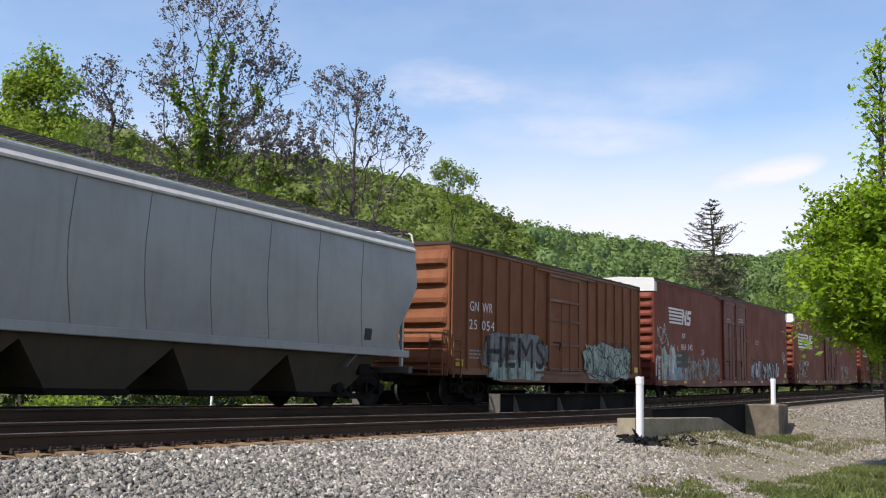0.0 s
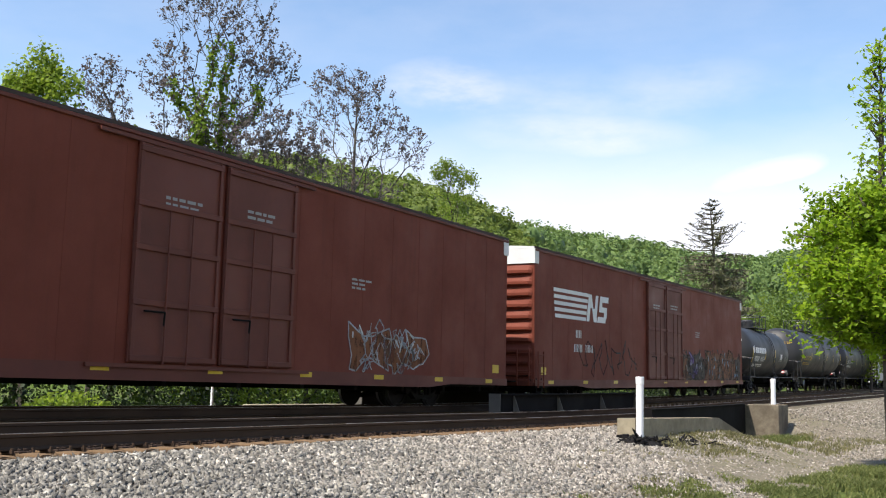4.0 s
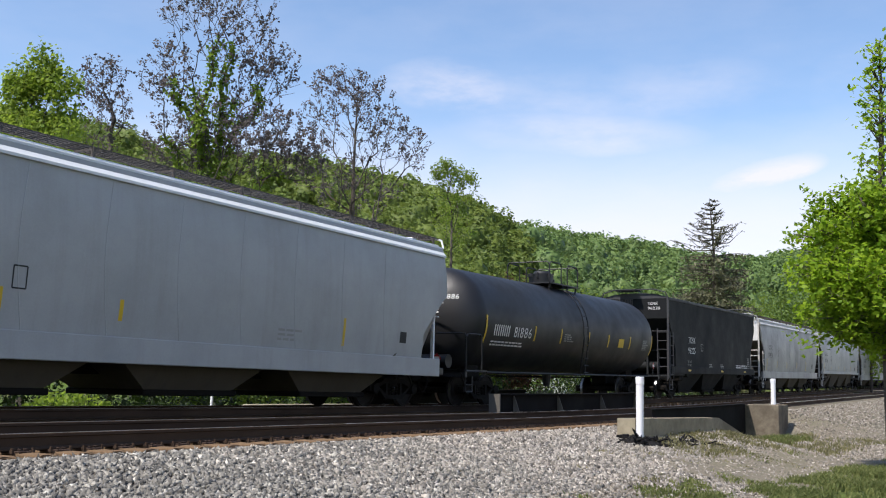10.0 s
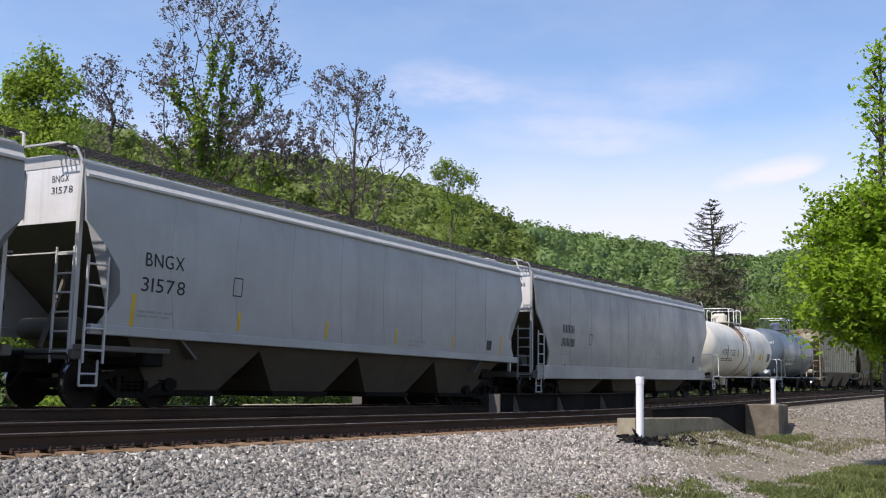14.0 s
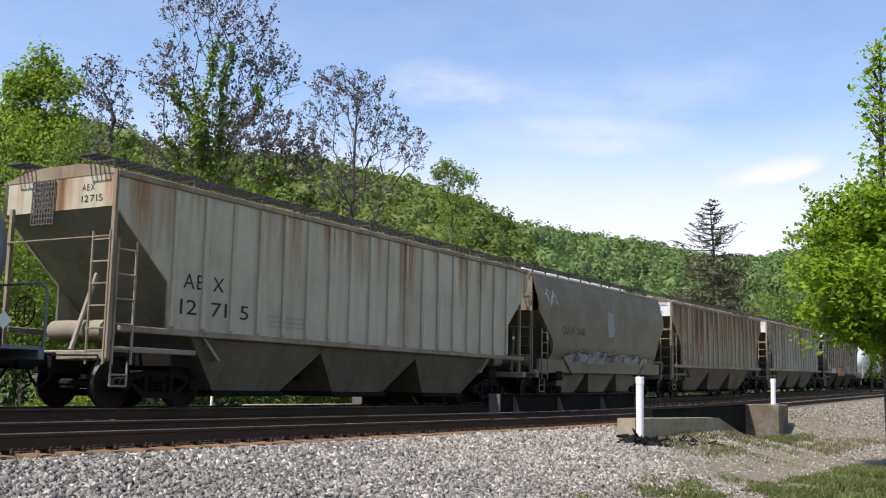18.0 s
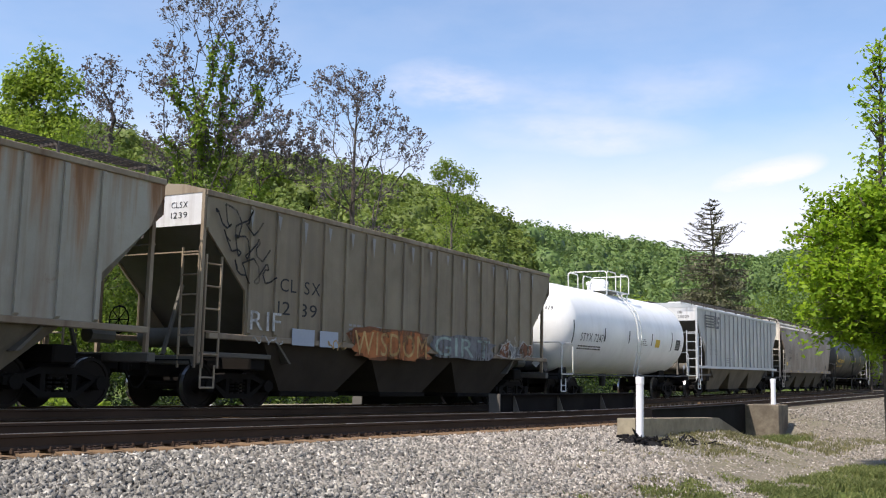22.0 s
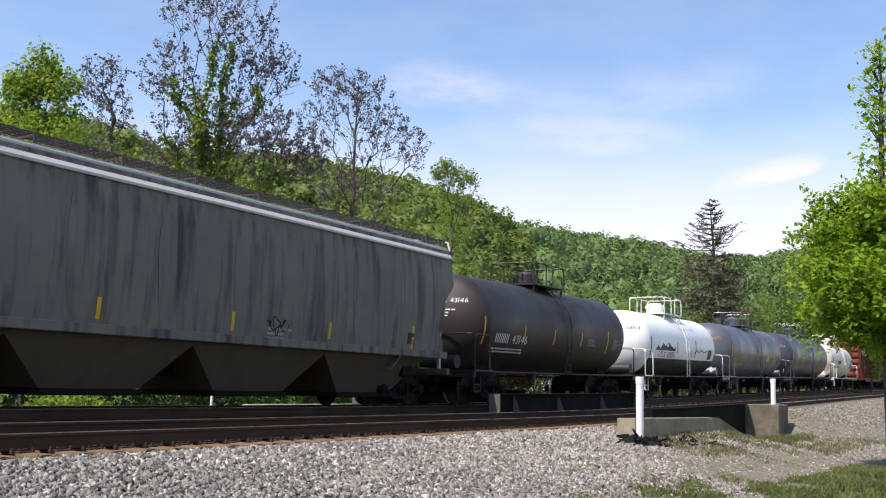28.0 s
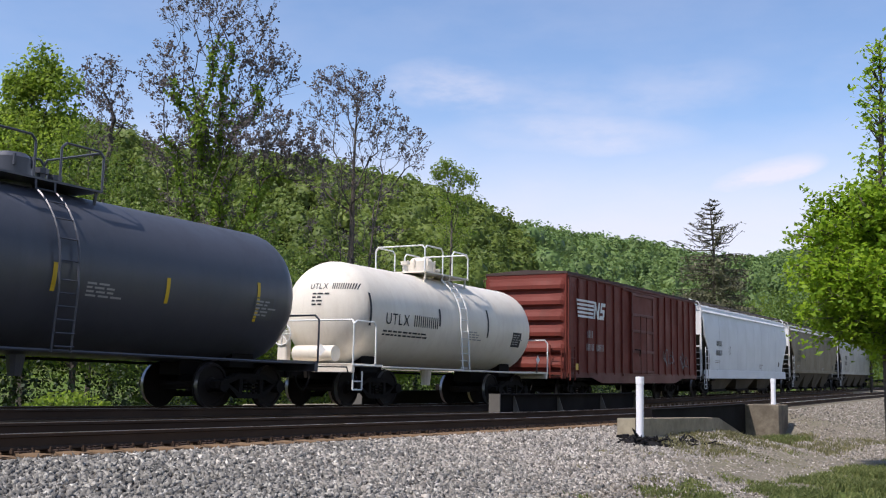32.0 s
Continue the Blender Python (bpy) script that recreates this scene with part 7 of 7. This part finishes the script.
def spread_tree(label, at, lobes, nodes, seed, leaf, size, per_tip, scatter, stems=((0, 0),), radius=0.2, twig=0.012, vine=0, tip_share=0.6, category="tree", round_off=0.0, low=0.25):
    """A tree grown into the room that its crown takes: lobes (x, y, z, radius, half height, share) in its own metres."""
    rng = np.random.default_rng(seed)
    root = new("tree")
    root.location = (*at, ground_z(*at))
    pts = []
    share = np.array([q[5] for q in lobes], float)
    for k in rng.choice(len(lobes), nodes, p=share / share.sum()):
        d = rng.normal(size=3)
        d *= rng.uniform() ** 0.42 / np.linalg.norm(d)
        cx, cy, cz, r, h, _q = lobes[k]
        pts.append((cx + d[0] * r, cy + d[1] * r, cz + d[2] * h))
    top = max(q[2] for q in pts)
    nd, up = [], []
    for sx, sy in stems:
        last = -1
        hgt = top * rng.uniform(0.72, 0.86)
        for k in range(11):
            q = k / 10
            nd.append((sx * q ** 1.3 + (rng.normal(0, 0.10) if k else 0), sy * q ** 1.3 + (rng.normal(0, 0.10) if k else 0), -0.3 + hgt * q))
            up.append(last)
            last = len(nd) - 1
    pts = sorted((q for q in pts if q[2] > top * low * 0.6), key=lambda q: math.hypot(q[0], q[1]) * 1.2 + abs(q[2] - top * 0.45) * 0.9)
    way = [(0.0, 0.0, 1.0)] * len(nd)
    for q in pts:
        a, w = np.array(nd), np.array(way)
        d = np.array(q) - a
        ln = np.linalg.norm(d, axis=1) + 1e-6
        turn = 1 - (d * w).sum(1) / ln
        flat = np.hypot(d[:, 0], d[:, 1])
        cost = ln * (1 + 0.9 * np.maximum(0, turn - 0.25)) + np.where(d[:, 2] < flat * 0.4, 1.6 * (flat * 0.4 - d[:, 2]), 0.0) + np.where(a[:, 2] < top * low, 6.0, 0.0)
        j = int(np.argmin(cost))
        b, q = a[j], np.array(q)
        m = b + (q - b) * 0.5 + w[j] * ln[j] * 0.10 + rng.normal(0, 0.03, 3) * ln[j]
        nd.append(tuple(m))
        up.append(j)
        way.append(tuple((m - b) / np.linalg.norm(m - b)))
        nd.append(tuple(q))
        up.append(len(nd) - 2)
        way.append(tuple((q - m) / np.linalg.norm(q - m)))
    n = len(nd)
    load = [0.0] * n
    kids = [[] for _ in range(n)]
    for i in range(n - 1, -1, -1):
        load[i] = max(load[i], 1.0)
        if up[i] >= 0:
            load[up[i]] += load[i]
            kids[up[i]].append(i)
    for _ in range(4):
        old = [np.array(q) for q in nd]
        for i in range(n):
            if up[i] >= 0 and kids[i]:
                heavy = max(kids[i], key=lambda c: load[c])
                nd[i] = tuple(old[i] * 0.5 + old[up[i]] * 0.25 + old[heavy] * 0.25)
    s = Shape()
    most = max(load)
    rad = [max(twig * 0.5, radius * (w / most) ** 0.60) for w in load]
    for i in range(n):
        if up[i] >= 0:
            r0, r1 = min(rad[up[i]], rad[i] * 1.25), rad[i] if kids[i] else twig * 0.4
            s.rod(nd[up[i]], nd[i], r0, r1, n=7 if r0 > 0.09 else (5 if r0 > 0.04 else 3), caps=False)
    part("trunk", s, M["bark"], root, smooth=True)
    ends = np.array([nd[i] for i in range(n) if load[i] <= 3.0])
    ends = ends[rng.uniform(size=len(ends)) < tip_share]
    reps = np.repeat(ends, per_tip, axis=0)
    off = rng.normal(0, scatter, reps.shape)
    v, f = quads(reps + off, size, rng, 0.5, toward=off if round_off else None, order=round_off)
    mesh_np("crown", v, f, leaf).parent = root
    if vine:
        vp = []
        for i in range(n):
            if up[i] >= 0 and rad[i] > 0.03 and nd[i][2] < top * 0.82:
                a, b = np.array(nd[up[i]]), np.array(nd[i])
                for _ in range(int(vine * np.linalg.norm(b - a))):
                    vp.append(a + (b - a) * rng.uniform() + rng.normal(0, 0.10 + rad[i], 3))
        v, f = quads(np.array(vp), 0.10, rng, 0.3)
        vo = mesh_np("climbing_vine", v, f, M["leaf_vine"])
        vo.parent = root
        vo["label"] = "green vine climbing the trunk"
    return tagged(root, label, category, group="trees beyond the tracks")


def conifer(label, at, height, seed):
    """A spruce whose upper whorls are nearly bare and whose lower boughs are shaggy."""
    rng = np.random.default_rng(seed)
    root = new("tree")
    root.location = (*at, ground_z(*at))
    s = Shape()
    s.rod((0, 0, -0.2), (0.05, 0, height * 0.75), height * 0.013, 0.13, n=7, caps=False)
    s.rod((0.05, 0, height * 0.75), (-0.15, 0.35, height), 0.13, 0.025, n=6, caps=False)
    pts, thin = [], []
    z = 2.0
    while z < height - 0.25:
        down = height - z
        bare = z > height * 0.74
        lush = 0.35 + 0.65 * (1 - smooth01(0.45, 0.74, z / height))
        for k in range(int(rng.integers(6, 9))):
            g = rng.uniform(0, 2 * math.pi)
            ln = (0.35 + 0.72 * down if bare else 3.3 + 0.12 * (down - 5)) * rng.uniform(0.7, 1.12)
            a = Vector((0, 0.07, z))
            d = Vector((math.cos(g), math.sin(g), 0.0))
            mid = a + d * ln * 0.55 + Vector((0, 0, 0.02 * ln))
            b = a + d * ln + Vector((0, 0, (0.30 if bare else 0.02) * ln))
            s.rod(a, mid, 0.055, 0.045, n=4, caps=False)
            s.rod(mid, b, 0.045, 0.02, n=4, caps=False)
            if bare:
                for _ in range(int(ln * 5)):
                    t = rng.uniform(0.15, 1)
                    c = a + (b - a) * t
                    e = c + Vector((rng.normal(0, 0.22), rng.normal(0, 0.22), -abs(rng.normal(0, 0.12))))
                    s.rod(c, e, 0.018, 0.008, n=3, caps=False)
                    thin += [tuple(c + (e - c) * rng.uniform(0.2, 1.1)) for _ in range(3)]
            else:
                for _ in range(int(ln * 17 * lush)):
                    c = a + (b - a) * rng.uniform(0.15, 1.05)
                    pts.append((c.x + rng.normal(0, 0.28), c.y + rng.normal(0, 0.28), c.z - abs(rng.normal(0, 0.34))))
        z += rng.uniform(0.42, 0.62)
    part("trunk", s, M["bark"], root)
    v, f = stack([quads(np.array(pts), 0.15, rng, 0.2, 1.5), quads(np.array(thin), 0.06, rng, 0.2, 1.8)])
    ob = mesh_np("crown", v, f, M["needles"])
    ob.parent = root
    return tagged(root, label, "conifer", group="trees beyond the tracks")


# tall trees with young leaves against the sky
spread_tree("tall multi-stemmed tree with young bronze leaves and vine", at_bearing(42.78, 45), [(-0.2, 0.2, 19.6, 2.8, 2.6, 4), (-1.3, 2.0, 16.6, 1.3, 1.8, 1.5), (0.8, -1.7, 17.0, 1.7, 1.7, 2.0), (-0.3, 1.7, 13.6, 2.1, 1.7, 2.6), (0.5, -2.1, 13.6, 2.2, 1.7, 3.2), (2.2, -2.6, 13.2, 1.4, 1.2, 1.4), (0.1, -0.1, 14.5, 2.5, 2.5, 1.8), (0, 0, 10.0, 2.8, 2.4, 2.4)], 2000, 11, M["leaf_young"], 0.07, 7, 0.08, tip_share=0.5, stems=((-0.9, 1.5), (1.1, -1.6), (0.1, 0.1), (-0.2, -0.7), (0.6, 0.5)), radius=0.11, vine=110, twig=0.022)
spread_tree("bare-looking tree with sparse bronze young leaves", at_bearing(35.35, 50), [(-0.5, 0.7, 16.1, 1.6, 1.2, 2.4), (-0.2, -0.8, 15.4, 1.4, 1.4, 2), (1.5, -1.1, 14.2, 1.4, 1.4, 1.8), (-0.5, 2.0, 14.3, 1.2, 1.5, 1.5), (-0.4, -0.2, 13.5, 2.2, 1.4, 1.4), (1.7, -2.5, 13.2, 1.0, 1.2, 1.0), (0.1, 0.1, 11.6, 2.8, 1.4, 2.2), (0, 0, 9.2, 3.0, 2.6, 2.0)], 1200, 24, M["leaf_young"], 0.068, 6, 0.08, tip_share=0.45, stems=((-0.3, 1.0), (1.1, -1.5), (0.1, 0.0)), radius=0.14, twig=0.022)
spread_tree("slender tree with sparse young leaves at its twig ends", at_bearing(48.74, 56), [(-0.2, 0.1, 19.2, 1.3, 1.5, 2.5), (-0.4, 0.9, 18.2, 0.8, 1.8, 1), (0.0, -0.5, 17.4, 1.2, 1.4, 1.6), (-0.1, 0.1, 15.6, 1.1, 1.2, 0.6)], 240, 31, M["leaf_young"], 0.08, 6, 0.09, stems=((0.15, 0.1), (-0.5, 0.5)), radius=0.13, twig=0.022, tip_share=0.7)
spread_tree("tall fresh green tree in full spring leaf", at_bearing(51.88, 52), [(-0.2, 0.2, 17.8, 0.9, 0.9, 1.1), (-0.4, 0.9, 16.9, 1.2, 1.1, 2), (0.1, -0.7, 16.8, 1.1, 1.2, 2), (-0.6, 1.2, 15.4, 1.2, 1.4, 2.2), (0.6, -0.5, 15.3, 1.3, 1.4, 2.4), (-0.6, -0.3, 14.2, 2.0, 1.5, 3), (-1.1, 0.9, 13.6, 1.4, 1.4, 1.8), (0, 0, 9.6, 2.6, 2.6, 4)], 330, 42, M["leaf_fresh"], 0.10, 30, 0.24, stems=((0.1, 0.1),), radius=0.2, tip_share=0.8, round_off=0.5)
spread_tree("small round tree with thin spring leaves on the slope", at_bearing(29.78, 85), [(-0.3, 0.4, 19.5, 1.2, 0.9, 2), (0.9, -0.5, 18.9, 1.2, 0.9, 2), (-0.7, 1.2, 19.0, 0.9, 0.8, 1), (0.9, -1.5, 18.6, 0.6, 0.6, 0.6), (0.0, 0.0, 17.4, 1.8, 1.4, 2.0), (0.0, 0.0, 14.6, 2.4, 2.6, 4.0)], 300, 55, M["leaf_green"], 0.10, 12, 0.18, radius=0.11)
spread_tree("copper-leaved shrub behind the railway", at_bearing(26.4, 57), [(0, 0, 5.6, 1.9, 2.0, 4), (0.3, -0.6, 3.6, 2.0, 2.0, 3)], 170, 61, M["leaf_copper"], 0.085, 34, 0.3, radius=0.12, tip_share=0.9, round_off=0.8, low=0.12)
conifer("dark grey-green spruce with a thin bare top", at_bearing(15.48, 110), 21.6, 5)


def maple(label, at, height, seed):
    """A full young maple: a broad leafy skirt of drooping sprays and a thin leader above it."""
    rng = np.random.default_rng(seed)
    root = new("tree")
    root.location = (*at, ground_z(*at))
    s = Shape()
    s.rod((0, 0, -0.2), (0.05, 0.1, height * 0.55), 0.17, 0.10, n=9, caps=False)
    s.rod((0.05, 0.1, height * 0.55), (0.0, 0.0, height * 0.97), 0.10, 0.015, n=7, caps=False)
    pts = []
    z = 3.0
    while z < height - 0.2:
        q = (z - 2.7) / (height - 2.7)
        lower = z < 6.2
        for k in range(int(rng.integers(6, 9)) if lower else int(rng.integers(2, 5))):
            g = rng.uniform(0, 2 * math.pi)
            ln = (2.15 * math.sqrt(max(0.10, 1 - ((z - 4.4) / 1.9) ** 2)) if lower else 0.66 - 0.25 * q) * rng.uniform(0.62, 1.08)
            a = Vector((0.03, 0.05, z))
            d = Vector((math.cos(g), math.sin(g), 0.20 + 0.8 * q)).normalized()
            m = a + d * ln * 0.55
            b = m + (d + Vector((0, 0, -0.28 + 0.4 * q))).normalized() * ln * 0.5
            s.rod(a, m, 0.04 * (1 - q) + 0.012, 0.02, n=4, caps=False)
            s.rod(m, b, 0.02, 0.006, n=3, caps=False)
            for _ in range(int(ln * (11 if lower else 7))):
                t = rng.uniform(0.25, 1.0)
                c = a + (m - a) * min(1, t / 0.55) + (b - m) * max(0, (t - 0.55) / 0.45)
                e = c + Vector(rng.normal(0, 0.2, 3)) + Vector((0, 0, -0.10))
                s.rod(c, e, 0.006, 0.004, n=3, caps=False)
                for _ in range(15 if lower else 8):
                    pts.append(tuple(e + Vector(rng.normal(0, 0.11, 3))))
        z += rng.uniform(0.14, 0.26)
    part("trunk", s, M["bark"], root)
    v, f = quads(np.array(pts), 0.068, rng, 1.3)
    ob = mesh_np("crown", v, f, M["leaf_maple"])
    ob.parent = root
    return tagged(root, label, "tree")


maple("bright fresh green maple beside the track", (25.8, 3.1), 10.2, 77)

# belt of light green trees behind the line
belt = [(54, 38, 9.0), (52.4, 44, 12.4), (49.6, 42, 11.2), (47.6, 48, 11.0), (45.4, 43, 9.2), (43.6, 52, 10.6), (41.4, 46, 9.4), (39.4, 54, 10.4), (37.4, 48, 9.2), (35.6, 58, 9.6), (33.6, 52, 7.6), (31.6, 60, 8.4), (29.2, 56, 6.4), (27.0, 68, 7.2), (24.8, 74, 7.0), (22.4, 86, 9.6), (19.8, 92, 10.0), (17.6, 104, 10.4), (13.4, 118, 12.5), (11.4, 108, 12), (9.6, 112, 13.5), (7.8, 104, 13), (56.5, 44, 12), (59, 40, 11)]
greens = ("leaf_green", "leaf_fresh", "leaf_deep", "leaf_green", "leaf_deep")
for k, (a, r, h) in enumerate(belt):
    w = 1.0 + 0.16 * math.sin(k * 2.3)
    far = r > 80
    lobes = [(0.3 * math.sin(k), 0.3 * math.cos(k * 1.7), h * 0.72, h * 0.22 * w, h * 0.30, 3), (h * 0.12 * math.cos(k * 3.1), h * 0.12 * math.sin(k * 3.1), h * 0.48, h * 0.27 * w, h * 0.25, 4), (-h * 0.10 * math.cos(k * 3.1), -h * 0.12 * math.sin(k * 2.1), h * 0.32, h * 0.26 * w, h * 0.2, 2.5)]
    spread_tree("young tree in spring leaf behind the railway", at_bearing(a, r), lobes, 150, 100 + k, M[greens[k % 5]], 0.07 if not far else 0.13, 44 if not far else 30, 0.34 if not far else 0.5, round_off=0.8, stems=((0.3 * math.sin(k * 1.3), 0.3 * math.cos(k * 2.9)),), radius=0.13, tip_share=0.9, low=0.12)


def woods(name, label, mat, r0, a0, a1, gap, crown, per, size, seed):
    """Crowns of a wood on the slope up to its crest: each a lumpy heap of foliage with leafy clumps standing off it."""
    rng = np.random.default_rng(seed)
    groups, r = [], r0
    nu, nv = 9, 5
    ring = np.array([(math.cos(2 * math.pi * i / nu) * math.cos(e), math.sin(2 * math.pi * i / nu) * math.cos(e), math.sin(e)) for e in (-0.55, 0.0, 0.5, 0.95, 1.45) for i in range(nu)])
    mesh = np.array([(j * nu + i, j * nu + (i + 1) % nu, (j + 1) * nu + (i + 1) % nu, (j + 1) * nu + i) for j in range(nv - 1) for i in range(nu)])
    while r < 530:
        step = gap / r
        a = radians(a0) + rng.uniform(0, step)
        while a < radians(a1):
            rr, aa = r + rng.uniform(-0.5, 0.5) * gap, a + rng.uniform(-0.4, 0.4) * step
            x, y = rr * math.cos(aa), rr * math.sin(aa)
            z = ground_z(x, y)
            if z > 1.5 and rr < ridge_far(math.degrees(aa)) + 14:
                k = crown * float(np.exp(rng.normal(0, 0.14)))
                tall = rng.uniform(1.0, 1.3)
                ph = rng.uniform(0, 6.28, 4)
                bulge = lambda d: 1 + 0.16 * np.sin(d[:, 0] * 3.4 + ph[0]) + 0.16 * np.cos(d[:, 1] * 3.6 + ph[1]) + 0.12 * np.sin(d[:, 2] * 5 + ph[2]) * np.cos(d[:, 0] * 6 + ph[3])
                mid = np.array([x, y, z + k * 0.85])
                squash = np.array([1, 1, tall])
                groups.append((mid + ring * (k * 0.70 * bulge(ring) * rng.uniform(0.86, 1.08, len(ring)))[:, None] * squash, mesh))
                d = rng.normal(size=(per, 3))
                d /= np.linalg.norm(d, axis=1)[:, None]
                d[:, 2] = np.where(d[:, 2] < -0.3, -d[:, 2], d[:, 2])
                p = mid + d * (k * bulge(d) * rng.uniform(0.80, 1.06, per))[:, None] * squash
                groups.append(quads(p, size * rr / r0, rng, 0.35, toward=d, order=1.0))
            a += step
        r += gap * 0.8
    v, f = stack(groups)
    return tagged(mesh_np(name, v, f, mat), label, "woods", kind="stuff")


woods("wooded_hillside", "spring green broadleaf wood covering the near hillside", M["woods"], 98, 25.5, 62, 4.8, 2.45, 165, 0.22, 8)
woods("distant_woods", "green woods on the distant ridge, tinted for haze", M["woods_far"], 150, -2, 25.5, 7.2, 3.6, 120, 0.28, 9)


def weeds(name, label, mat, x0, x1, y0, y1, count, high, size, seed):
    rng = np.random.default_rng(seed)
    pts = []
    for _ in range(count):
        x, y = rng.uniform(x0, x1), rng.uniform(y0, y1)
        k = max(0.0, noise.noise((x * 0.35, y * 0.35, 4.0)) + 0.35)
        h = high * k * rng.uniform(0.1, 1.0)
        pts.append((x, y, ground_z(x, y) + h))
    v, f = quads(np.array(pts), size, rng, 0.3)
    return tagged(mesh_np(name, v, f, mat), label, "weeds", kind="stuff")


weeds("weeds", "low green weeds beside the railway", M["leaf_fresh"], 6, 75, 19.5, 22.5, 20000, 0.4, 0.05, 12)
weeds("tall_weeds", "fresh green knee-high weeds along the far side of the track", M["leaf_fresh"], 7, 24, 21.0, 23.4, 15000, 1.5, 0.07, 14)
weeds("brush", "dense green brush, coloured dark for the shade under the trees", M["brush"], 8, 95, 24, 33, 62000, 4.2, 0.08, 13)


# ---------------------------------------------------------------- what moves
def car_pose(x):
    a = math.degrees(math.atan2(rise(x + 6) - rise(x - 6), 12.0))
    return pose(x, TRAIN_Y, (rise(x + 6) + rise(x - 6)) / 2, 0, -a, 0)


def motions():
    for car, mid in TRAIN:
        walk(car, [(float(t), car_pose(mid - gone(t))) for t in range(33)])
    ticks = [k / FPS for k in range(int(32 * FPS) + 1)]
    turns = {xa: [(t, Matrix.Translation((xa, 0, 0.463)) @ Matrix.Rotation(-(gone(t) - gone(0.0)) / 0.46, 4, "Y")) for t in ticks] for xa in (-0.9, 0.9)}
    first = {}
    for wheel, xa in WHEELSETS:
        if xa not in first:
            walk(wheel, turns[xa])
            first[xa] = wheel
            continue
        keys = first[xa].animation_data
        wheel.rotation_mode = "QUATERNION"
        wheel.animation_data_create()
        wheel.animation_data.action = keys.action
        wheel.animation_data.action_slot = keys.action_slot


motions()
